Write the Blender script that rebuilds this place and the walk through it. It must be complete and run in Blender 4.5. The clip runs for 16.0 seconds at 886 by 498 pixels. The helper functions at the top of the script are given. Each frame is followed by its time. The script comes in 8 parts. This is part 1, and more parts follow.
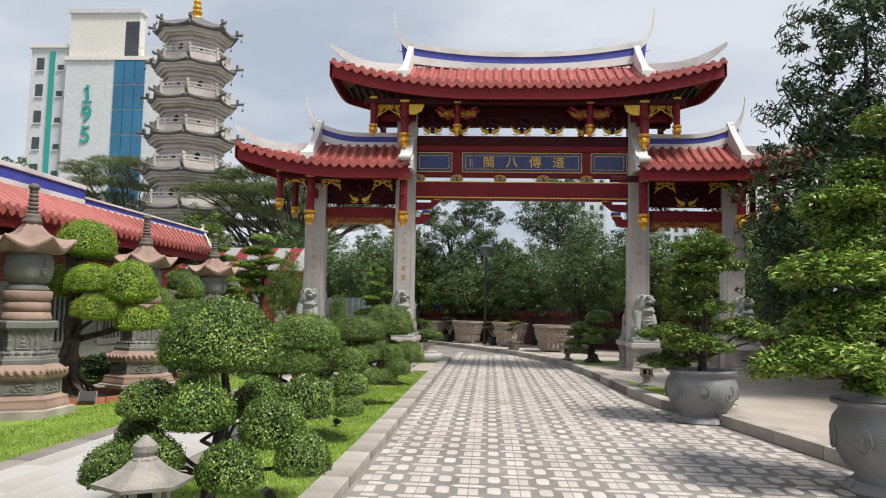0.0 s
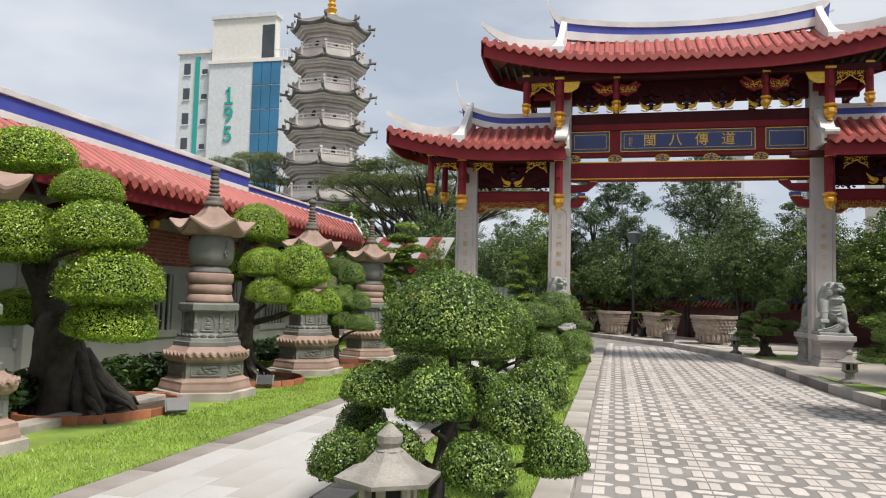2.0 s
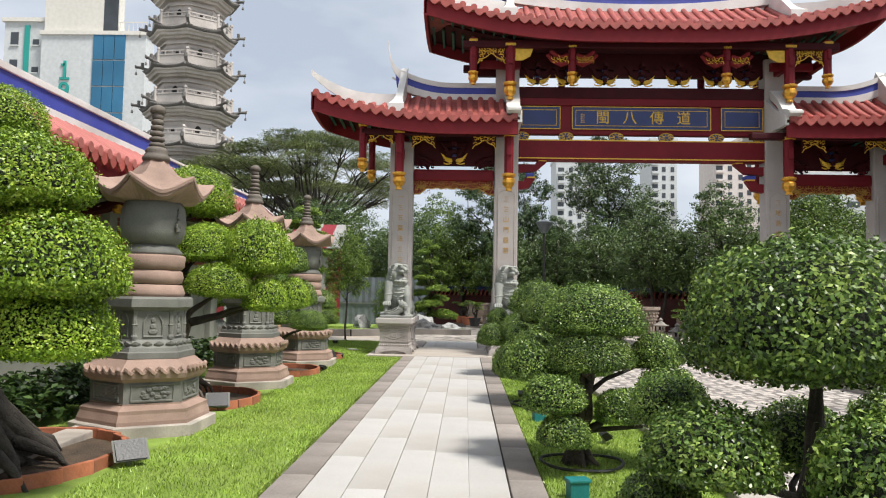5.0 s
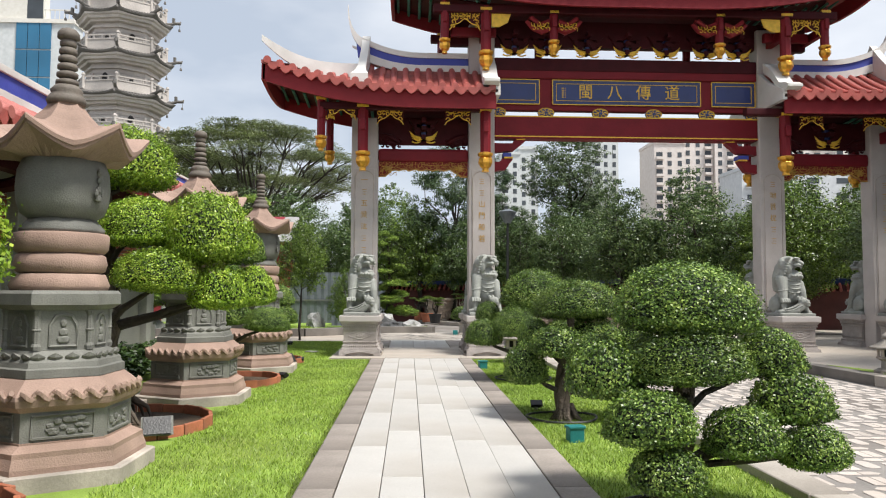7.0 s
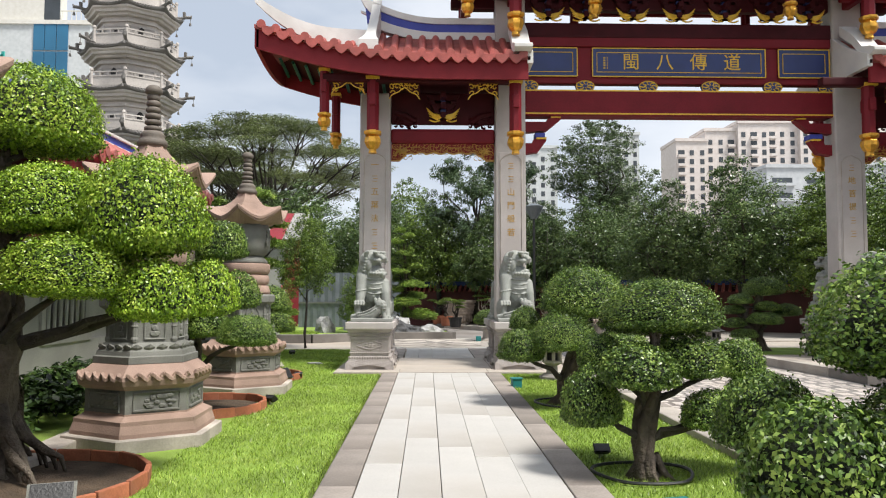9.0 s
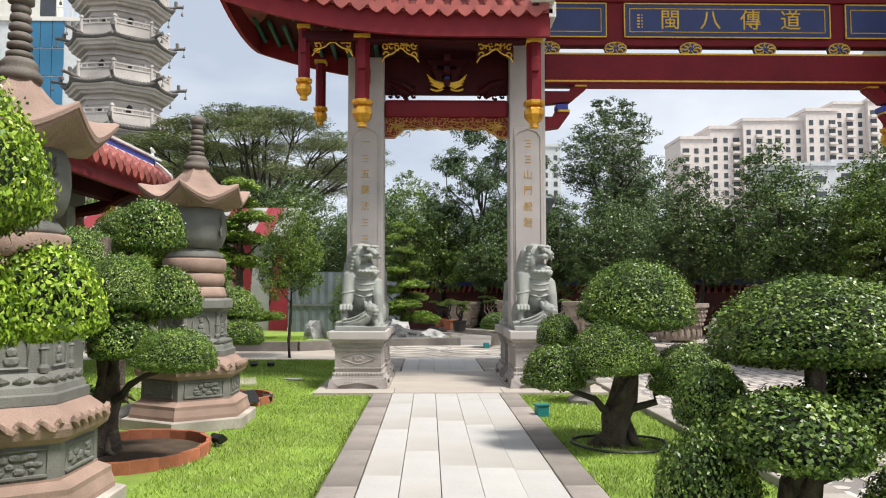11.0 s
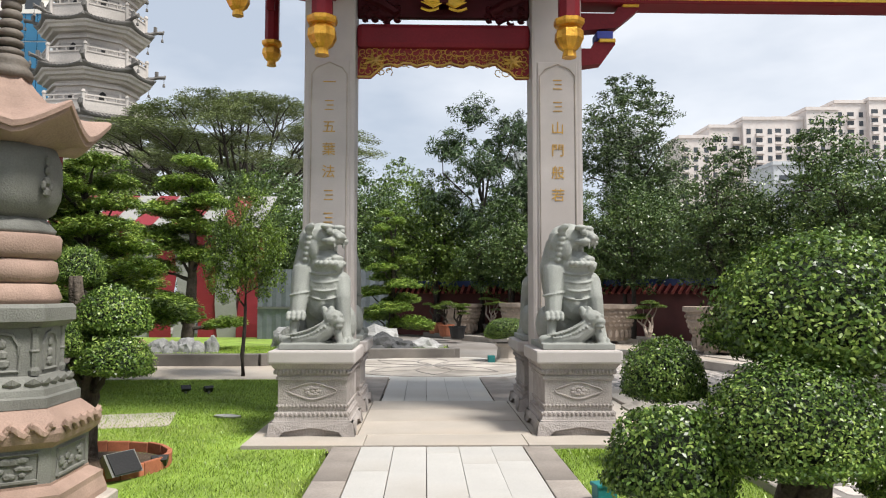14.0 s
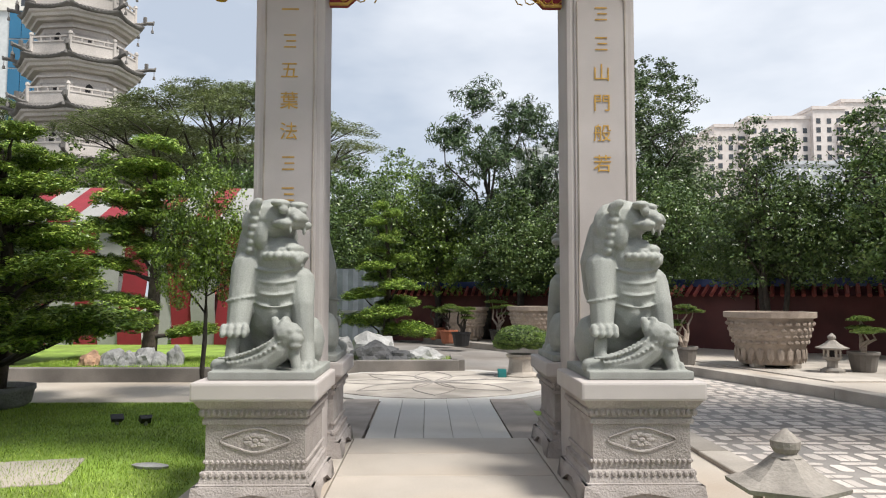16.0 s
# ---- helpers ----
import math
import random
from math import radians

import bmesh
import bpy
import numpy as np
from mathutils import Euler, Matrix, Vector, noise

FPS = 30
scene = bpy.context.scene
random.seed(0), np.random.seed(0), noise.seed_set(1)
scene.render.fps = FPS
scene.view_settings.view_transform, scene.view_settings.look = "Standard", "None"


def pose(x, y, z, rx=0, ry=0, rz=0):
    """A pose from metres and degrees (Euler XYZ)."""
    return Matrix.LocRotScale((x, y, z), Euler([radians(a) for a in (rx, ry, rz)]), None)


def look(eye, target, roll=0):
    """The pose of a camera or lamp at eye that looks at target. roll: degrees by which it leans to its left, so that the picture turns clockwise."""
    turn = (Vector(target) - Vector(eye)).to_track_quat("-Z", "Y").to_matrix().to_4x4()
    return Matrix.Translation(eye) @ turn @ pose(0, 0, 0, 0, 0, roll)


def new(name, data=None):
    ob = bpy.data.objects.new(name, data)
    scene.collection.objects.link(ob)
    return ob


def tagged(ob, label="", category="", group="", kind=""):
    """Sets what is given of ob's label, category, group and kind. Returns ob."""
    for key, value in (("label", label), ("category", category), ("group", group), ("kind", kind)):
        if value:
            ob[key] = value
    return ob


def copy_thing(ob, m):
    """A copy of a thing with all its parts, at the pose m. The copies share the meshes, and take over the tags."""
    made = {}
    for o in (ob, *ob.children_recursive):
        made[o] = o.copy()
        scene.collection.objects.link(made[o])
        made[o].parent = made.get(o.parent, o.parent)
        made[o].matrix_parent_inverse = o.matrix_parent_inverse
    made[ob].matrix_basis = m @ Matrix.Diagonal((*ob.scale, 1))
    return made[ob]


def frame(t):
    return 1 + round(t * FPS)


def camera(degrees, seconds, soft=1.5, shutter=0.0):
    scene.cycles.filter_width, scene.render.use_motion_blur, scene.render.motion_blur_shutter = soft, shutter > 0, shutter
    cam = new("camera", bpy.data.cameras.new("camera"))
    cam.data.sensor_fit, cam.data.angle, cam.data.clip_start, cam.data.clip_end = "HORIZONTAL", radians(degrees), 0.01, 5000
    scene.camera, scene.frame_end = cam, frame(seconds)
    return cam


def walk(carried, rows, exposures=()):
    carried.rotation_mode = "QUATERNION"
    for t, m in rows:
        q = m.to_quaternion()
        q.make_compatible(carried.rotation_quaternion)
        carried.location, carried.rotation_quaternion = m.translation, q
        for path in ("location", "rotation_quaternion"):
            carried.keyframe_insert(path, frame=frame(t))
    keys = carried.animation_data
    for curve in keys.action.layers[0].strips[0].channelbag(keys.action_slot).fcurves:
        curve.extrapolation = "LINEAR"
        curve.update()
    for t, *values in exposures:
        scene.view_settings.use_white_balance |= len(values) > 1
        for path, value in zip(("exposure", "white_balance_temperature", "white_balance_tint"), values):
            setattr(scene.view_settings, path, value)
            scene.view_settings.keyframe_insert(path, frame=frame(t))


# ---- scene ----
cam = camera(62.0, 16.0, soft=1.1)
METRES, EYE, TILT, LEAN, TURN = 16.5, 1.63, 0.0, 0.0, 3.7
ROWS = [
    (0.0, 0.0, 0.0, 0.0, -0.1, 4.73, -1.19),
    (0.5, -0.0037, 0.0026, -0.0015, 3.42, 4.58, -1.21),
    (1.0, -0.0145, 0.0082, -0.0026, 6.32, 4.35, -1.36),
    (1.5, -0.0331, 0.0216, -0.0048, 8.18, 4.1, -1.47),
    (2.0, -0.0549, 0.0417, -0.0076, 9.41, 3.85, -1.48),
    (2.5, -0.0809, 0.0627, -0.0089, 10.07, 3.67, -1.44),
    (3.0, -0.1047, 0.0839, -0.0063, 9.43, 3.61, -1.39),
    (3.5, -0.1282, 0.108, -0.0069, 7.12, 3.61, -1.35),
    (4.0, -0.1511, 0.1318, -0.0081, 3.9, 3.61, -1.28),
    (4.5, -0.1733, 0.1558, -0.0102, 0.75, 3.59, -1.18),
    (5.0, -0.195, 0.1795, -0.012, -1.95, 3.55, -1.06),
    (7.5, -0.2248, 0.327, -0.0169, -6.43, 3.32, -0.13),
    (8.0, -0.2226, 0.361, -0.017, -5.85, 3.32, -0.07),
    (8.5, -0.2181, 0.3951, -0.0161, -5.31, 3.36, -0.06),
    (9.0, -0.2171, 0.4284, -0.015, -4.92, 3.41, -0.09),
    (11.5, -0.2042, 0.5999, -0.0129, -4.77, 3.41, -0.01),
    (12.0, -0.2003, 0.6338, -0.013, -4.95, 3.44, -0.05),
    (12.5, -0.1973, 0.6688, -0.014, -5.07, 3.43, -0.06),
    (13.0, -0.1953, 0.7011, -0.0137, -5.11, 3.45, -0.1),
    (13.5, -0.1919, 0.7364, -0.013, -5.11, 3.46, -0.05),
    (14.0, -0.1898, 0.7711, -0.0125, -5.11, 3.47, -0.08),
    (14.5, -0.1867, 0.8049, -0.0124, -5.12, 3.49, -0.1),
    (15.0, -0.1846, 0.8382, -0.0138, -5.01, 3.52, -0.1),
    (15.5, -0.1819, 0.8716, -0.0124, -4.91, 3.53, -0.08),
    (16.0, -0.1778, 0.9055, -0.0108, -4.94, 3.56, -0.09),
]
walk(cam, [(t, pose(0, 0, EYE, TILT, LEAN, TURN) @ pose(METRES * x, METRES * y, METRES * z, 90 + pitch, roll, yaw)) for t, x, y, z, yaw, pitch, roll in ROWS],
     exposures=[(0, -0.07), (3, -0.03), (5.2, 0.12), (9, 0.2), (16, 0.2)])


# ---- light ----
world = bpy.data.worlds.new("overcast_sky")
scene.world = world
world.use_nodes = True
_n, _l = world.node_tree.nodes, world.node_tree.links
_n.clear()
w_out, w_bg, w_sky = _n.new("ShaderNodeOutputWorld"), _n.new("ShaderNodeBackground"), _n.new("ShaderNodeTexSky")
w_sky.sky_type, w_sky.sun_disc = "NISHITA", False
SUN_EL, SUN_AZ = 60.0, 125.0          # degrees above the horizon; clockwise from +y
w_sky.sun_elevation, w_sky.sun_rotation = radians(SUN_EL), radians(SUN_AZ)
w_tc, w_map, w_noise, w_ramp, w_mix, w_mul = (_n.new("ShaderNodeTexCoord"), _n.new("ShaderNodeMapping"), _n.new("ShaderNodeTexNoise"),
                                              _n.new("ShaderNodeValToRGB"), _n.new("ShaderNodeMixRGB"), _n.new("ShaderNodeMixRGB"))
w_map.inputs["Scale"].default_value = (1.0, 1.0, 2.6)
w_map.inputs["Location"].default_value = (0.3, 0.1, 0.2)
w_noise.inputs["Scale"].default_value, w_noise.inputs["Detail"].default_value, w_noise.inputs["Roughness"].default_value = 2.6, 5.0, 0.5
w_ramp.color_ramp.elements[0].position, w_ramp.color_ramp.elements[0].color = 0.34, (4.5, 5.05, 5.9, 1)
w_ramp.color_ramp.elements[1].position, w_ramp.color_ramp.elements[1].color = 0.62, (7.4, 7.65, 8.1, 1)
w_mix.inputs[0].default_value = 0.86
_l.new(w_tc.outputs["Generated"], w_map.inputs["Vector"])
_l.new(w_map.outputs["Vector"], w_noise.inputs["Vector"])
_l.new(w_noise.outputs["Fac"], w_ramp.inputs[0])
_l.new(w_sky.outputs[0], w_mix.inputs[1])
_l.new(w_ramp.outputs[0], w_mix.inputs[2])
_l.new(w_mix.outputs[0], w_bg.inputs["Color"])
w_bg.inputs["Strength"].default_value = 0.117
_l.new(w_bg.outputs[0], w_out.inputs[0])

sun = new("sun", bpy.data.lights.new("sun", "SUN"))
sun.data.energy, sun.data.angle, sun.data.color = 5.0, radians(14), (1.0, 0.96, 0.9)
_el, _az = radians(SUN_EL), radians(SUN_AZ)
sun.matrix_world = look((math.sin(_az) * math.cos(_el) * 50, math.cos(_az) * math.cos(_el) * 50, math.sin(_el) * 50), (0, 0, 0))


# ---- materials ----
def mat(name, col, rough=0.7, metal=0.0, var=0.25, scale=6.0, bump=0.15, bscale=60.0, stain=None, stain_amt=0.0, island=0.0, objvar=0.0, coord="Object", spec=0.5):
    """A procedural surface: base colour with broad mottling, fine grain, relief, optional stains and variation from piece to piece."""
    m = bpy.data.materials.new(name)
    m.use_nodes = True
    n, l = m.node_tree.nodes, m.node_tree.links
    b = n["Principled BSDF"]
    b.inputs["Roughness"].default_value, b.inputs["Metallic"].default_value = rough, metal
    b.inputs["Specular IOR Level"].default_value = spec
    tc = n.new("ShaderNodeTexCoord")
    big, fine = n.new("ShaderNodeTexNoise"), n.new("ShaderNodeTexNoise")
    big.inputs["Scale"].default_value, big.inputs["Detail"].default_value = scale, 6
    fine.inputs["Scale"].default_value, fine.inputs["Detail"].default_value = bscale, 3
    for t in (big, fine):
        l.new(tc.outputs[coord], t.inputs["Vector"])
    ramp = n.new("ShaderNodeValToRGB")
    lo, hi = [c * (1 - var) for c in col], [min(1, c * (1 + var)) for c in col]
    ramp.color_ramp.elements[0].position, ramp.color_ramp.elements[0].color = 0.3, (*lo, 1)
    ramp.color_ramp.elements[1].position, ramp.color_ramp.elements[1].color = 0.7, (*hi, 1)
    l.new(big.outputs["Fac"], ramp.inputs[0])
    last = ramp.outputs[0]
    gr = n.new("ShaderNodeMixRGB")
    gr.blend_type, gr.inputs[0].default_value = "OVERLAY", 0.25
    l.new(last, gr.inputs[1])
    l.new(fine.outputs["Fac"], gr.inputs[2])
    last = gr.outputs[0]
    if stain:
        sn, sr, mx = n.new("ShaderNodeTexNoise"), n.new("ShaderNodeValToRGB"), n.new("ShaderNodeMixRGB")
        sn.inputs["Scale"].default_value, sn.inputs["Detail"].default_value = scale * 0.35, 8
        l.new(tc.outputs[coord], sn.inputs["Vector"])
        sr.color_ramp.elements[0].position, sr.color_ramp.elements[1].position = 0.48, 0.68
        sr.color_ramp.elements[0].color, sr.color_ramp.elements[1].color = (0, 0, 0, 1), (stain_amt, stain_amt, stain_amt, 1)
        l.new(sn.outputs["Fac"], sr.inputs[0])
        l.new(sr.outputs[0], mx.inputs[0])
        l.new(last, mx.inputs[1])
        mx.inputs[2].default_value = (*stain, 1)
        last = mx.outputs[0]
    if island or objvar:
        src = n.new("ShaderNodeNewGeometry").outputs["Random Per Island"] if island else n.new("ShaderNodeObjectInfo").outputs["Random"]
        amt = island or objvar
        mr, hs = n.new("ShaderNodeMapRange"), n.new("ShaderNodeHueSaturation")
        mr.inputs["To Min"].default_value, mr.inputs["To Max"].default_value = 1 - amt, 1 + amt
        l.new(src, mr.inputs["Value"])
        l.new(mr.outputs[0], hs.inputs["Value"])
        l.new(last, hs.inputs["Color"])
        last = hs.outputs[0]
    l.new(last, b.inputs["Base Color"])
    bp = n.new("ShaderNodeBump")
    bp.inputs["Strength"].default_value, bp.inputs["Distance"].default_value = bump, 0.02
    l.new(fine.outputs["Fac"], bp.inputs["Height"])
    l.new(bp.outputs[0], b.inputs["Normal"])
    return m


def leaf_mat(name, dark, light, tip=None, patch=1.6):
    """Leaves: each one a shade of its own, broad patches of older and newer growth, some light coming through."""
    m = bpy.data.materials.new(name)
    m.use_nodes = True
    n, l = m.node_tree.nodes, m.node_tree.links
    b = n["Principled BSDF"]
    b.inputs["Roughness"].default_value, b.inputs["Specular IOR Level"].default_value = 0.36, 0.45
    geo, tc, nz = n.new("ShaderNodeNewGeometry"), n.new("ShaderNodeTexCoord"), n.new("ShaderNodeTexNoise")
    nz.inputs["Scale"].default_value, nz.inputs["Detail"].default_value = patch, 4
    l.new(tc.outputs["Object"], nz.inputs["Vector"])
    add = n.new("ShaderNodeMath")
    add.operation = "MULTIPLY_ADD"
    add.inputs[1].default_value = 0.50
    l.new(geo.outputs["Random Per Island"], add.inputs[0])
    sub = n.new("ShaderNodeMath")
    sub.operation = "MULTIPLY"
    sub.inputs[1].default_value = 0.6
    l.new(nz.outputs["Fac"], sub.inputs[0])
    l.new(sub.outputs[0], add.inputs[2])
    ramp = n.new("ShaderNodeValToRGB")
    e = ramp.color_ramp.elements
    e[0].position, e[0].color = 0.26, (*[0.45 * c for c in dark], 1)
    e[1].position, e[1].color = 0.60, (*light, 1)
    if tip:
        x = e.new(0.80)
        x.color = (*tip, 1)
    l.new(add.outputs[0], ramp.inputs[0])
    oi, hs, mr = n.new("ShaderNodeObjectInfo"), n.new("ShaderNodeHueSaturation"), n.new("ShaderNodeMapRange")
    mr.inputs["To Min"].default_value, mr.inputs["To Max"].default_value = 0.82, 1.15
    l.new(oi.outputs["Random"], mr.inputs["Value"])
    l.new(mr.outputs[0], hs.inputs["Value"])
    l.new(ramp.outputs[0], hs.inputs["Color"])
    l.new(hs.outputs[0], b.inputs["Base Color"])
    tr, ms, out = n.new("ShaderNodeBsdfTranslucent"), n.new("ShaderNodeMixShader"), n["Material Output"]
    l.new(hs.outputs[0], tr.inputs["Color"])
    ms.inputs[0].default_value = 0.16
    l.new(b.outputs[0], ms.inputs[1])
    l.new(tr.outputs[0], ms.inputs[2])
    l.new(ms.outputs[0], out.inputs["Surface"])
    return m


M = {
    "pave": mat("grey_paver", (0.225, 0.208, 0.192), 0.75, var=0.22, scale=1.2, bscale=45, stain=(0.13, 0.105, 0.085), stain_amt=0.55),
    "tile_white": mat("pale_paver", (0.50, 0.45, 0.41), 0.7, var=0.12, scale=2, objvar=0.1, stain=(0.35, 0.28, 0.22), stain_amt=0.4),
    "tile_white_far": mat("pale_paver_far", (0.50, 0.45, 0.41), 0.7, var=0.12, scale=2, island=0.12, stain=(0.35, 0.28, 0.22), stain_amt=0.4),
    "slab": mat("granite_slab", (0.455, 0.44, 0.415), 0.6, var=0.09, scale=1.5, bscale=140, objvar=0.035, stain=(0.31, 0.275, 0.235), stain_amt=0.55),
    "slab_brown": mat("weathered_border_slab", (0.265, 0.232, 0.205), 0.8, var=0.3, scale=2.2, objvar=0.14, stain=(0.12, 0.1, 0.085), stain_amt=0.6),
    "kerb": mat("kerb_stone", (0.36, 0.325, 0.285), 0.85, var=0.28, scale=1.6, objvar=0.1, stain=(0.1, 0.085, 0.07), stain_amt=0.65),
    "kerb_dark": mat("dark_kerb_face", (0.16, 0.145, 0.13), 0.85, var=0.35, scale=1.6, stain=(0.05, 0.045, 0.04), stain_amt=0.6),
    "platform": mat("platform_granite", (0.41, 0.365, 0.315), 0.65, var=0.12, scale=1.2, bscale=120, objvar=0.05, stain=(0.3, 0.22, 0.15), stain_amt=0.45),
    "granite_pink": mat("pale_pillar_granite", (0.455, 0.415, 0.395), 0.65, var=0.07, scale=3, bscale=200, bump=0.1, stain=(0.36, 0.31, 0.28), stain_amt=0.35),
    "granite_grey": mat("carved_pedestal_granite", (0.35, 0.315, 0.295), 0.8, var=0.18, scale=4, bscale=70, bump=0.5, stain=(0.2, 0.175, 0.155), stain_amt=0.5),
    "lion": mat("green_grey_lion_stone", (0.285, 0.295, 0.27), 0.72, var=0.14, scale=4, bscale=110, bump=0.2, stain=(0.15, 0.15, 0.135), stain_amt=0.45),
    "stupa_grey": mat("grey_green_stone", (0.175, 0.175, 0.155), 0.75, var=0.22, scale=4, bscale=90, bump=0.25, stain=(0.08, 0.078, 0.068), stain_amt=0.6),
    "stupa_pink": mat("pink_sandstone", (0.33, 0.225, 0.178), 0.8, var=0.16, scale=4, bscale=90, bump=0.25, stain=(0.17, 0.115, 0.085), stain_amt=0.6),
    "stupa_spire": mat("dark_spire_stone", (0.13, 0.11, 0.09), 0.7, var=0.25, scale=8, bump=0.2),
    "lantern": mat("weathered_lantern_stone", (0.27, 0.245, 0.215), 0.85, var=0.25, scale=6, bump=0.3, stain=(0.1, 0.095, 0.085), stain_amt=0.6),
    "stupa_plinth": mat("pale_plinth_stone", (0.42, 0.37, 0.32), 0.85, var=0.25, scale=3, stain=(0.15, 0.14, 0.12), stain_amt=0.6),
    "red": mat("dark_red_paint", (0.165, 0.010, 0.017), 0.55, spec=0.25, var=0.13, scale=2.5, bscale=40, bump=0.06),
    "red_bright": mat("red_fascia_paint", (0.20, 0.016, 0.022), 0.55, spec=0.25, var=0.12, scale=2.5, bscale=40, bump=0.06),
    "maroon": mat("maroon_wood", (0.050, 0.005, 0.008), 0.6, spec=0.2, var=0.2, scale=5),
    "blue": mat("ultramarine_paint", (0.042, 0.058, 0.33), 0.55, var=0.12, scale=3, stain=(0.1, 0.11, 0.3), stain_amt=0.3),
    "navy": mat("navy_sign_paint", (0.018, 0.034, 0.14), 0.3, var=0.15, scale=3),
    "white": mat("white_plaster", (0.66, 0.645, 0.62), 0.75, var=0.06, scale=2.5, bscale=70, stain=(0.33, 0.31, 0.28), stain_amt=0.45),
    "gold": mat("gilded_wood", (0.72, 0.38, 0.055), 0.32, metal=0.75, var=0.2, scale=14, bscale=70, bump=0.35),
    "gold_paint": mat("gold_paint", (0.74, 0.46, 0.045), 0.45, metal=0.1, var=0.15, scale=12, bump=0.1),
    "gold_dull": mat("dulled_gold_paint", (0.46, 0.27, 0.05), 0.5, metal=0.1, var=0.25, scale=14, bump=0.1),
    "green_paint": mat("green_rafter_paint", (0.03, 0.14, 0.10), 0.5, var=0.2, scale=5),
    "rooftile": mat("red_roof_tile", (0.37, 0.085, 0.07), 0.5, var=0.18, scale=5, bscale=50, objvar=0.14, stain=(0.2, 0.06, 0.05), stain_amt=0.5),
    "tilebed": mat("roof_tile_bed", (0.32, 0.075, 0.06), 0.6, var=0.25, scale=7, bscale=40, stain=(0.12, 0.04, 0.04), stain_amt=0.5),
    "rooftile_far": mat("pink_red_roof_tile", (0.40, 0.128, 0.108), 0.55, var=0.13, scale=3, bscale=40, objvar=0.07, stain=(0.33, 0.1, 0.08), stain_amt=0.4),
    "grass": mat("lawn", (0.20, 0.30, 0.045), 0.9, var=0.35, scale=2.2, bscale=120, bump=0.6, stain=(0.17, 0.18, 0.05), stain_amt=0.4),
    "soil": mat("soil", (0.07, 0.048, 0.03), 0.95, var=0.4, scale=6, bump=0.8),
    "ground": mat("ground", (0.26, 0.245, 0.22), 0.9, var=0.2, scale=0.6, bump=0.3),
    "terracotta": mat("terracotta", (0.36, 0.12, 0.06), 0.75, var=0.22, scale=7, objvar=0.12, stain=(0.14, 0.07, 0.05), stain_amt=0.5),
    "bark": mat("grey_brown_bark", (0.075, 0.058, 0.044), 0.9, var=0.5, scale=9, bscale=38, bump=1.0, stain=(0.2, 0.165, 0.125), stain_amt=0.55),
    "bark_dark": mat("dark_bark", (0.05, 0.042, 0.034), 0.9, var=0.35, scale=8, bscale=40, bump=0.8),
    "pot": mat("grey_pot_glaze", (0.19, 0.195, 0.195), 0.55, var=0.15, scale=5, bump=0.15, stain=(0.1, 0.1, 0.1), stain_amt=0.4),
    "planter": mat("tan_planter_stone", (0.33, 0.27, 0.22), 0.8, var=0.2, scale=5, bump=0.4, stain=(0.14, 0.11, 0.09), stain_amt=0.5),
    "rock": mat("grey_rock", (0.22, 0.22, 0.215), 0.85, var=0.5, scale=3, bscale=25, bump=0.8),
    "rock_dark": mat("dark_rock", (0.06, 0.06, 0.062), 0.7, var=0.5, scale=4, bscale=25, bump=0.8),
    "rock_terracotta": mat("terracotta_rock", (0.36, 0.22, 0.14), 0.85, var=0.5, scale=6, bscale=25, bump=0.8),
    "rock_white": mat("pale_rock", (0.34, 0.335, 0.325), 0.8, var=0.3, scale=4, bscale=25, bump=0.6),
    "brick": mat("red_brick", (0.27, 0.075, 0.05), 0.85, var=0.25, scale=8, island=0.15),
    "wall_grey": mat("grey_render", (0.29, 0.28, 0.265), 0.85, var=0.15, scale=1.5, stain=(0.22, 0.21, 0.2), stain_amt=0.5),
    "wall_red": mat("weathered_red_wall", (0.095, 0.03, 0.027), 0.85, var=0.25, scale=1.5, stain=(0.1, 0.05, 0.045), stain_amt=0.5),
    # near-black colour for the shade of hollows that are not cut out
    "dark": mat("recess_shade", (0.02, 0.018, 0.018), 0.8, var=0.3),
    "pag_stone": mat("pagoda_granite", (0.50, 0.46, 0.425), 0.8, var=0.12, scale=0.8, bscale=12, stain=(0.2, 0.185, 0.17), stain_amt=0.5),
    "pag_roof": mat("pagoda_roof_stone", (0.145, 0.137, 0.128), 0.85, var=0.3, scale=1.0, bscale=14, bump=0.4),
    "hdb_white": mat("tower_white_paint", (0.54, 0.565, 0.565), 0.8, var=0.04, scale=0.05, bscale=1.5, stain=(0.5, 0.51, 0.5), stain_amt=0.3),
    "hdb_cream": mat("tower_cream_paint", (0.66, 0.64, 0.58), 0.8, var=0.04, scale=0.05, bscale=1.5),
    "hdb_teal": mat("teal_paint", (0.02, 0.30, 0.26), 0.6, var=0.08, scale=0.2),
    "hdb_glass": mat("blue_tower_glass", (0.03, 0.14, 0.25), 0.25, var=0.2, scale=0.1, bump=0.0),
    "win": mat("dark_window_glass", (0.05, 0.06, 0.07), 0.5, var=0.3, scale=0.3, bump=0.0),
    "condo": mat("condo_pink_paint", (0.64, 0.58, 0.54), 0.85, var=0.05, scale=0.05, bscale=1),
    "condo_grey": mat("grey_block_paint", (0.50, 0.52, 0.54), 0.8, var=0.05, scale=0.05, bscale=1),
    # both canvas colours are lowered to carry the shade under the trees
    "tarp_red": mat("shaded_red_canvas", (0.20, 0.010, 0.018), 0.7, var=0.15, scale=2),
    "tarp_white": mat("shaded_white_canvas", (0.27, 0.265, 0.25), 0.75, var=0.1, scale=2),
    "metal_grey": mat("grey_metal_sheet", (0.16, 0.18, 0.2), 0.5, metal=0.4, var=0.2, scale=3),
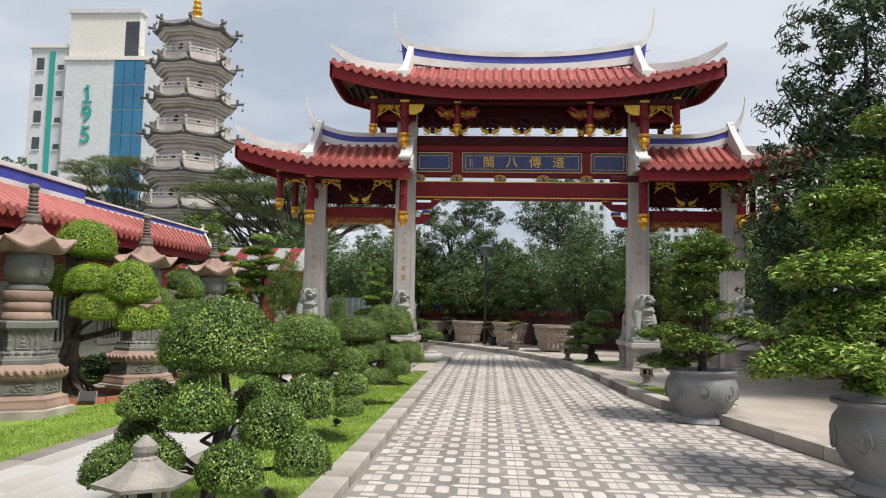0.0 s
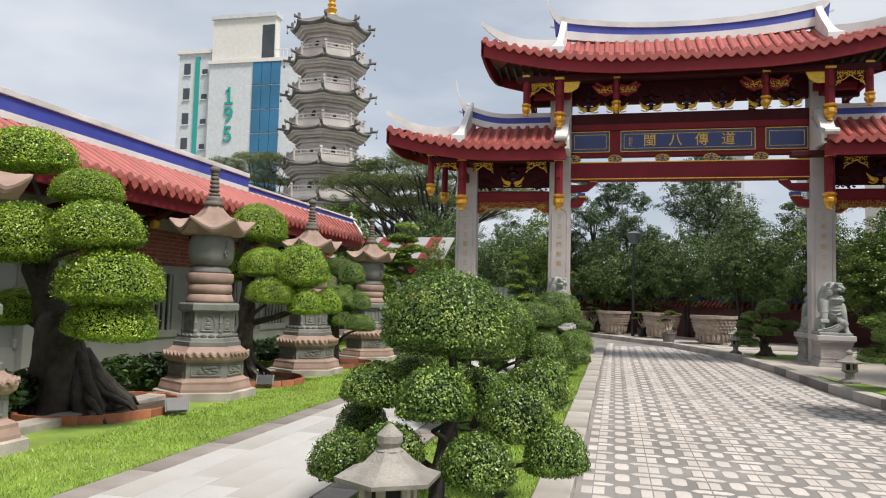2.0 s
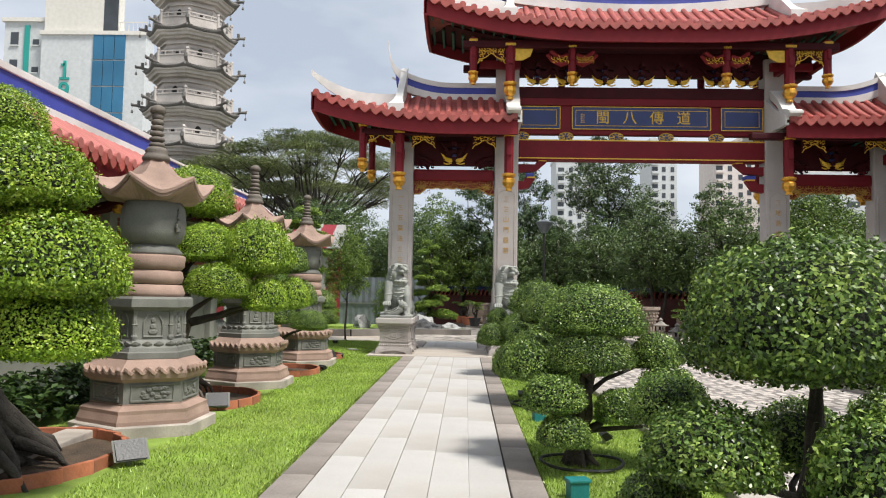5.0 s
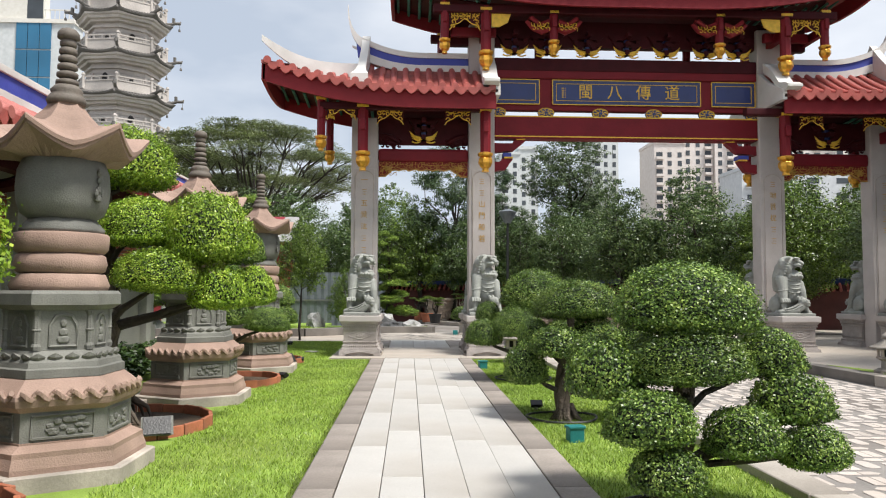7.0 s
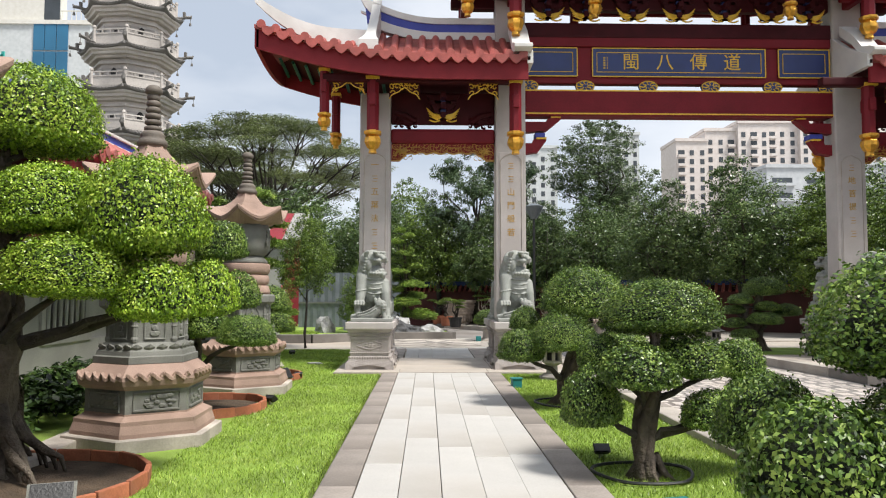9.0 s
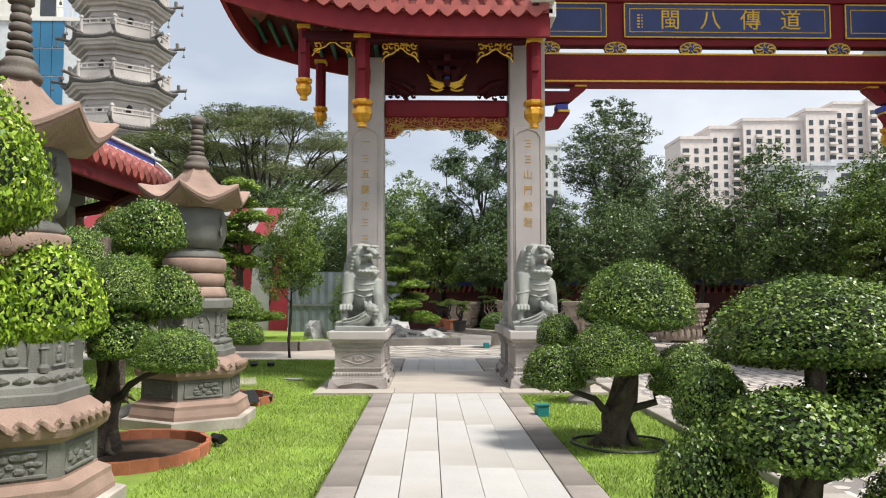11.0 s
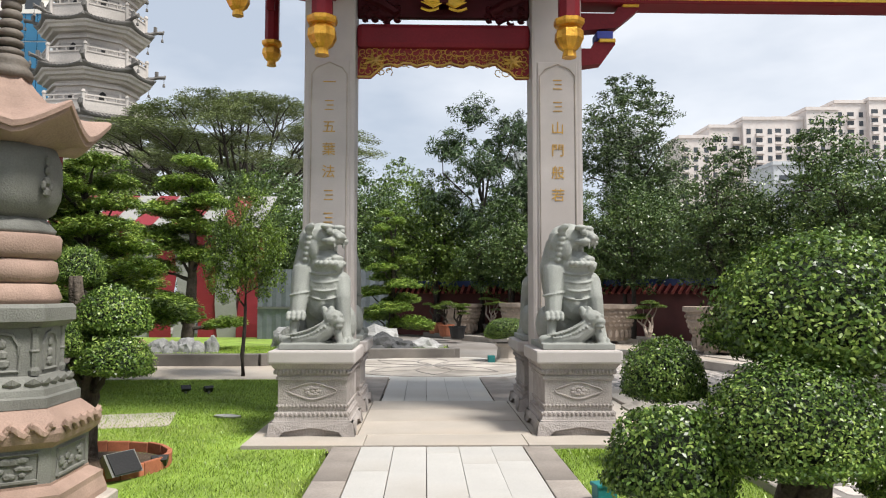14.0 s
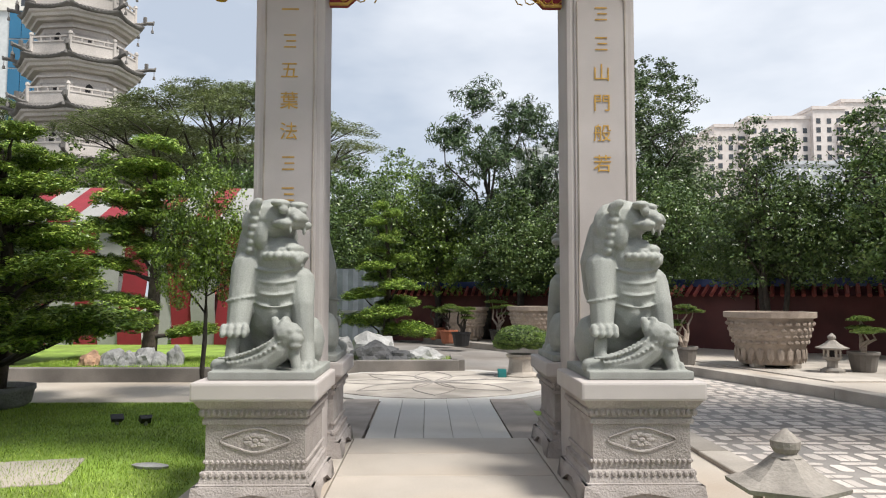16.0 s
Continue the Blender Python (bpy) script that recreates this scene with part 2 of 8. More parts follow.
    "black": mat("black_plastic", (0.012, 0.012, 0.013), 0.45, var=0.2, scale=10),
    "teal_box": mat("teal_plastic", (0.01, 0.16, 0.16), 0.5, var=0.15, scale=10),
    "steel": mat("brushed_steel", (0.3, 0.3, 0.3), 0.35, metal=0.8, var=0.1),
    # near-black colour standing in for the shade between the leaves
    "core": mat("inner_shade", (0.012, 0.020, 0.006), 0.9, var=0.4, scale=14, bscale=30, bump=1.0),
}
L = {
    "topiary": leaf_mat("clipped_topiary_leaf", (0.028, 0.07, 0.012), (0.12, 0.215, 0.034), (0.34, 0.45, 0.10)),
    "topiary_light": leaf_mat("fresh_topiary_leaf", (0.08, 0.18, 0.014), (0.26, 0.42, 0.03), (0.50, 0.62, 0.09)),
    "hedge": leaf_mat("dark_hedge_leaf", (0.012, 0.028, 0.008), (0.045, 0.085, 0.022), (0.08, 0.14, 0.03)),
    "broad": leaf_mat("dark_broad_leaf", (0.045, 0.085, 0.026), (0.098, 0.165, 0.044), (0.16, 0.22, 0.06), patch=0.8),
    "bright": leaf_mat("bright_leaf", (0.035, 0.07, 0.012), (0.12, 0.2, 0.025), (0.24, 0.34, 0.05), patch=0.8),
    "pine": leaf_mat("pine_needle", (0.022, 0.045, 0.02), (0.06, 0.105, 0.038), (0.10, 0.15, 0.055), patch=0.8),
    "podo": leaf_mat("podocarpus_leaf", (0.032, 0.07, 0.014), (0.12, 0.20, 0.032), (0.30, 0.38, 0.07), patch=1.2),
    "podo_light": leaf_mat("bright_podocarpus_leaf", (0.06, 0.13, 0.022), (0.19, 0.31, 0.045), (0.40, 0.50, 0.10), patch=1.2),
    "airy": leaf_mat("small_airy_leaf", (0.05, 0.085, 0.035), (0.12, 0.18, 0.07), (0.22, 0.29, 0.12), patch=0.6),
    "rain": leaf_mat("rain_tree_leaf", (0.09, 0.12, 0.045), (0.17, 0.215, 0.075), (0.26, 0.31, 0.11), patch=0.3),
    "blade": leaf_mat("grass_blade", (0.13, 0.22, 0.02), (0.27, 0.41, 0.045), (0.45, 0.55, 0.12), patch=1.0),
}


# ---- building helpers ----
def thing(name, label, category, x=0.0, y=0.0, z=0.0, turn=0.0, group="", kind=""):
    ob = new(name)
    ob.empty_display_size = 0.2
    ob.matrix_basis = pose(x, y, z, 0, 0, turn)
    return tagged(ob, label, category, group, kind)


def mesh_of(name, bm, *materials, smooth=False):
    me = bpy.data.meshes.new(name)
    bmesh.ops.recalc_face_normals(bm, faces=bm.faces)
    bm.to_mesh(me)
    bm.free()
    for m in materials:
        me.materials.append(m)
    if smooth:
        me.shade_smooth()
    return me


def part(name, bm, material, parent=None, label="", smooth=False, at=None):
    """Links a bmesh (or a ready mesh) as one object under a thing or a part."""
    me = bm if isinstance(bm, bpy.types.Mesh) else mesh_of(name, bm, *(material if isinstance(material, tuple) else (material,)), smooth=smooth)
    ob = new(name, me)
    if at is not None:
        ob.matrix_basis = at
    if parent is not None:
        ob.parent = parent
    if label:
        ob["label"] = label
    return ob


def box(bm, x0, x1, y0, y1, z0, z1, bevel=0.0, slot=0):
    r = bmesh.ops.create_cube(bm, size=1, matrix=Matrix.LocRotScale(((x0 + x1) / 2, (y0 + y1) / 2, (z0 + z1) / 2), None, (abs(x1 - x0), abs(y1 - y0), abs(z1 - z0))))
    faces = list({f for v in r["verts"] for f in v.link_faces})
    for f in faces:
        f.material_index = slot
    if bevel:
        bmesh.ops.bevel(bm, geom=list({e for v in r["verts"] for e in v.link_edges}), offset=bevel, segments=2, profile=0.6, affect="EDGES")
    return r["verts"]


def lathe(bm, profile, n=16, cx=0.0, cy=0.0, phase=0.0, sx=1.0, sy=1.0, lobes=0, depth=0.0, slot=0):
    """Turns a profile of (radius, height) round an upright axis; n = 6 or 8 gives a prism-like body."""
    rings = []
    for r, z in profile:
        ring = []
        for i in range(n):
            a = phase + 2 * math.pi * i / n
            q = r * (1 + depth * abs(math.sin(lobes * a / 2)) if lobes else 1)
            ring.append(bm.verts.new((cx + sx * q * math.cos(a), cy + sy * q * math.sin(a), z)))
        rings.append(ring)
    for a, b in zip(rings, rings[1:]):
        for i in range(n):
            bm.faces.new((a[i], a[(i + 1) % n], b[(i + 1) % n], b[i])).material_index = slot
    bm.faces.new(rings[0]).material_index = slot
    bm.faces.new(rings[-1]).material_index = slot
    return bm


def tube(bm, pts, radii, n=7, flat=1.0):
    """A tapering round limb through the points."""
    pts = [Vector(p) for p in pts]
    rings = []
    for i, p in enumerate(pts):
        d = (pts[min(i + 1, len(pts) - 1)] - pts[max(i - 1, 0)]).normalized()
        q = d.to_track_quat("Z", "Y")
        r = radii[i] if isinstance(radii, (list, tuple)) else radii
        rings.append([bm.verts.new(p + q @ Vector((r * math.cos(2 * math.pi * k / n), flat * r * math.sin(2 * math.pi * k / n), 0))) for k in range(n)])
    for a, b in zip(rings, rings[1:]):
        for k in range(n):
            bm.faces.new((a[k], a[(k + 1) % n], b[(k + 1) % n], b[k]))
    bm.faces.new(rings[0])
    bm.faces.new(rings[-1])


def sweep(bm, sections, slot=0):
    """Skins a row of sections, each a closed loop of the same number of points."""
    loops = [[bm.verts.new(p) for p in s] for s in sections]
    n = len(loops[0])
    for a, b in zip(loops, loops[1:]):
        for k in range(n):
            bm.faces.new((a[k], a[(k + 1) % n], b[(k + 1) % n], b[k])).material_index = slot
    bm.faces.new(loops[0]).material_index = slot
    bm.faces.new(loops[-1]).material_index = slot


def slab_mesh(name, sx, sy, sz, material, bevel=0.006):
    bm = bmesh.new()
    vs = box(bm, -sx / 2, sx / 2, -sy / 2, sy / 2, 0, sz)
    top = [f for f in bm.faces if f.calc_center_median().z > sz - 1e-5]
    if bevel:
        bmesh.ops.inset_region(bm, faces=top, thickness=bevel, depth=0)
        for v in bm.verts:
            if abs(v.co.z - sz) < 1e-5 and (abs(abs(v.co.x) - sx / 2) < 1e-5 or abs(abs(v.co.y) - sy / 2) < 1e-5):
                v.co.z -= bevel * 0.6
    return mesh_of(name, bm, material)


def text_mesh(name, text, size, material, extrude=0.006, bold=0.0):
    cu = bpy.data.curves.new(name, "FONT")
    cu.body, cu.size, cu.extrude, cu.align_x, cu.align_y = text, size, extrude, "CENTER", "CENTER"
    cu.resolution_u, cu.offset = 3, bold
    tmp = bpy.data.objects.new(name, cu)
    scene.collection.objects.link(tmp)
    bpy.context.view_layer.update()
    me = bpy.data.meshes.new_from_object(tmp.evaluated_get(bpy.context.evaluated_depsgraph_get()))
    bpy.data.objects.remove(tmp)
    me.materials.clear()
    me.materials.append(material)
    return me


def raw_mesh(name, verts, faces, mats, index=None):
    """A mesh from arrays of corners and of faces with four corners."""
    me = bpy.data.meshes.new(name)
    verts, faces = np.asarray(verts, dtype=np.float32), np.asarray(faces, dtype=np.int32)
    k = faces.shape[1]
    me.vertices.add(len(verts))
    me.vertices.foreach_set("co", verts.ravel())
    me.loops.add(faces.size)
    me.loops.foreach_set("vertex_index", faces.ravel())
    me.polygons.add(len(faces))
    me.polygons.foreach_set("loop_start", np.arange(0, faces.size, k, dtype=np.int32))
    if index is not None:
        me.polygons.foreach_set("material_index", np.asarray(index, dtype=np.int32))
    for m in mats:
        me.materials.append(m)
    me.update(calc_edges=True)
    return me


def leaves(rng, pts, nrm, length, width=0.5, tilt=0.6, fold=0.12):
    """Corners of one four-cornered, slightly folded leaf at each point, facing about along nrm."""
    n = len(pts)
    nn = nrm + rng.normal(0, tilt, (n, 3))
    nn /= np.linalg.norm(nn, axis=1, keepdims=True) + 1e-9
    t = np.cross(nn, rng.normal(0, 1, (n, 3)))
    t /= np.linalg.norm(t, axis=1, keepdims=True) + 1e-9
    b = np.cross(nn, t)
    ln = (length * rng.uniform(0.7, 1.25, (n, 1)))
    v = np.empty((n, 4, 3))
    v[:, 0] = pts - t * ln * 0.5
    v[:, 1] = pts + b * ln * width * 0.5 + nn * ln * fold
    v[:, 2] = pts + t * ln * 0.5
    v[:, 3] = pts - b * ln * width * 0.5 + nn * ln * fold
    return v.reshape(-1, 3)


def sphere_dirs(rng, n):
    d = rng.normal(0, 1, (n, 3))
    return d / np.linalg.norm(d, axis=1, keepdims=True)


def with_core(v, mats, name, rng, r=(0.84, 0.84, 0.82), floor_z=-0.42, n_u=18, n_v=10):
    """Leaf corners plus a near-black inner body that paints the shade inside the dome, in one mesh."""
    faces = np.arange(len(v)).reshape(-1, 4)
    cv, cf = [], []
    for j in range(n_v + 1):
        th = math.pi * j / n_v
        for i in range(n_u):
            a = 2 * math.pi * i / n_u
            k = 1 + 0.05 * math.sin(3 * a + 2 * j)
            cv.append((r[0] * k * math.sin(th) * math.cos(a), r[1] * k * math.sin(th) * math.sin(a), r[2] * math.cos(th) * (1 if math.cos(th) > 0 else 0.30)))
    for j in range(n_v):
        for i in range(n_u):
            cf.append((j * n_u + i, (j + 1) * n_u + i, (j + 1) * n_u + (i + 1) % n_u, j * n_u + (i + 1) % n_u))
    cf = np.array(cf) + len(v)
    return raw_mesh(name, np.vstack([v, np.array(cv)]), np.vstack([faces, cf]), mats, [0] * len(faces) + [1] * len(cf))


def dome_mesh(name, seed, leaf, material, cover=2.1, tilt=0.55, rough=0.05):
    """A clipped dome of radius 1, rounded above and nearly flat below, covered in leaves."""
    rng = np.random.default_rng(seed)
    n = int(9.0 * cover / (0.27 * leaf * leaf))
    d = sphere_dirs(rng, n)
    lump = 1.7 * sum(np.sin(d @ rng.normal(0, 3.2, 3) + rng.uniform(0, 6)) for _ in range(5)) / 5
    full = np.sum(np.abs(d) ** 2.12, axis=1) ** (-1 / 2.12)
    rad = (1 + 0.05 * lump + rng.normal(0, rough, n)) * full
    p = d * rad[:, None]
    low = p[:, 2] < 0
    p[low, 2] = p[low, 2] * 0.24 - rng.random(low.sum()) ** 3 * 0.10
    strays = rng.random(n) < 0.03
    p[strays] *= 1 + 0.07 * rng.random((strays.sum(), 1))
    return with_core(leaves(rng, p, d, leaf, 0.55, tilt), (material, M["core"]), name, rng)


def pad_mesh(name, seed, n, leaf, material, width=0.22, tilt=0.55):
    """A loose flat pad of foliage of radius 1 made of many narrow leaves in tufts."""
    rng = np.random.default_rng(seed)
    k = max(12, n // 26)
    c = sphere_dirs(rng, k) * (rng.random((k, 1)) ** 0.4)
    c[:, 2] = np.abs(c[:, 2]) * 0.8 - 0.25
    idx = rng.integers(0, k, n)
    off = sphere_dirs(rng, n) * 0.20 * rng.random((n, 1)) ** 0.5
    p = c[idx] + off
    v = leaves(rng, p, off / 0.2 + np.array([0, 0, 0.8]), leaf, width, tilt)
    return raw_mesh(name, v, np.arange(len(v)).reshape(-1, 4), (material,))


def crown_mesh(name, seed, blobs, n, leaf, material, width=0.5, cl=0.26, hollow=0.55, tilt=0.8, tall=1.0):
    """A loose crown: clusters of leaves inside several ellipsoids (x, y, z, rx, ry, rz), uneven at the edge."""
    rng = np.random.default_rng(seed)
    blobs = [(b[0], b[1], b[2] * tall, b[3], b[4], b[5] * tall) for b in blobs]
    vol = np.array([b[3] * b[4] * b[5] for b in blobs]) ** 0.75
    k = max(30, n // 40)
    pick = rng.choice(len(blobs), k, p=vol / vol.sum())
    B = np.array(blobs)[pick]
    d = sphere_dirs(rng, k)
    rr = hollow + (1.08 - hollow) * rng.random((k, 1)) ** 0.8
    c = B[:, :3] + d * B[:, 3:6] * rr
    csize = cl * rng.uniform(0.5, 1.3, (k, 1)) * B[:, 3:6].mean(axis=1, keepdims=True)
    idx = rng.integers(0, k, n)
    off = sphere_dirs(rng, n) * rng.random((n, 1)) ** 0.45
    p = c[idx] + off * csize[idx] * np.array([1, 1, 0.7])
    v = leaves(rng, p, off + d[idx] * 0.5 + np.array([0, 0, 0.5]), leaf, width, tilt)
    return raw_mesh(name, v, np.arange(len(v)).reshape(-1, 4), (material,))


# ---- ground ----
def drive_edge(y):
    """x of the kerb on the far side of the drive at y."""
    pts = [(-30, 6.2), (0, 5.1), (7.9, 4.05), (11.2, 3.5), (13.2, 3.0), (15.2, 2.78), (19, 2.62), (22, 2.35), (25, 1.8), (28, 0.9), (31, -0.55), (34, -2.1), (37, -4.0)]
    for (a, xa), (b, xb) in zip(pts, pts[1:]):
        if a <= y <= b:
            return xa + (xb - xa) * (y - a) / (b - a)
    return pts[-1][1]


def sheet(name, outline, z, material, label, category, thick=0.0, kind="structure"):
    bm = bmesh.new()
    f = bm.faces.new([bm.verts.new((x, y, z)) for x, y in outline])
    if thick:
        r = bmesh.ops.extrude_face_region(bm, geom=[f])
        bmesh.ops.translate(bm, verts=[v for v in r["geom"] if isinstance(v, bmesh.types.BMVert)], vec=(0, 0, -thick))
    return tagged(part(name, bm, material), label, category, kind=kind)


bm = bmesh.new()
bmesh.ops.create_grid(bm, x_segments=24, y_segments=24, size=900)
ground = tagged(part("ground", bm, M["ground"], at=pose(0, 60, -0.06)), "dusty grey open ground reaching the horizon", "ground", kind="structure")

EDGE_Y = [-30, -20, -10, 0, 4, 7.9, 10, 11.2, 12.2, 13.2, 15.2, 17, 19, 20.5, 22, 23.5, 25, 26.5, 28, 29.5, 31, 32.5, 34, 37]
drive_outline = [(-1.25, -30), *[(drive_edge(y), y) for y in EDGE_Y], (-7, 39), (-7, 30.6), (-3.2, 30.2), (-3.2, 23.0), (-1.25, 23.0)]
drive = sheet("road", drive_outline, 0.0, M["pave"], "driveway of grey interlocking pavers with pale inlaid tiles", "driveway", thick=0.05)

# lawn beside the wall, strip between path and drive, lawns beyond the gate
lawn_main = sheet("lawn", [(-9.4, -6), (-4.83, -6), (-4.83, 19.2), (-5.62, 19.2), (-5.62, 22.3), (-4.9, 22.3), (-5.1, 24.6), (-14, 24.6), (-14, 20), (-9.4, 20)], 0.035, M["grass"], "bright green mown lawn beside the stone path", "lawn", thick=0.08)
lawn_strip = sheet("lawn", [(-2.78, 1.5), (-1.52, 1.5), (-1.52, 18.6), (-1.8, 19.2), (-2.78, 19.2)], 0.03, M["grass"], "narrow lawn strip under the clipped bonsai trees", "lawn", thick=0.08)
lawn_back = sheet("lawn", [(-16, 27.2), (-7.2, 27.2), (-5.2, 28.6), (-3.35, 28.7), (-3.35, 30.0), (-7, 31), (-7, 36), (-16, 36)], 0.16, M["grass"], "raised lawn bed with rocks behind a stone edge", "lawn", thick=0.2)

pav_outline = [(drive_edge(y) + 0.22, y) for y in EDGE_Y] + [(20, 37), (20, -30)]
pavement = sheet("pavement", pav_outline, 0.13, M["platform"], "pale stone pavement raised beside the driveway", "pavement", thick=0.2)
for pts, lab in (([(3.05, 16.9), (3.5, 15.6), (4.0, 14.0), (4.2, 12.9), (3.5, 12.9), (3.15, 14.6)], "grass patch under a bonsai on the pavement"), ([(2.7, 23.6), (4.4, 23.6), (4.4, 21.9), (2.78, 21.9)], "grass patch round a bonsai foot"), ([(1.4, 29.6), (9, 29.6), (9, 25.9), (2.3, 25.9)], "bare grey bed round the large planter")):
    sheet("lawn" if "grass patch" in lab else "pavement", pts, 0.15, M["grass"] if "grass patch" in lab else M["kerb"], lab, "lawn" if "grass patch" in lab else "bed", thick=0.05)

# kerbs
kerb_l = thing("kerb_1", "worn low kerb stones along the driveway", "kerb", kind="structure")
me = slab_mesh("kerb_stone", 0.27, 1.19, 0.10, M["kerb"], 0.012)
for i in range(24):
    part("kerb_stone", me, None, kerb_l, at=pose(-1.385 + 0.004 * math.sin(i * 2.1), -3.4 + i * 1.2, 0.0, 0, 0, 0.3 * math.sin(i * 3.7)))
kerb_r = thing("kerb_2", "raised stone kerb curving beside the driveway", "kerb", kind="structure")
for a, b in zip(EDGE_Y[2:], EDGE_Y[3:]):
    p, q = Vector((drive_edge(a), a, 0)), Vector((drive_edge(b), b, 0))
    n = max(1, round((q - p).length / 1.3))
    for k in range(n):
        s, e = p.lerp(q, k / n), p.lerp(q, (k + 1) / n)
        d = e - s
        bm = bmesh.new()
        box(bm, 0, 0.26, 0.004, d.length - 0.004, -0.02, 0.16, 0.012)
        part("kerb_stone", bm, M["kerb_dark"] if (k + int(a)) % 3 == 0 else M["kerb"], kerb_r, at=pose(s.x, s.y, 0, 0, 0, math.degrees(math.atan2(-d.x, d.y))))
kerb_b = thing("kerb_3", "grey stone edge of the raised lawn bed", "kerb", kind="structure")
for (x0, y0), (x1, y1) in (((-16, 27.15), (-11.5, 27.15)), ((-11.5, 27.15), (-7.2, 27.15)), ((-7.2, 27.15), (-5.2, 28.5)), ((-5.2, 28.5), (-3.3, 28.62)), ((-3.3, 28.62), (-3.3, 30.1))):
    d = Vector((x1 - x0, y1 - y0, 0))
    bm = bmesh.new()
    box(bm, 0, d.length, -0.12, 0.12, -0.02, 0.24, 0.015)
    part("kerb_stone", bm, M["kerb_dark"], kerb_b, at=pose(x0, y0, 0, 0, 0, math.degrees(math.atan2(d.y, d.x))))

# stone path: five columns of long slabs between darker borders
path = thing("pavement_path", "straight footpath of pale granite slabs with brown stone borders", "path", kind="structure")
PX = [-4.51, -4.22, -3.93, -3.64, -3.355, -3.07]
slabs = {}
for c in range(5):
    y, k = -6.0 + 0.23 * (c * 7 % 4), 0
    while y < 19.15:
        ln = min((1.72, 2.04, 1.88)[(k + c) % 3], 19.18 - y)
        key = round(ln, 3)
        if key not in slabs:
            slabs[key] = slab_mesh("slab", 0.284, ln - 0.006, 0.06, M["slab"], 0.004)
        part("slab", slabs[key], None, path, at=pose((PX[c] + PX[c + 1]) / 2, y + ln / 2, 0.0 + 0.0015 * math.sin(k * 5 + c)))
        y, k = y + ln, k + 1
me = slab_mesh("border_slab", 0.25, 1.192, 0.055, M["slab_brown"], 0.006)
for sx in (-4.645, -2.93):
    for i in range(21):
        part("border_slab", me, None, path, at=pose(sx, -5.4 + i * 1.2 + 0.0, 0.0))

# platform under the gate, with the path beyond it and the round medallion
plat = thing("pavement_platform", "pale granite platform under the gate", "pavement", kind="structure")
for x0, x1, y0, y1 in ((-5.6, -4.5, 19.25, 19.75), (-4.5, -3.0, 19.25, 19.75), (-3.0, -1.55, 19.25, 19.75), (-5.6, -4.6, 19.755, 22.0), (-4.595, -2.9, 19.755, 20.5), (-4.595, -2.9, 20.505, 21.3), (-4.595, -2.9, 21.305, 22.0), (-2.895, -1.28, 19.755, 22.0)):
    part("slab", slab_mesh("slab", x1 - x0 - 0.006, y1 - y0 - 0.006, 0.06, M["platform"], 0.006), None, plat, at=pose((x0 + x1) / 2, (y0 + y1) / 2, 0))
for c in range(5):
    part("slab", slab_mesh("slab", 0.284, 2.75, 0.055, M["slab"], 0.004), None, plat, at=pose((PX[c] + PX[c + 1]) / 2 + 0.01, 23.4, 0))
for sx in (-4.75, -2.82):
    part("slab", slab_mesh("border_slab", 0.44, 2.75, 0.05, M["slab_brown"], 0.004), None, plat, at=pose(sx, 23.4, 0))
sheet("lawn", [(-2.58, 22.05), (-1.4, 22.05), (-1.7, 23.2), (-2.58, 23.9)], 0.03, M["grass"], "small grass patch beside the platform", "lawn", thick=0.05)

medal = thing("pavement_medallion", "round grey stone medallion with carved petals and a white rim", "paving medallion", -3.78, 26.75, 0, kind="structure")
bm = bmesh.new()
lathe(bm, [(2.25, 0.0), (2.25, 0.035), (1.86, 0.036), (1.86, 0.0)], 8, phase=math.pi / 8)
part("rim", bm, M["slab"], medal, "white stone rim")
bm = bmesh.new()
lathe(bm, [(1.85, 0.0), (1.85, 0.045)], 32)
part("disc", bm, M["kerb"], medal)
for k in range(8):
    bm = bmesh.new()
    a = k * math.pi / 4
    pts = []
    for j in range(17):
        u = j / 16
        w = 0.32 * math.sin(math.pi * u) * (1 if j else 0)
        pts.append((u, w))
    d, e = Vector((math.cos(a), math.sin(a), 0)), Vector((-math.sin(a), math.cos(a), 0))
    loop = [d * (1.6 * u) + e * w for u, w in pts] + [d * (1.6 * u) - e * w for u, w in reversed(pts)]
    tube(bm, [p + Vector((0, 0, 0.044)) for p in loop], 0.012, 5)
    part("petal", bm, M["pave"], medal)

# closing paved ground beyond
sheet("pavement_court", [(-14, 24.65), (-5.1, 24.65), (-4.95, 23.0), (-3.2, 23.0), (-3.2, 28.6), (-5.2, 28.45), (-7.2, 27.05), (-14, 27.05)], 0.01, M["platform"], "pale paved walk crossing behind the lawn", "pavement", thick=0.05)


# ---- memorial gate ----
GX, GY = 0.84, 20.95
gate = thing("memorial_gate", "red and gold temple gate with tiled roofs on granite pillars", "gate", GX, GY, 0)


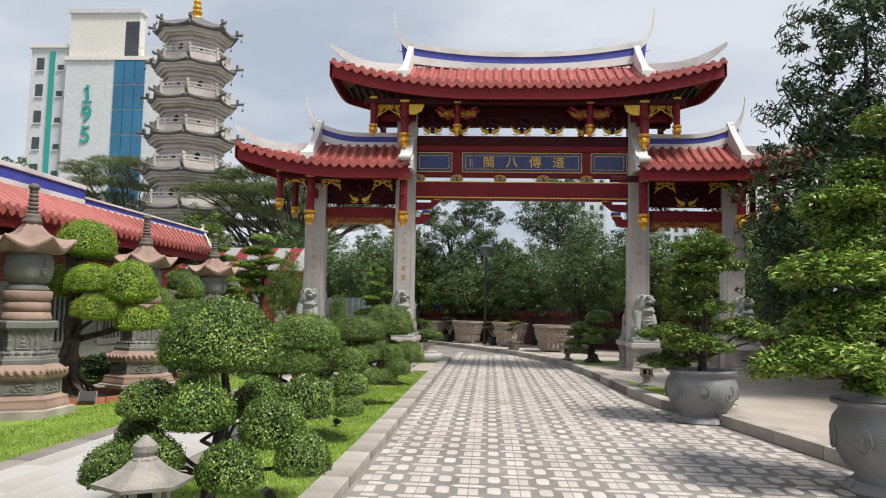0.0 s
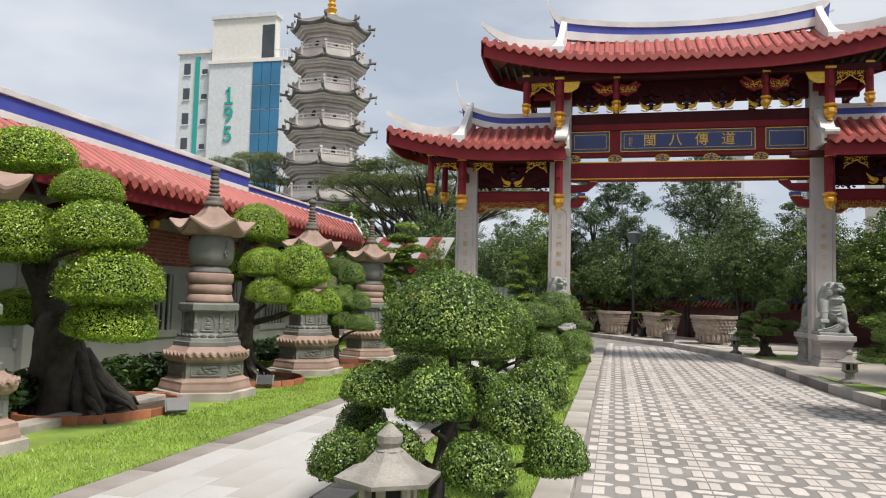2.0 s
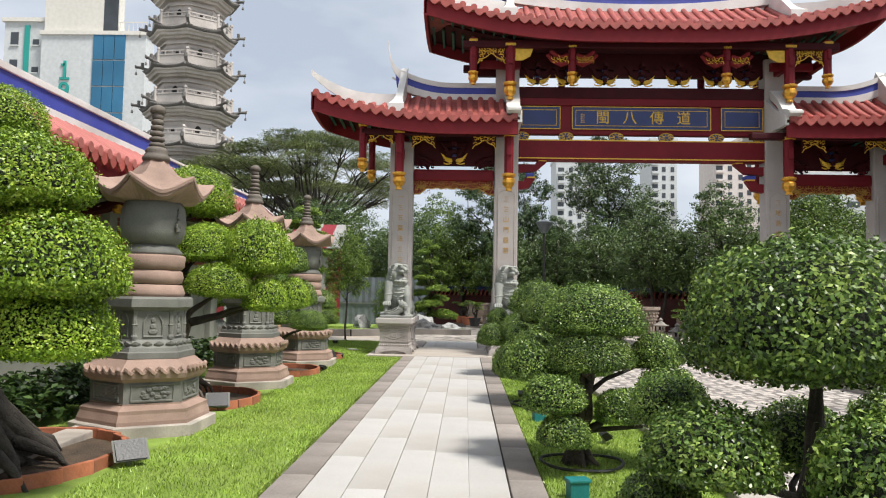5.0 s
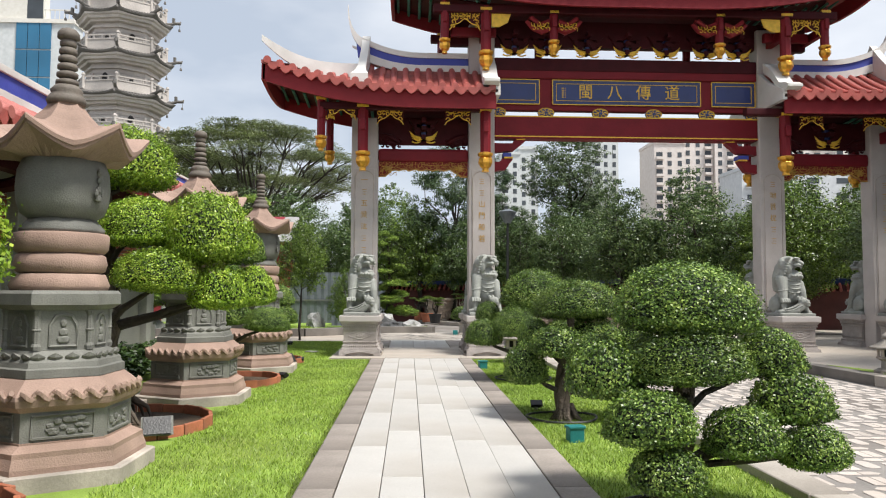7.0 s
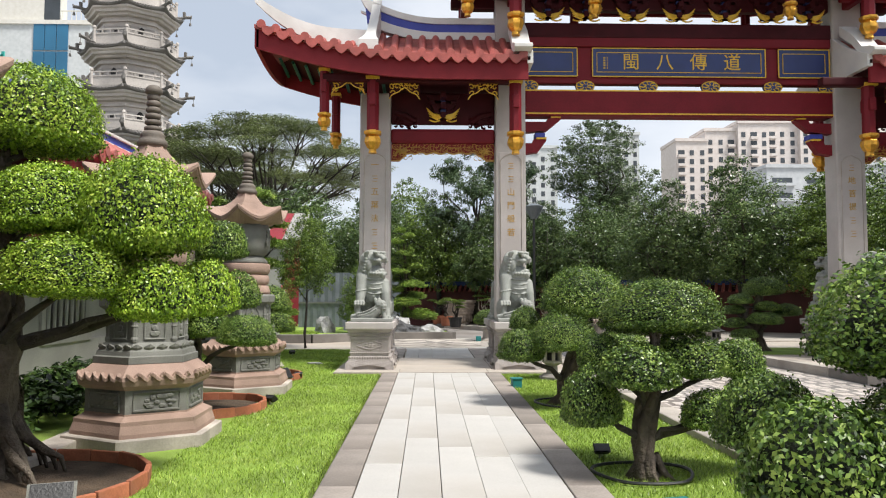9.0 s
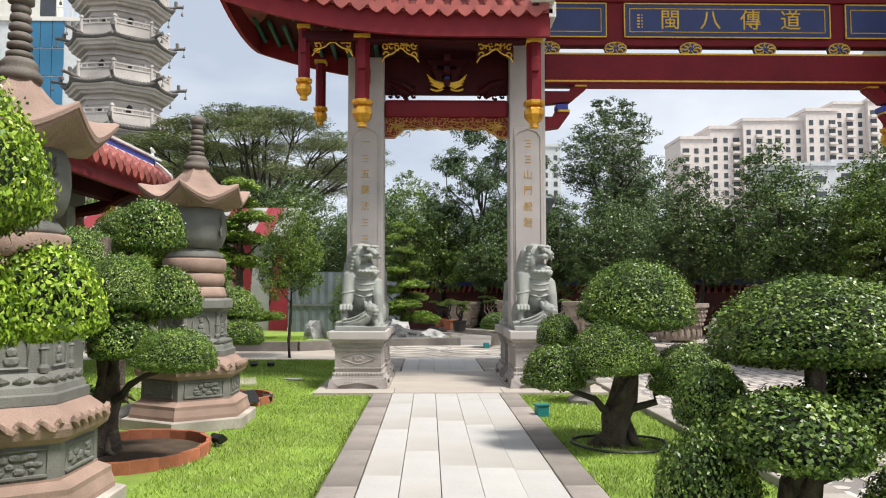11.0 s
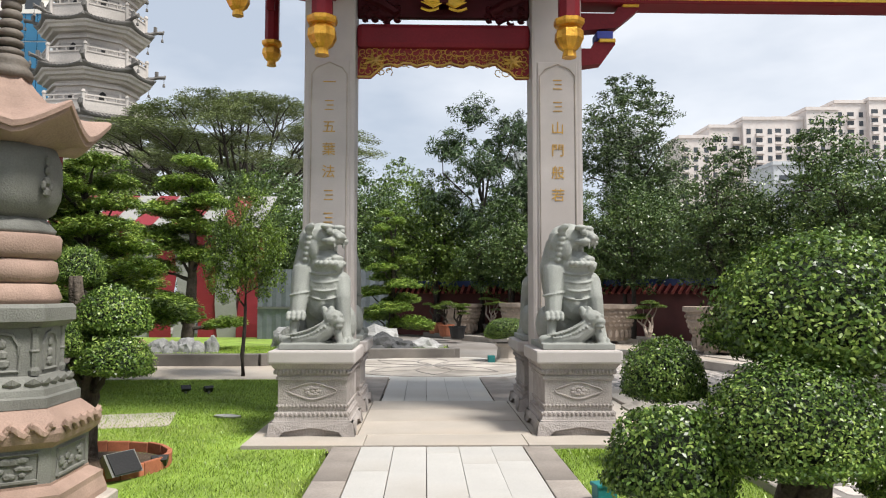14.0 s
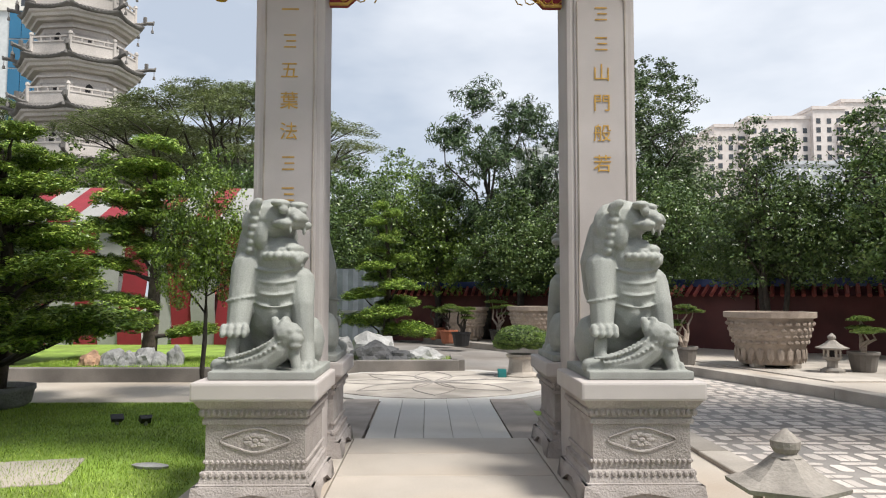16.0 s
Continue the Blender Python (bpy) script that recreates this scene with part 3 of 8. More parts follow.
def roof(parent, xl, xr, rl, rr, hip_l, hip_r, ye, zr, ze, rise, start, fascia=0.34, lab=""):
    """A tiled roof with an upswept eave. xl..xr: eave; rl..rr: ridge; ye: how far the eave stands before the ridge; start: how far inside the ridge end the sweep begins."""
    node = new("roof")
    node.parent = parent
    node["label"] = lab or "red barrel-tiled roof with upswept corners"

    def sweep_z(x):
        s = 0.0
        if hip_l and x < rl + start:
            s = (rl + start - x) / (rl + start - xl)
        if hip_r and x > rr - start:
            s = (x - rr + start) / (xr - rr + start)
        return ze + rise * min(1.2, max(0, s)) ** 2.1

    def top_f(x):
        if hip_l and x < rl:
            return 0.42 + 0.55 * (rl - x) / (rl - xl)
        if hip_r and x > rr:
            return 0.42 + 0.55 * (x - rr) / (xr - rr)
        return 0.0

    def at(x, v, side, lift=0.0):
        e = sweep_z(x)
        return Vector((x, side * ye * v, e + (zr + 0.25 * (e - ze) - e) * max(0.0, 1 - v) ** 1.2 + lift))

    pitch = 0.262
    n = round((xr - xl) / pitch)
    xs = [xl + (xr - xl) * (i + 0.5) / n for i in range(n)]
    for side in (-1, 1):
        bm = bmesh.new()
        cols = []
        for i in range(n + 1):
            x = xl + (xr - xl) * i / n
            f = top_f(x)
            cols.append([(bm.verts.new(at(x, f + (1 - f) * k / 6, side)), bm.verts.new(at(x, f + (1 - f) * k / 6, side, -0.07))) for k in range(7)])
        for a, b in zip(cols, cols[1:]):
            for k in range(6):
                for w in (0, 1):
                    bm.faces.new((a[k][w], b[k][w], b[k + 1][w], a[k + 1][w]))
            bm.faces.new((a[6][0], b[6][0], b[6][1], a[6][1]))
        part("tile_bed", bm, M["tilebed"], node)
        for i, x in enumerate(xs):
            f = top_f(x)
            steps = 9 if f < 0.3 else 5
            line = [at(x, f + (1.015 - f) * k / steps, side, 0.012) for k in range(steps + 1)]
            bm = bmesh.new()
            secs = []
            for k, p in enumerate(line):
                for rad in ((0.066, 0.072) if 0 < k < steps else (0.069,)):
                    secs.append([p + Vector((rad * math.cos(a), 0, rad * 1.05 * math.sin(a))) for a in [math.pi * j / 6 for j in range(7)]])
            sweep(bm, secs)
            p = line[-1]
            disc = [p + Vector((0.078 * math.cos(2 * math.pi * j / 12), -side * 0.012, 0.02 + 0.078 * math.sin(2 * math.pi * j / 12))) for j in range(12)]
            sweep(bm, [disc, [q + Vector((0, side * 0.045, 0)) for q in disc]])
            part("cover_tile", bm, M["rooftile"], node)
            if i < n - 1:
                xm = (x + xs[i + 1]) / 2
                p = at(xm, 1.0, side, -0.01)
                bm = bmesh.new()
                lip = [(-0.115, 0.03), (-0.105, -0.05), (-0.06, -0.10), (0, -0.135), (0.06, -0.10), (0.105, -0.05), (0.115, 0.03)]
                sweep(bm, [[p + Vector((u, side * 0.02, w)) for u, w in lip], [p + Vector((u, side * 0.055, w)) for u, w in lip]])
                part("drip_tile", bm, M["rooftile"], node)
        # fascia board and soffit
        bm = bmesh.new()
        m = 40
        secs = []
        for i in range(m + 1):
            x = xl + 0.03 + (xr - xl - 0.06) * i / m
            z, y = sweep_z(x), side * (ye - 0.05)
            secs.append([(x, y, z - 0.05), (x, y - side * 0.07, z - 0.05), (x, y - side * 0.07, z - fascia), (x, y, z - fascia)])
        sweep(bm, secs)
        part("fascia", bm, M["red_bright"], node, "red painted curved fascia board")
        bm = bmesh.new()
        secs = []
        for i in range(m + 1):
            x = xl + 0.05 + (xr - xl - 0.1) * i / m
            z = sweep_z(x) - 0.10
            secs.append([(x, side * (ye - 0.12), z), (x, side * 0.1, z + 0.12), (x, side * 0.1, z + 0.16), (x, side * (ye - 0.12), z + 0.04)])
        sweep(bm, secs)
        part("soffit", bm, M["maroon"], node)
        for hip, x0, x1 in ((hip_l, xl + 0.15, rl + 0.1), (hip_r, rr - 0.1, xr - 0.15)):
            if hip:
                for k in range(9):
                    x = x0 + (x1 - x0) * k / 8
                    bm = bmesh.new()
                    z = sweep_z(x) - 0.15
                    tube(bm, [(x, side * (ye - 0.13), z - 0.01), (x, side * 0.25, z + 0.08)], 0.035, 6)
                    part("rafter", bm, M["green_paint"], node, "green painted rafter")
    # hipped ends
    for hip, xe, xg in ((hip_l, xl, rl), (hip_r, xr, rr)):
        sg = -1 if xe < xg else 1
        if not hip:
            bm = bmesh.new()
            x = xe
            sweep(bm, [[(x + dx, -ye, sweep_z(x) - 0.12), (x + dx, -ye, sweep_z(x) + 0.1), (x + dx, -ye * 0.5, sweep_z(x) + 0.42), (x + dx, 0, zr + 0.12), (x + dx, ye * 0.5, sweep_z(x) + 0.42), (x + dx, ye, sweep_z(x) + 0.1), (x + dx, ye, sweep_z(x) - 0.12)] for dx in (-0.05, 0.05)])
            part("gable_board", bm, M["white"], node, "white plaster gable edge")
            bm = bmesh.new()
            sweep(bm, [[(x - sg * 0.30, -ye * v, zz), (x + sg * 0.02, -ye * v, zz), (x + sg * 0.02, -ye * v, zz + h), (x - sg * 0.30, -ye * v, zz + h)] for v, zz, h in ((0.3, zr - 0.05, 0.2), (0.6, zr - 0.33, 0.2), (0.85, ze + 0.1, 0.2), (1.05, ze + 0.07, 0.16), (1.14, ze + 0.12, 0.05))])
            part("gable_foot", bm, M["white"], node, "flared white plaster foot")
            continue
        bm = bmesh.new()
        rows = []
        for j in range(7):
            w = -1 + 2 * j / 6
            pt, pb = at(xg, 0.42, -1), sweep_z(xe)
            rows.append([bm.verts.new(((xg + (xe - xg) * u), w * ye * (0.42 + 0.58 * u), pt.z + (pb - 0.22 * (1 - w * w) * rise - pt.z) * u ** 0.8)) for u in (0, 0.25, 0.5, 0.75, 1)])
        for a, b in zip(rows, rows[1:]):
            for k in range(4):
                bm.faces.new((a[k], b[k], b[k + 1], a[k + 1]))
        part("tile_bed", bm, M["tilebed"], node)
        bm = bmesh.new()
        secs = [[(xe, w * (ye - 0.05), sweep_z(xe) - 0.22 * (1 - w * w) * rise - a) for a in (0.03, fascia)] + [(xe - sg * 0.07, w * (ye - 0.05), sweep_z(xe) - 0.22 * (1 - w * w) * rise - a) for a in (fascia, 0.03)] for w in [-1 + j / 5 for j in range(11)]]
        sweep(bm, secs)
        part("fascia", bm, M["red_bright"], node)
        bm = bmesh.new()
        sweep(bm, [[(xg + dx, -ye * 0.42, at(xg, 0.42, -1).z), (xg + dx, 0, zr + 0.1), (xg + dx, ye * 0.42, at(xg, 0.42, 1).z)] for dx in (0, sg * 0.06)])
        part("gable_wall", bm, M["white"], node)
        # white hip ridge that ends in a raised horn
        for side in (-1, 1):
            bm = bmesh.new()
            secs = []
            for k in range(15):
                u = k / 14
                x = xg + (xe - xg) * u * 1.0
                f = top_f(x) if k else 0.42
                p = at(x, min(f, 0.98), side)
                h = 0.25 - 0.13 * u ** 5
                up = 0.06 + 0.40 * (max(0, u - 0.35) / 0.65) ** 2.2
                z0, w = p.z + up - 0.06, 0.075 * (1 - 0.6 * u ** 3)
                secs.append([(p.x, p.y - w, z0 - 0.12 * (1 - u)), (p.x, p.y + w, z0 - 0.12 * (1 - u)), (p.x, p.y + w, z0 + h), (p.x, p.y - w, z0 + h)])
            sweep(bm, secs)
            part("hip_ridge", bm, M["white"], node, "white plaster hip ridge ending in a horn")
            # white strip down the slope from the ridge end
            bm = bmesh.new()
            secs = []
            for k in range(10):
                v = 0.96 * k / 9
                p = at(xg, v, side)
                w = 0.085 + 0.10 * max(0, v - 0.6) ** 2 / 0.13
                h = 0.22 + 0.50 * (1 - v) ** 1.6
                secs.append([(xg - w + sg * 0.08 * v, p.y, p.z - 0.05), (xg + w + sg * 0.08 * v, p.y, p.z - 0.05), (xg + w + sg * 0.08 * v, p.y, p.z + h), (xg - w + sg * 0.08 * v, p.y, p.z + h)])
            sweep(bm, secs)
            part("slope_ridge", bm, M["white"], node, "white plaster strip flaring at its foot")
    # main ridge: white body, blue panels, swallow tails
    bm, bb = bmesh.new(), bmesh.new()
    mid = (rl + rr) / 2
    tail_l, tail_r = (0.62 if hip_l else 0.0), (0.62 if hip_r else 0.0)

    def body(x):
        s = abs(x - mid) / ((rr - rl) / 2)
        up = 0.30 * s ** 2.2
        if (x < mid and not hip_l) or (x > mid and not hip_r):
            up = 0.0
        return zr - 0.10 + up * 0.8, zr + 0.46 + up
    st = [rl + (rr - rl) * i / 24 for i in range(25)]
    big = 1.0 if (rr - rl) > 3.5 else 0.8
    for dz0, dz1, w in ((0, 0.26, 0.10), (0.50, 0.68, 0.115)):
        secs = []
        for x in st:
            b, t = body(x)
            t = b + (t - b) * big
            hh = t - b
            secs.append([(x, -w, b + hh * dz0 / 0.68), (x, w, b + hh * dz0 / 0.68), (x, w, b + hh * dz1 / 0.68), (x, -w, b + hh * dz1 / 0.68)])
        sweep(bm, secs)
    part("ridge", bm, M["white"], node, "white plaster ridge with a blue band")
    secs = []
    for x in st:
        b, t = body(x)
        t = b + (t - b) * big
        hh = t - b
        secs.append([(x, -0.085, b + hh * 0.37), (x, 0.085, b + hh * 0.37), (x, 0.085, b + hh * 0.75), (x, -0.085, b + hh * 0.75)])
    sweep(bb, secs)
    part("ridge_panel", bb, M["blue"], node, "ultramarine blue ridge panel")
    for hip, xg, sg in ((hip_l, rl, -1), (hip_r, rr, 1)):
        if not hip:
            continue
        b, t = body(xg)
        t = b + (t - b) * big
        bm, bb = bmesh.new(), bmesh.new()
        secs = []
        for k in range(13):
            u = k / 12
            x = xg + sg * (0.54 * big * (1 - (1 - u) ** 1.9))
            top = t + 1.0 * big * u ** 1.6
            th = 0.24 * (1 - u) ** 0.8 + 0.02
            secs.append([(x, -0.10 * (1 - 0.7 * u), top - th), (x, 0.10 * (1 - 0.7 * u), top - th), (x - sg * 0.02 * u, 0.10 * (1 - 0.7 * u), top + 0.01), (x - sg * 0.02 * u, -0.10 * (1 - 0.7 * u), top + 0.01)])
        sweep(bm, secs)
        part("ridge_tail", bm, M["white"], node, "white swallowtail ridge tip")
        bm = bmesh.new()
        secs = [[(xg + sg * 0.40 * big * u, -0.05 * (1 - 0.5 * u), b + 0.30 * big + 0.10 * u - 0.05 * (1 - u)), (xg + sg * 0.40 * big * u, 0.05 * (1 - 0.5 * u), b + 0.30 * big + 0.10 * u - 0.05 * (1 - u)), (xg + sg * 0.40 * big * u, 0.05 * (1 - 0.5 * u), b + 0.30 * big + 0.12 * u + 0.02), (xg + sg * 0.40 * big * u, -0.05 * (1 - 0.5 * u), b + 0.30 * big + 0.12 * u + 0.02)] for u in (0, 0.3, 0.6, 0.85, 1)]
        sweep(bm, secs)
        part("ridge_tail", bm, M["white"], node)
        sweep(bb, [[(xg + sg * 0.04, -0.07, b + 0.05), (xg + sg * 0.04, 0.07, b + 0.05), (xg + sg * 0.04, 0.07, t - 0.1), (xg + sg * 0.04, -0.07, t - 0.1)],
                   [(xg + sg * 0.24 * big, -0.05, b + 0.12), (xg + sg * 0.24 * big, 0.05, b + 0.12), (xg + sg * 0.30 * big, 0.05, t + 0.02), (xg + sg * 0.30 * big, -0.05, t + 0.02)]])
        part("ridge_panel", bb, M["blue"], node)
    return node


# pillars
PIL = (-5.87, -3.285, 3.285, 5.87)
for x in PIL:
    top = 7.35 if abs(x) < 4 else 5.2
    bm = bmesh.new()
    box(bm, x - 0.29, x + 0.29, -0.21, 0.21, 0.0, top, 0.035)
    box(bm, x - 0.225, x + 0.225, -0.225, -0.2, 0.95, 4.06, 0.008)
    p = part("pillar", bm, M["granite_pink"], gate, "pale granite pillar with gold carved characters")
    bm = bmesh.new()
    tube(bm, [(x - 0.2, -0.229, 0.97), (x - 0.2, -0.229, 3.90), (x - 0.14, -0.229, 3.98), (x, -0.229, 4.04), (x + 0.14, -0.229, 3.98), (x + 0.2, -0.229, 3.90), (x + 0.2, -0.229, 0.97)], 0.008, 5)
    part("border_line", bm, M["stupa_plinth"], p)
    word = "一閩五葉法被是" if x < -4 else "臨濟山門般若" if x < 0 else "心地菩提生八" if x < 4 else "門庭開法雨"
    for k, ch in enumerate(word):
        unread = (x < -4 and k in (1, 5, 6)) or (-4 < x < 0 and k in (0, 1)) or (0 < x < 4 and k in (0, 4, 5)) or x > 4
        z = 3.80 - 0.255 * k
        if z < 1.4:
            continue
        if unread:
            bm = bmesh.new()
            for q in range(3):
                box(bm, x - 0.05 + 0.02 * (q % 2), x + 0.05, -0.230, -0.222, z + 0.045 - 0.05 * q, z + 0.056 - 0.05 * q)
            part("character", bm, M["gold_dull"], p)
        else:
            part("character", text_mesh("character", ch, 0.155, M["gold_dull"], 0.003), None, p, at=pose(x, -0.228, z, 90, 0, 0))

# roofs
roof(gate, -5.33, 5.36, -3.24, 3.24, True, True, 1.45, 8.64, 7.74, 0.64, 2.2, 0.40)
roof(gate, -7.94, -3.05, -5.86, -3.30, True, False, 1.30, 6.36, 5.58, 0.54, 1.3, 0.40)
roof(gate, 3.05, 7.94, 3.30, 5.86, False, True, 1.30, 6.36, 5.58, 0.54, 1.3, 0.40)


def beam(x0, x1, z0, z1, d, material=None, bevel=0.03, name="beam", y=0.0, parent=None, label=""):
    bm = bmesh.new()
    box(bm, x0, x1, y - d, y + d, z0, z1, bevel)
    return part(name, bm, material or M["red"], parent or gate, label)


# main bay
IN = 3.0
beam(-IN, IN, 6.33, 6.62, 0.17, M["maroon"])
beam(-IN, IN, 6.16, 6.36, 0.15, M["red"])
beam(-IN, IN, 5.44, 6.16, 0.10, M["red"], name="board")
beam(-IN, IN, 4.79, 5.30, 0.17, M["red"])
for z in (4.835, 5.285):
    beam(-IN, IN, z - 0.014, z + 0.014, 0.178, M["gold_paint"], 0.004, "gold_line")
for x0, x1, sign in ((-3.0, -1.98, 0), (-1.68, 1.70, 1), (1.96, 2.96, 0)):
    bm = bmesh.new()
    box(bm, x0, x1, -0.135, -0.098, 5.575, 6.13, 0.008)
    s = part("sign_board", bm, M["navy"], gate, "navy blue sign board framed in gold")
    for inset, w in ((0.0, 0.009), (0.085, 0.005)):
        bm = bmesh.new()
        a, b, c, d = x0 + inset, x1 - inset, 5.575 + inset, 6.13 - inset
        for q in ((a, b, c - w, c + w), (a, b, d - w, d + w), (a - w, a + w, c, d), (b - w, b + w, c, d)):
            box(bm, q[0], q[1], -0.15, -0.13, q[2], q[3])
        part("frame", bm, M["gold_paint"], s, "thin gold frame")
    if sign:
        for k, ch in enumerate("閩八傳道"):
            part("character", text_mesh("character", ch, 0.35, M["gold_paint"], 0.008), None, s, at=pose(-0.93 + 0.66 * k, -0.139, 5.845, 90, 0, 0))
        bm = bmesh.new()
        for q in range(5):
            box(bm, -1.47, -1.43, -0.142, -0.134, 5.73 + 0.05 * q, 5.755 + 0.05 * q)
            box(bm, -1.40, -1.385, -0.142, -0.134, 5.73 + 0.05 * q, 5.755 + 0.05 * q)
        part("character", bm, M["gold_paint"], s)


def scrolls(bm, x0, x1, z0, z1, y, r=0.009, seed=1, step=0.11):
    """Rows of curling tendrils filling a field."""
    rng = random.Random(seed)
    nx, nz = max(1, round((x1 - x0) / step)), max(1, round((z1 - z0) / step))
    for i in range(nx):
        for j in range(nz):
            cx, cz = x0 + (x1 - x0) * (i + 0.5) / nx, z0 + (z1 - z0) * (j + 0.5) / nz
            a0, sg = rng.uniform(0, 6.3), rng.choice((-1, 1))
            tube(bm, [(cx + (0.011 + 0.047 * k / 7) * math.cos(a0 + sg * 0.78 * k), y, cz + (0.011 + 0.047 * k / 7) * math.sin(a0 + sg * 0.78 * k)) for k in range(8)], r, 4)


# rosettes between the sign board and the lower beam
for x in (-2.92, -1.83, -0.6, 0.62, 1.84, 2.92):
    bm = bmesh.new()
    lathe(bm, [(0.01, 0), (0.19, 0.0), (0.19, 0.05), (0.01, 0.07)], 14, sx=1.0, sy=0.6)
    bmesh.ops.rotate(bm, verts=bm.verts, cent=(0, 0, 0), matrix=Euler((radians(90), 0, 0)).to_matrix())
    ro = part("rosette", bm, M["navy"], gate, "carved rosette in blue and gold", at=pose(x, -0.09, 5.38))
    bm = bmesh.new()
    for k in range(8):
        a = k * math.pi / 4
        tube(bm, [(0.05 * math.cos(a), -0.06, 0.03 * math.sin(a)), (0.11 * math.cos(a + 0.3), -0.07, 0.07 * math.sin(a + 0.3)), (0.16 * math.cos(a), -0.055, 0.095 * math.sin(a))], 0.013, 5)
    lathe(bm, [(0.0005, 0), (0.03, 0), (0.0005, 0.01)], 8)
    tube(bm, [(0.175 * math.cos(k * math.pi / 8), -0.05, 0.105 * math.sin(k * math.pi / 8)) for k in range(17)], 0.012, 5)
    part("carving", bm, M["gold_paint"], ro)


def pendant_mesh(scale=1.0):
    bm = bmesh.new()
    s = scale
    lathe(bm, [(0.15 * s, 0.0), (0.165 * s, 0.03 * s), (0.165 * s, 0.07 * s), (0.10 * s, 0.09 * s)], 8, phase=math.pi / 8)
    lathe(bm, [(0.085 * s, -0.02 * s), (0.13 * s, 0.0)], 12)
    lathe(bm, [(0.04 * s, -0.33 * s), (0.07 * s, -0.33 * s), (0.06 * s, -0.26 * s), (0.105 * s, -0.22 * s), (0.14 * s, -0.14 * s), (0.135 * s, -0.06 * s), (0.09 * s, 0.0)], 16, lobes=8, depth=0.12)
    return mesh_of("pendant", bm, M["gold"], smooth=False)


PEND, PEND_S = pendant_mesh(1.0), pendant_mesh(0.78)


def hanger(x, y, z_top, z_bot, small=False):
    """A red hanging post that ends in a gilded lotus bud."""
    w = 0.10 if not small else 0.08
    bm = bmesh.new()
    lathe(bm, [(w * 1.15, z_bot), (w * 1.15, z_top)], 8, phase=math.pi / 8)
    p = part("hanging_post", bm, M["red"], gate, "red hanging post with a gilded lotus end", at=pose(x, y, 0))
    bm = bmesh.new()
    box(bm, -w * 1.25, w * 1.25, -w * 1.25, w * 1.25, z_top - 0.10, z_top - 0.04, 0.006)
    part("collar", bm, M["gold_paint"], p)
    bm = bmesh.new()
    box(bm, -w * 0.6, w * 0.6, -w * 1.6, w * 1.6, (z_top + z_bot) / 2 - 0.05, (z_top + z_bot) / 2 + 0.18, 0.015)
    part("tenon", bm, M["red"], p)
    part("pendant", PEND_S if small else PEND, None, p, "gilded lotus bud pendant", at=pose(0, 0, z_bot - 0.04))


for sx in (-1, 1):
    for sy in (-1, 1):
        hanger(sx * 3.27, sy * 0.95, 7.45, 6.45)
        hanger(sx * 1.81, sy * 0.95, 7.42, 6.72, small=True)
        hanger(sx * 4.15, sy * 0.95, 7.55, 6.72, small=True)
        hanger(sx * 5.87, sy * 0.85, 5.35, 4.28)
        hanger(sx * 3.27, sy * 0.85, 5.30, 4.28)
        hanger(sx * 6.75, sy * 0.85, 5.50, 4.62, small=True)


def carved_arch(x, z, w, h, y, parent=None, material=None):
    """A gilded pierced spandrel, arched below."""
    bm = bmesh.new()
    n = 12
    top = [(x - w / 2 + w * i / n, z + h) for i in range(n + 1)]
    bot = [(x - w / 2 + w * i / n, z + h * (0.02 + 0.56 * math.sin(math.pi * i / n) + 0.07 * math.sin(5 * math.pi * i / n))) for i in range(n + 1)]
    sweep(bm, [[(top[i][0], y, top[i][1]), (top[i][0], y + 0.025, top[i][1]), (bot[i][0], y + 0.025, bot[i][1]), (bot[i][0], y, bot[i][1])] for i in range(n + 1)])
    p = part("spandrel", bm, M["maroon"], parent or gate, "pierced gilded spandrel carving")
    bm = bmesh.new()
    scrolls(bm, x - w / 2 + 0.02, x + w / 2 - 0.02, z + h * 0.60, z + h, y - 0.008, 0.012, int(abs(x) * 31) + 3, 0.085)
    tube(bm, [(a, y - 0.008, b) for a, b in top], 0.012, 5)
    scrolls(bm, x - w / 2, x - w / 2 + 0.16, z + h * 0.1, z + h * 0.6, y - 0.008, 0.012, 5, 0.12)
    scrolls(bm, x + w / 2 - 0.16, x + w / 2, z + h * 0.1, z + h * 0.6, y - 0.008, 0.012, 6, 0.12)
    tube(bm, [(a, y - 0.008, b) for a, b in bot], 0.012, 5)
    part("carving", bm, M["gold_paint"], p)


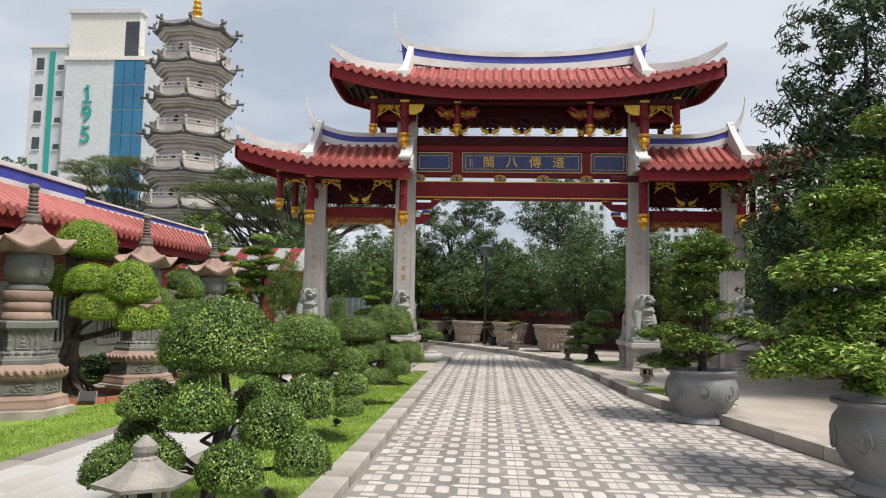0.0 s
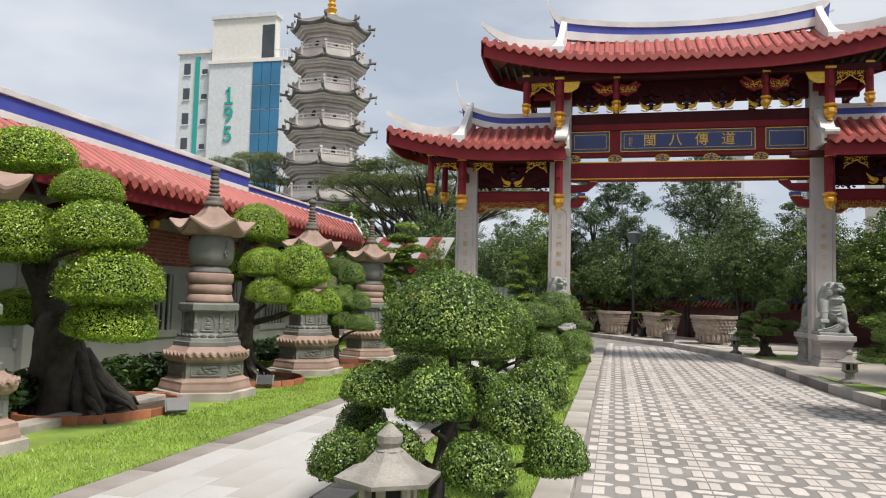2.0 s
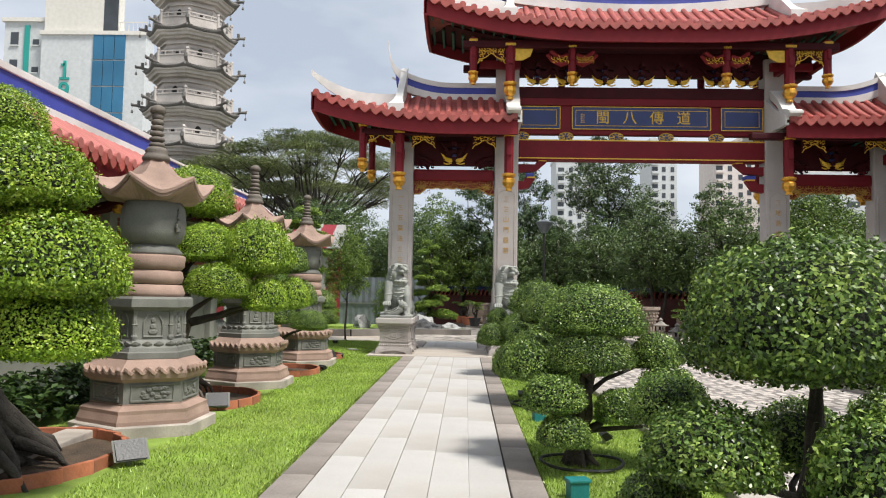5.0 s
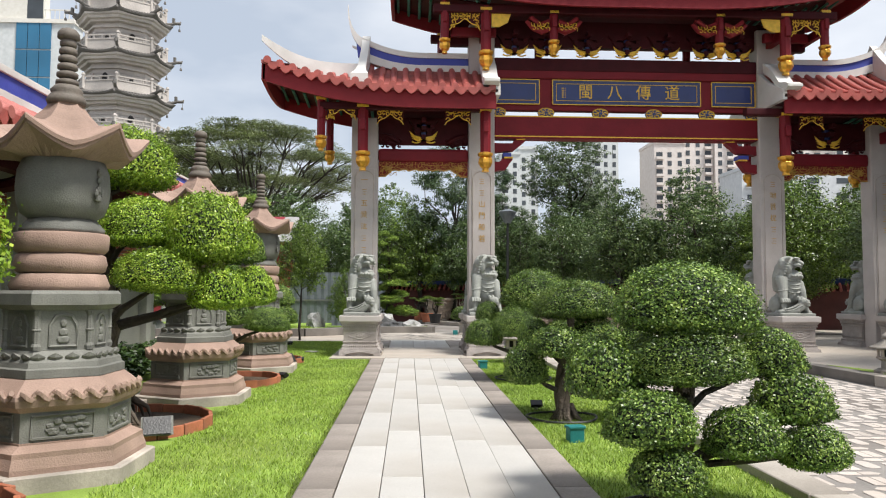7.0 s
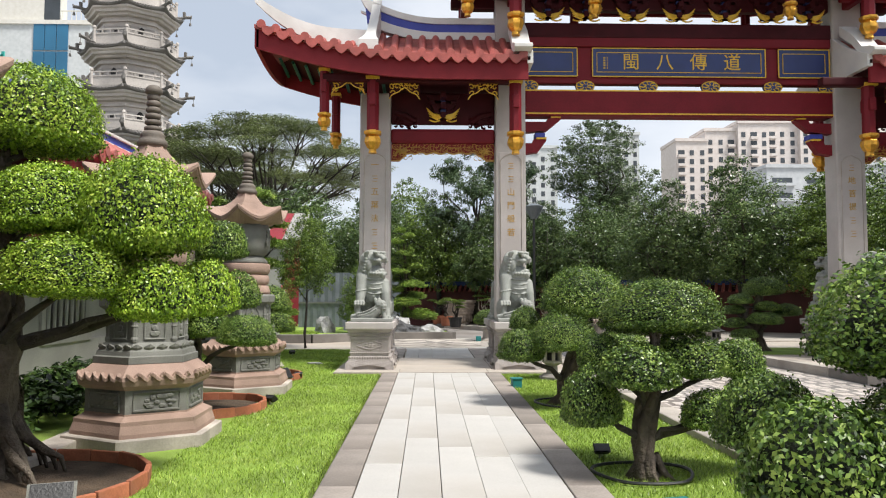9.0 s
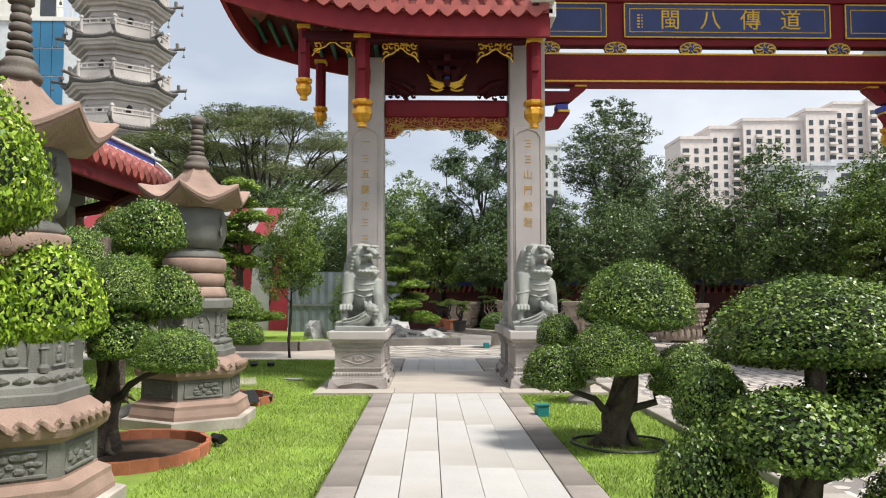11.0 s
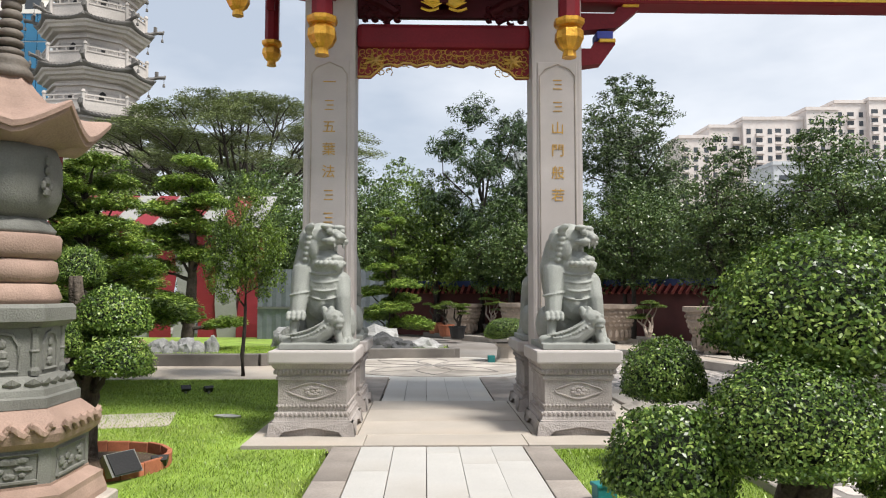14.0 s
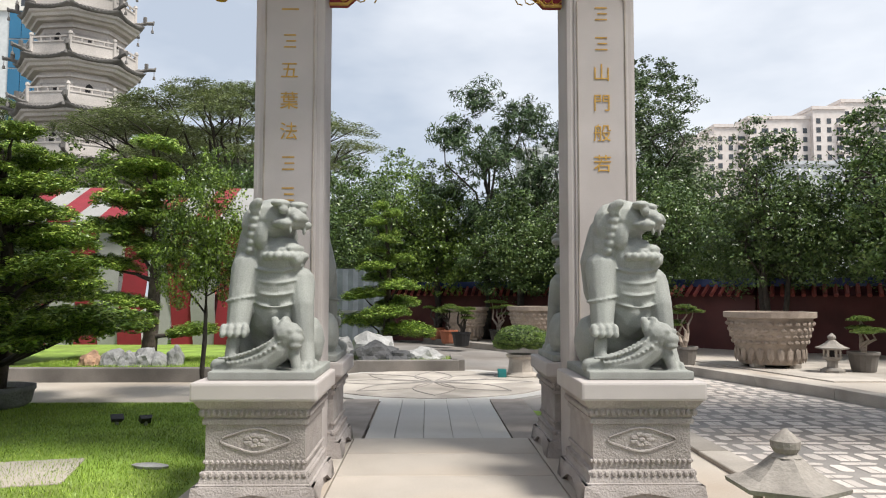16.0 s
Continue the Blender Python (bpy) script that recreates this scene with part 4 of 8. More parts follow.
def bracket(x, y, z, w, parent=None, gold=True):
    """A stepped bracket: crossed arms, bearing blocks and a gilded wing to each side."""
    bm = bmesh.new()
    for k, (half, zz) in enumerate(((w * 0.35, 0.0), (w * 0.55, 0.17), (w * 0.75, 0.34))):
        sweep(bm, [[(x - half, yy, z + zz + 0.10), (x + half, yy, z + zz + 0.10), (x + half * 0.8, yy, z + zz), (x - half * 0.8, yy, z + zz)] for yy in (y - 0.06, y + 0.06)])
        box(bm, x - 0.05, x + 0.05, y - 0.14 - 0.10 * k, y + 0.14 + 0.10 * k, z + zz, z + zz + 0.10, 0.01)
    p = part("bracket", bm, M["maroon"], parent or gate, "stepped maroon bracket with blue and gold blocks")
    for half, zz in ((w * 0.35, 0.10), (w * 0.55, 0.27)):
        for s in (-1, 0, 1):
            bm = bmesh.new()
            box(bm, x + s * half * 0.85 - 0.05, x + s * half * 0.85 + 0.05, y - 0.075, y + 0.075, z + zz, z + zz + 0.065, 0.008)
            part("bearing_block", bm, M["navy"] if s == 0 else M["maroon"], p)
    if gold:
        bm = bmesh.new()
        for s in (-1, 1):
            for k in range(4):
                tube(bm, [(x + s * 0.04, y - 0.09, z + 0.02), (x + s * (0.12 + 0.03 * k), y - 0.10, z - 0.03 + 0.03 * k), (x + s * (0.26 + 0.02 * k), y - 0.09, z + 0.02 + 0.055 * k)], [0.03, 0.03, 0.006], 5)
            tube(bm, [(x + s * (0.06 + 0.2 * k / 6), y - 0.085, z - 0.05 - 0.03 * math.sin(math.pi * k / 6)) for k in range(7)], 0.016, 5)
        part("carving", bm, M["gold_paint"], p, "gilded carved wings")


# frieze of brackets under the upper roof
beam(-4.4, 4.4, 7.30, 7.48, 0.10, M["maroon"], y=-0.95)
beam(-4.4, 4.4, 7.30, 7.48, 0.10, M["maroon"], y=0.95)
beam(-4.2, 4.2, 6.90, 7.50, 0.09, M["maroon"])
for x in (-2.55, -1.81, -0.9, 0.0, 0.9, 1.81, 2.55):
    bracket(x, -0.12, 6.72, 0.55)
for x in (-1.81, 1.81):
    for s in (-1, 1):
        bm = bmesh.new()
        tube(bm, [(x + s * 0.09, -0.95, 7.0), (x + s * 0.25, -0.95, 6.93), (x + s * 0.45, -0.95, 7.02), (x + s * 0.58, -0.95, 7.16), (x + s * 0.52, -0.95, 7.24), (x + s * 0.44, -0.95, 7.2)], [0.09, 0.1, 0.09, 0.07, 0.05, 0.03], 7, 0.6)
        tube(bm, [(x + s * 0.1, -1.0, 7.15), (x + s * 0.3, -1.0, 7.08), (x + s * 0.5, -1.0, 7.22)], 0.05, 6)
        part("scroll_bracket", bm, M["red_bright"], gate, "red cloud-scroll bracket edged in gold")
        bm = bmesh.new()
        scrolls(bm, x + s * 0.3 - 0.2, x + s * 0.3 + 0.2, 6.93, 7.1, -1.055, 0.008, 9)
        part("carving", bm, M["gold_paint"], gate)
for s in (-1, 1):
    carved_arch(s * 3.72, 6.92, 0.66, 0.40, -0.97)
    bm = bmesh.new()
    sweep(bm, [[(s * 3.15, yy, 7.34), (s * 2.72, yy, 7.34), (s * 2.80, yy, 7.12), (s * 2.98, yy, 7.02), (s * 3.15, yy, 7.02)] for yy in (-0.98, -0.94)])
    part("spandrel", bm, M["gold_paint"], gate, "gilded spandrel board")
    beam(s * 4.0, s * 3.0, 6.95, 7.15, 0.07, M["red"], y=-0.5)
    for yy in (-0.95, 0.95):
        for bx, bw, b0, b1 in ((3.27, 0.07, 6.9, 7.12), (4.15, 0.06, 7.0, 7.2), (5.87, 0.07, 4.75, 5.0)):
            bm = bmesh.new()
            box(bm, s * bx - bw, s * bx + bw, min(0, yy), max(0, yy), b0, b1, 0.02)
            part("tie_beam", bm, M["red"], gate)
    # side bay
    c = s * 4.578
    beam(c - 1.0, c + 1.0, 4.24, 4.53, 0.15, M["red"], 0.06)
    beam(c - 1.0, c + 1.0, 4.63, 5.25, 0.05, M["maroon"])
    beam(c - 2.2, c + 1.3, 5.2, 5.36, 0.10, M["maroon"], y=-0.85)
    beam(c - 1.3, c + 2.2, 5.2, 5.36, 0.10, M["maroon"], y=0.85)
    bracket(c, -0.16, 4.72, 0.42)
    for q in (-0.72, 0.72):
        bm = bmesh.new()
        tube(bm, [(c + q * 1.3, -0.02, 4.86), (c + q, -0.02, 4.80), (c + q * 0.75, -0.02, 4.68), (c + q * 0.9, -0.02, 4.6), (c + q * 1.1, -0.02, 4.66)], [0.07, 0.1, 0.09, 0.06, 0.03], 7, 0.7)
        part("scroll_bracket", bm, M["maroon"], gate)
        carved_arch(c + q, 4.90, 0.56, 0.34, -0.86)
        bm = bmesh.new()
        scrolls(bm, c + q - 0.26, c + q + 0.26, 4.54, 4.80, -0.05, 0.022, 30, 0.12)
        part("lattice", bm, M["maroon"], gate)
    carved_arch(s * 6.32, 4.98, 0.62, 0.36, -0.87)
    bm = bmesh.new()
    n = 26
    prof = [0.0 if (i < 3 or i > n - 3) else 0.05 + 0.10 * min(1, (min(i, n - i) - 2) / 3) + 0.02 * math.sin(i * 1.9) for i in range(n + 1)]
    sweep(bm, [[(c - 0.99 + 1.98 * i / n, -0.09, 4.245), (c - 0.99 + 1.98 * i / n, -0.03, 4.245), (c - 0.99 + 1.98 * i / n, -0.03, 3.905 + prof[i]), (c - 0.99 + 1.98 * i / n, -0.09, 3.905 + prof[i])] for i in range(n + 1)])
    cp = part("carved_panel", bm, M["red_bright"], gate, "red pierced panel with gilded dragon scrolls")
    bm = bmesh.new()
    scrolls(bm, c - 0.96, c + 0.96, 4.05, 4.23, -0.096, 0.0055, 21, 0.066)
    scrolls(bm, c - 0.97, c - 0.6, 3.94, 4.08, -0.096, 0.006, 22, 0.075)
    scrolls(bm, c + 0.6, c + 0.97, 3.94, 4.08, -0.096, 0.006, 23, 0.075)
    tube(bm, [(c - 0.99 + 1.98 * i / n, -0.097, 3.915 + prof[i]) for i in range(n + 1)], 0.014, 5)
    for q in (-1, 1):
        for a in range(7):
            tube(bm, [(c + q * 0.8, -0.10, 4.1), (c + q * 0.8 + 0.14 * math.cos(a * 0.9), -0.105, 4.1 + 0.09 * math.sin(a * 0.9))], [0.03, 0.005], 5)
    part("carving", bm, M["gold_dull"], cp)
    # corbels under the main lower beam beside the inner pillars
    for k, (z, ln) in enumerate(((4.22, 0.42), (4.64, 0.70))):
        bm = bmesh.new()
        xi = s * 3.0
        sweep(bm, [[(xi, yy, z - 0.16), (xi - s * ln * 0.62, yy, z - 0.12), (xi - s * ln, yy, z + 0.10), (xi - s * ln, yy, z + 0.13), (xi - s * (ln - 0.24), yy, z + 0.13), (xi - s * (ln - 0.28), yy, z + 0.05), (xi, yy, z + 0.05)] for yy in (-0.09, 0.09)])
        cb = part("corbel", bm, M["red"], gate, "red corbel with a blue and gold block")
        bm = bmesh.new()
        box(bm, xi - s * ln - 0.03, xi - s * (ln - 0.22), -0.12, 0.12, z + 0.16, z + 0.25, 0.01)
        part("bearing_block", bm, M["blue"], cb)
        bm = bmesh.new()
        box(bm, xi - s * ln - 0.0, xi - s * (ln - 0.19), -0.115, 0.115, z + 0.125, z + 0.165, 0.006)
        part("collar", bm, M["gold_paint"], cb)


# ---- lions on pedestals ----
def pedestal(x, y, turn=0.0):
    """A carved stone pedestal with cap, waist bands and bracket feet."""
    t = thing("stone_pedestal", "carved pale granite pedestal under a stone lion", "pedestal", x, y, 0.06, turn, "lion pedestals")
    W, D = 0.42, 0.48

    def ring(bm, hw, z0, z1, hw1=None):
        hw1 = hw1 or hw
        sweep(bm, [[(-a, -a - D + W, z), (a, -a - D + W, z), (a, a + D - W, z), (-a, a + D - W, z)] for a, z in ((hw, z0), (hw1, z1))])
    bm = bmesh.new()
    secs = []
    for a, z in ((0.38, 0.085), (0.38, 0.15), (0.365, 0.155), (0.345, 0.235), (0.33, 0.24), (0.33, 0.56), (0.348, 0.565), (0.348, 0.60), (0.338, 0.605), (0.362, 0.68), (0.37, 0.685), (0.40, 0.735)):
        secs.append([(-a, -a - D + W, z), (a, -a - D + W, z), (a, a + D - W, z), (-a, a + D - W, z)])
    sweep(bm, secs)
    part("body", bm, M["granite_grey"], t)
    bm = bmesh.new()
    box(bm, -0.385, 0.385, -0.435, 0.435, -0.01, 0.10)
    part("core", bm, M["granite_grey"], t)
    bm = bmesh.new()
    box(bm, -0.42, 0.42, -0.48, 0.48, 0.733, 0.865, 0.018)
    part("cap", bm, M["granite_pink"], t)
    for sx, sy in ((-1, -1), (1, -1), (-1, 1), (1, 1)):
        bm = bmesh.new()
        sweep(bm, [[(sx * 0.42, sy * 0.48, 0.0), (sx * 0.30, sy * 0.48, 0.0), (sx * 0.26, sy * 0.48, 0.05), (sx * 0.10, sy * 0.465, 0.075), (0, sy * 0.46, 0.09), (0, sy * 0.44, 0.14), (sx * 0.40, sy * 0.46, 0.14)],
                   [(sx * 0.42, sy * 0.30, 0.0), (sx * 0.30, sy * 0.36, 0.0), (sx * 0.26, sy * 0.36, 0.05), (sx * 0.10, sy * 0.36, 0.075), (0, sy * 0.36, 0.09), (0, sy * 0.36, 0.14), (sx * 0.40, sy * 0.30, 0.14)]])
        sweep(bm, [[(sx * 0.42, sy * 0.48, 0.0), (sx * 0.42, sy * 0.30, 0.0), (sx * 0.41, sy * 0.12, 0.08), (sx * 0.40, 0, 0.09), (sx * 0.38, 0, 0.14), (sx * 0.40, sy * 0.46, 0.14)],
                   [(sx * 0.34, sy * 0.44, 0.0), (sx * 0.34, sy * 0.30, 0.0), (sx * 0.34, sy * 0.12, 0.08), (sx * 0.33, 0, 0.09), (sx * 0.33, 0, 0.14), (sx * 0.34, sy * 0.44, 0.14)]])
        part("bracket_foot", bm, M["granite_grey"], t)
    for z, hw, w, h in ((0.215, 0.352, 0.042, 0.05), (0.30, 0.337, 0.034, 0.035), (0.645, 0.362, 0.036, 0.055)):
        bm = bmesh.new()
        for face in range(4):
            half = hw if face % 2 == 0 else hw + 0.06
            n = int(2 * half / w)
            for i in range(n):
                u = -half + (i + 0.5) * 2 * half / n
                a = (u, -(hw + 0.06)) if face == 0 else ((hw, u) if face == 1 else ((u, hw + 0.06) if face == 2 else (-hw, u)))
                bmesh.ops.create_icosphere(bm, subdivisions=1, radius=1, matrix=Matrix.LocRotScale((a[0], a[1], z), None, (w * 0.42, w * 0.42, h * 0.5)))
        part("bead_band", bm, M["granite_grey"], t, "carved band of beads")
    for sy in (-1, 1):
        bm = bmesh.new()
        out = [(0.21 * math.cos(a) * (1 + 0.10 * math.cos(4 * a)), sy * 0.392, 0.45 + 0.075 * math.sin(a) * (1 + 0.10 * math.cos(4 * a))) for a in [2 * math.pi * k / 28 for k in range(29)]]
        tube(bm, out, 0.009, 5)
        for k in range(7):
            a = 2 * math.pi * k / 7
            bmesh.ops.create_icosphere(bm, subdivisions=1, radius=1, matrix=Matrix.LocRotScale((0.055 * math.cos(a), sy * 0.392, 0.45 + 0.035 * math.sin(a)), None, (0.035, 0.012, 0.02)))
        bmesh.ops.create_icosphere(bm, subdivisions=1, radius=1, matrix=Matrix.LocRotScale((0, sy * 0.392, 0.45), None, (0.025, 0.016, 0.02)))
        part("medallion", bm, M["granite_grey"], t, "carved flower medallion")
    for o in t.children_recursive:
        for v in o.data.vertices:
            v.co.z *= 0.94
    return t


def lion_mesh(mirror):
    """A seated guardian lion: one closed mesh grown from rounded masses and fused."""
    bm = bmesh.new()
    s = -1 if mirror else 1

    def e(x, y, z, a, b, c, rx=0, ry=0, rz=0):
        bmesh.ops.create_icosphere(bm, subdivisions=2, radius=1, matrix=Matrix.LocRotScale((x, y, z), Euler((radians(rx), radians(ry), radians(rz))), (a, b, c)))

    def limb(pts, r):
        for (p, q, ra, rb) in [(pts[i], pts[i + 1], r[i], r[i + 1]) for i in range(len(pts) - 1)]:
            for k in range(11):
                u = k / 10
                c = Vector(p).lerp(Vector(q), u)
                rr = ra + (rb - ra) * u
                e(c.x, c.y, c.z, rr, rr, rr)
    # haunches, belly, chest
    e(0.0, 0.18, 0.28, 0.26, 0.24, 0.26)
    e(-0.01, 0.06, 0.42, 0.20, 0.19, 0.26)
    e(0.02, -0.01, 0.66, 0.215, 0.18, 0.23, -10)
    e(0.05, -0.05, 0.80, 0.19, 0.16, 0.18)
    e(0.03, -0.055, 0.60, 0.205, 0.15, 0.27)
    e(0.02, -0.03, 0.42, 0.19, 0.15, 0.2)
    for sx in (-1, 1):
        e(sx * 0.24, 0.14, 0.20, 0.11, 0.20, 0.20)
        e(sx * 0.27, -0.08, 0.05, 0.07, 0.13, 0.05)
    for k in range(4):
        for j in range(31):
            a = radians(-62 + 4.13 * j)
            e(0.04 + (0.20 - 0.012 * k) * math.sin(a), -0.03 - 0.165 * math.cos(a) - 0.004 * k, 0.80 - 0.085 * k - 0.085 * math.cos(a), 0.02, 0.012, 0.0085)
    # smooth mane falling behind the head to the shoulder
    limb([(-0.03, 0.02, 1.12), (-0.10, 0.06, 0.98), (-0.15, 0.08, 0.80), (-0.15, 0.14, 0.58)], [0.14, 0.17, 0.165, 0.13])
    # fore legs
    limb([(-0.17, -0.04, 0.74), (-0.20, -0.12, 0.56), (-0.215, -0.18, 0.34)], [0.135, 0.10, 0.082])
    for k in range(4):
        e(-0.295 + 0.05 * k, -0.25, 0.30, 0.029, 0.055, 0.05)
        e(-0.295 + 0.05 * k, -0.295, 0.275, 0.022, 0.02, 0.03)
    limb([(0.19, -0.04, 0.64), (0.225, -0.11, 0.48), (0.25, -0.14, 0.20), (0.27, -0.20, 0.06)], [0.115, 0.085, 0.07, 0.065])
    for k in range(3):
        e(0.225 + 0.045 * k, -0.26, 0.045, 0.026, 0.05, 0.042)
    for j in range(20):
        a = 2 * math.pi * j / 20
        e(-0.205 + 0.10 * math.cos(a), -0.13 + 0.09 * math.sin(a), 0.52 + 0.02 * math.cos(a), 0.018, 0.018, 0.009)
    # cub below the paws
    limb([(-0.33, -0.25, 0.055), (-0.18, -0.29, 0.06), (0.0, -0.29, 0.09), (0.10, -0.28, 0.17)], [0.055, 0.065, 0.085, 0.095])
    limb([(-0.25, -0.24, 0.07), (-0.235, -0.22, 0.22)], [0.045, 0.05])
    e(0.16, -0.29, 0.27, 0.105, 0.10, 0.095)
    e(0.22, -0.345, 0.245, 0.06, 0.05, 0.045)
    e(0.22, -0.35, 0.20, 0.05, 0.045, 0.025)
    e(0.185, -0.37, 0.30, 0.02, 0.02, 0.02)
    e(0.245, -0.345, 0.30, 0.02, 0.02, 0.02)
    limb([(0.08, -0.27, 0.30), (0.06, -0.26, 0.37)], [0.035, 0.03])
    limb([(0.20, -0.31, 0.16), (0.235, -0.34, 0.03)], [0.042, 0.036])
    for j in range(16):
        e(-0.30 + 0.026 * j, -0.33 - 0.02 * math.sin(j * 0.2), 0.115 + 0.0012 * j * j * 0.55, 0.014, 0.012, 0.013)
    # scales along the cub
    for j in range(4):
        for k in range(11):
            u = k / 10
            a = radians(20 + 38 * j)
            c = Vector((-0.24 + 0.32 * u, -0.28, 0.06 + 0.10 * u * u))
            rr = 0.065 + 0.035 * u
            e(c.x + 0.014 * (j % 2), c.y - rr * math.cos(a), c.z + rr * math.sin(a), 0.016, 0.013, 0.013)
    for j in range(7):
        a = radians(-30 + 40 * j)
        e(0.13 + 0.02 * math.cos(a), -0.27 + 0.10 * math.sin(a) * 0.4, 0.27 + 0.10 * math.sin(a), 0.03, 0.09, 0.03)
    # head, turned to the side with an open mouth
    hx, hy, hz, tr = 0.05, -0.06, 1.05, radians(54)

    def h(x, y, z, a, b, c, rx=0):
        x, y, z, a, b, c = (1.22 * q for q in (x, y, z, a, b, c))
        cx, cy = x * math.cos(tr) - y * math.sin(tr), x * math.sin(tr) + y * math.cos(tr)
        e(hx + cx, hy + cy, hz + z, a, b, c, rx, 0, math.degrees(tr))
    # skull, mane behind it, back of the mouth
    h(0, 0.06, 0.035, 0.145, 0.145, 0.135)
    h(0, 0.13, 0.0, 0.165, 0.12, 0.16)
    h(0, 0.14, -0.13, 0.165, 0.12, 0.14)
    h(0, 0.075, -0.07, 0.12, 0.075, 0.09)
    # nose, upper lip, lower jaw and tongue
    h(0, -0.09, 0.055, 0.05, 0.08, 0.05)
    h(0, -0.155, 0.04, 0.058, 0.036, 0.036)
    h(0, -0.075, 0.005, 0.118, 0.095, 0.036)
    h(0, -0.05, -0.152, 0.105, 0.10, 0.030)
    h(0, -0.125, -0.142, 0.072, 0.034, 0.028)
    h(0, -0.08, -0.118, 0.05, 0.06, 0.012)
    for sx in (-1, 1):
        h(sx * 0.072, -0.075, 0.122, 0.068, 0.05, 0.026)
        h(sx * 0.075, -0.10, 0.085, 0.034, 0.028, 0.030)
        h(sx * 0.036, -0.172, 0.03, 0.022, 0.018, 0.020)
        h(sx * 0.085, -0.115, 0.0, 0.038, 0.05, 0.03)
        h(sx * 0.055, -0.14, -0.038, 0.012, 0.012, 0.024)
        h(sx * 0.115, 0.04, -0.06, 0.042, 0.055, 0.09)
        h(sx * 0.15, 0.05, 0.115, 0.028, 0.06, 0.034, -30)
        for q in range(6):
            h(sx * 0.150, 0.06 + 0.008 * q, 0.075 - 0.045 * q, 0.022, 0.030, 0.024)
    for j in range(11):
        a = radians(-95 + 19 * j)
        h(0.128 * math.sin(a), -0.03 - 0.118 * math.cos(a), -0.185, 0.028, 0.028, 0.026)
    h(0.0, -0.13, -0.205, 0.045, 0.05, 0.045)
    limb([(0.0, 0.36, 0.12), (0.05, 0.40, 0.4), (-0.02, 0.36, 0.62)], [0.08, 0.09, 0.04])
    box(bm, -0.36, 0.36, -0.40, 0.42, -0.03, 0.03)
    if mirror:
        bmesh.ops.scale(bm, vec=(-1, 1, 1), verts=bm.verts)
        bmesh.ops.reverse_faces(bm, faces=bm.faces)
    bmesh.ops.recalc_face_normals(bm, faces=bm.faces)
    me = bpy.data.meshes.new("lion_statue")
    bm.to_mesh(me)
    bm.free()
    tmp = bpy.data.objects.new("lion_tmp", me)
    scene.collection.objects.link(tmp)
    r = tmp.modifiers.new("fuse", "REMESH")
    r.mode, r.voxel_size, r.use_smooth_shade = "VOXEL", 0.0085, True
    sm = tmp.modifiers.new("soften", "SMOOTH")
    sm.factor, sm.iterations = 0.5, 2
    thin = tmp.modifiers.new("thin", "DECIMATE")
    thin.ratio = 0.32
    bpy.context.view_layer.update()
    out = bpy.data.meshes.new_from_object(tmp.evaluated_get(bpy.context.evaluated_depsgraph_get()))
    bpy.data.objects.remove(tmp)
    out.materials.clear()
    out.materials.append(M["lion"])
    return out


LION = lion_mesh(False)
for i, x in enumerate(PIL):
    for front in (True, False):
        px, py = GX + x, GY - 0.84 if front else GY + 0.62
        pd = pedestal(px, py, 0 if front else 180)
        lion = tagged(new("lion_statue", LION), "grey stone guardian lion seated on a pedestal" if front else "grey stone guardian lion behind a pillar", "statue", "guardian lions")
        lion.matrix_basis = pose(px + (0.02 if front else 0), py + (0.05 if front else -0.02), 0.903, 0, 0, 0 if front else 180)


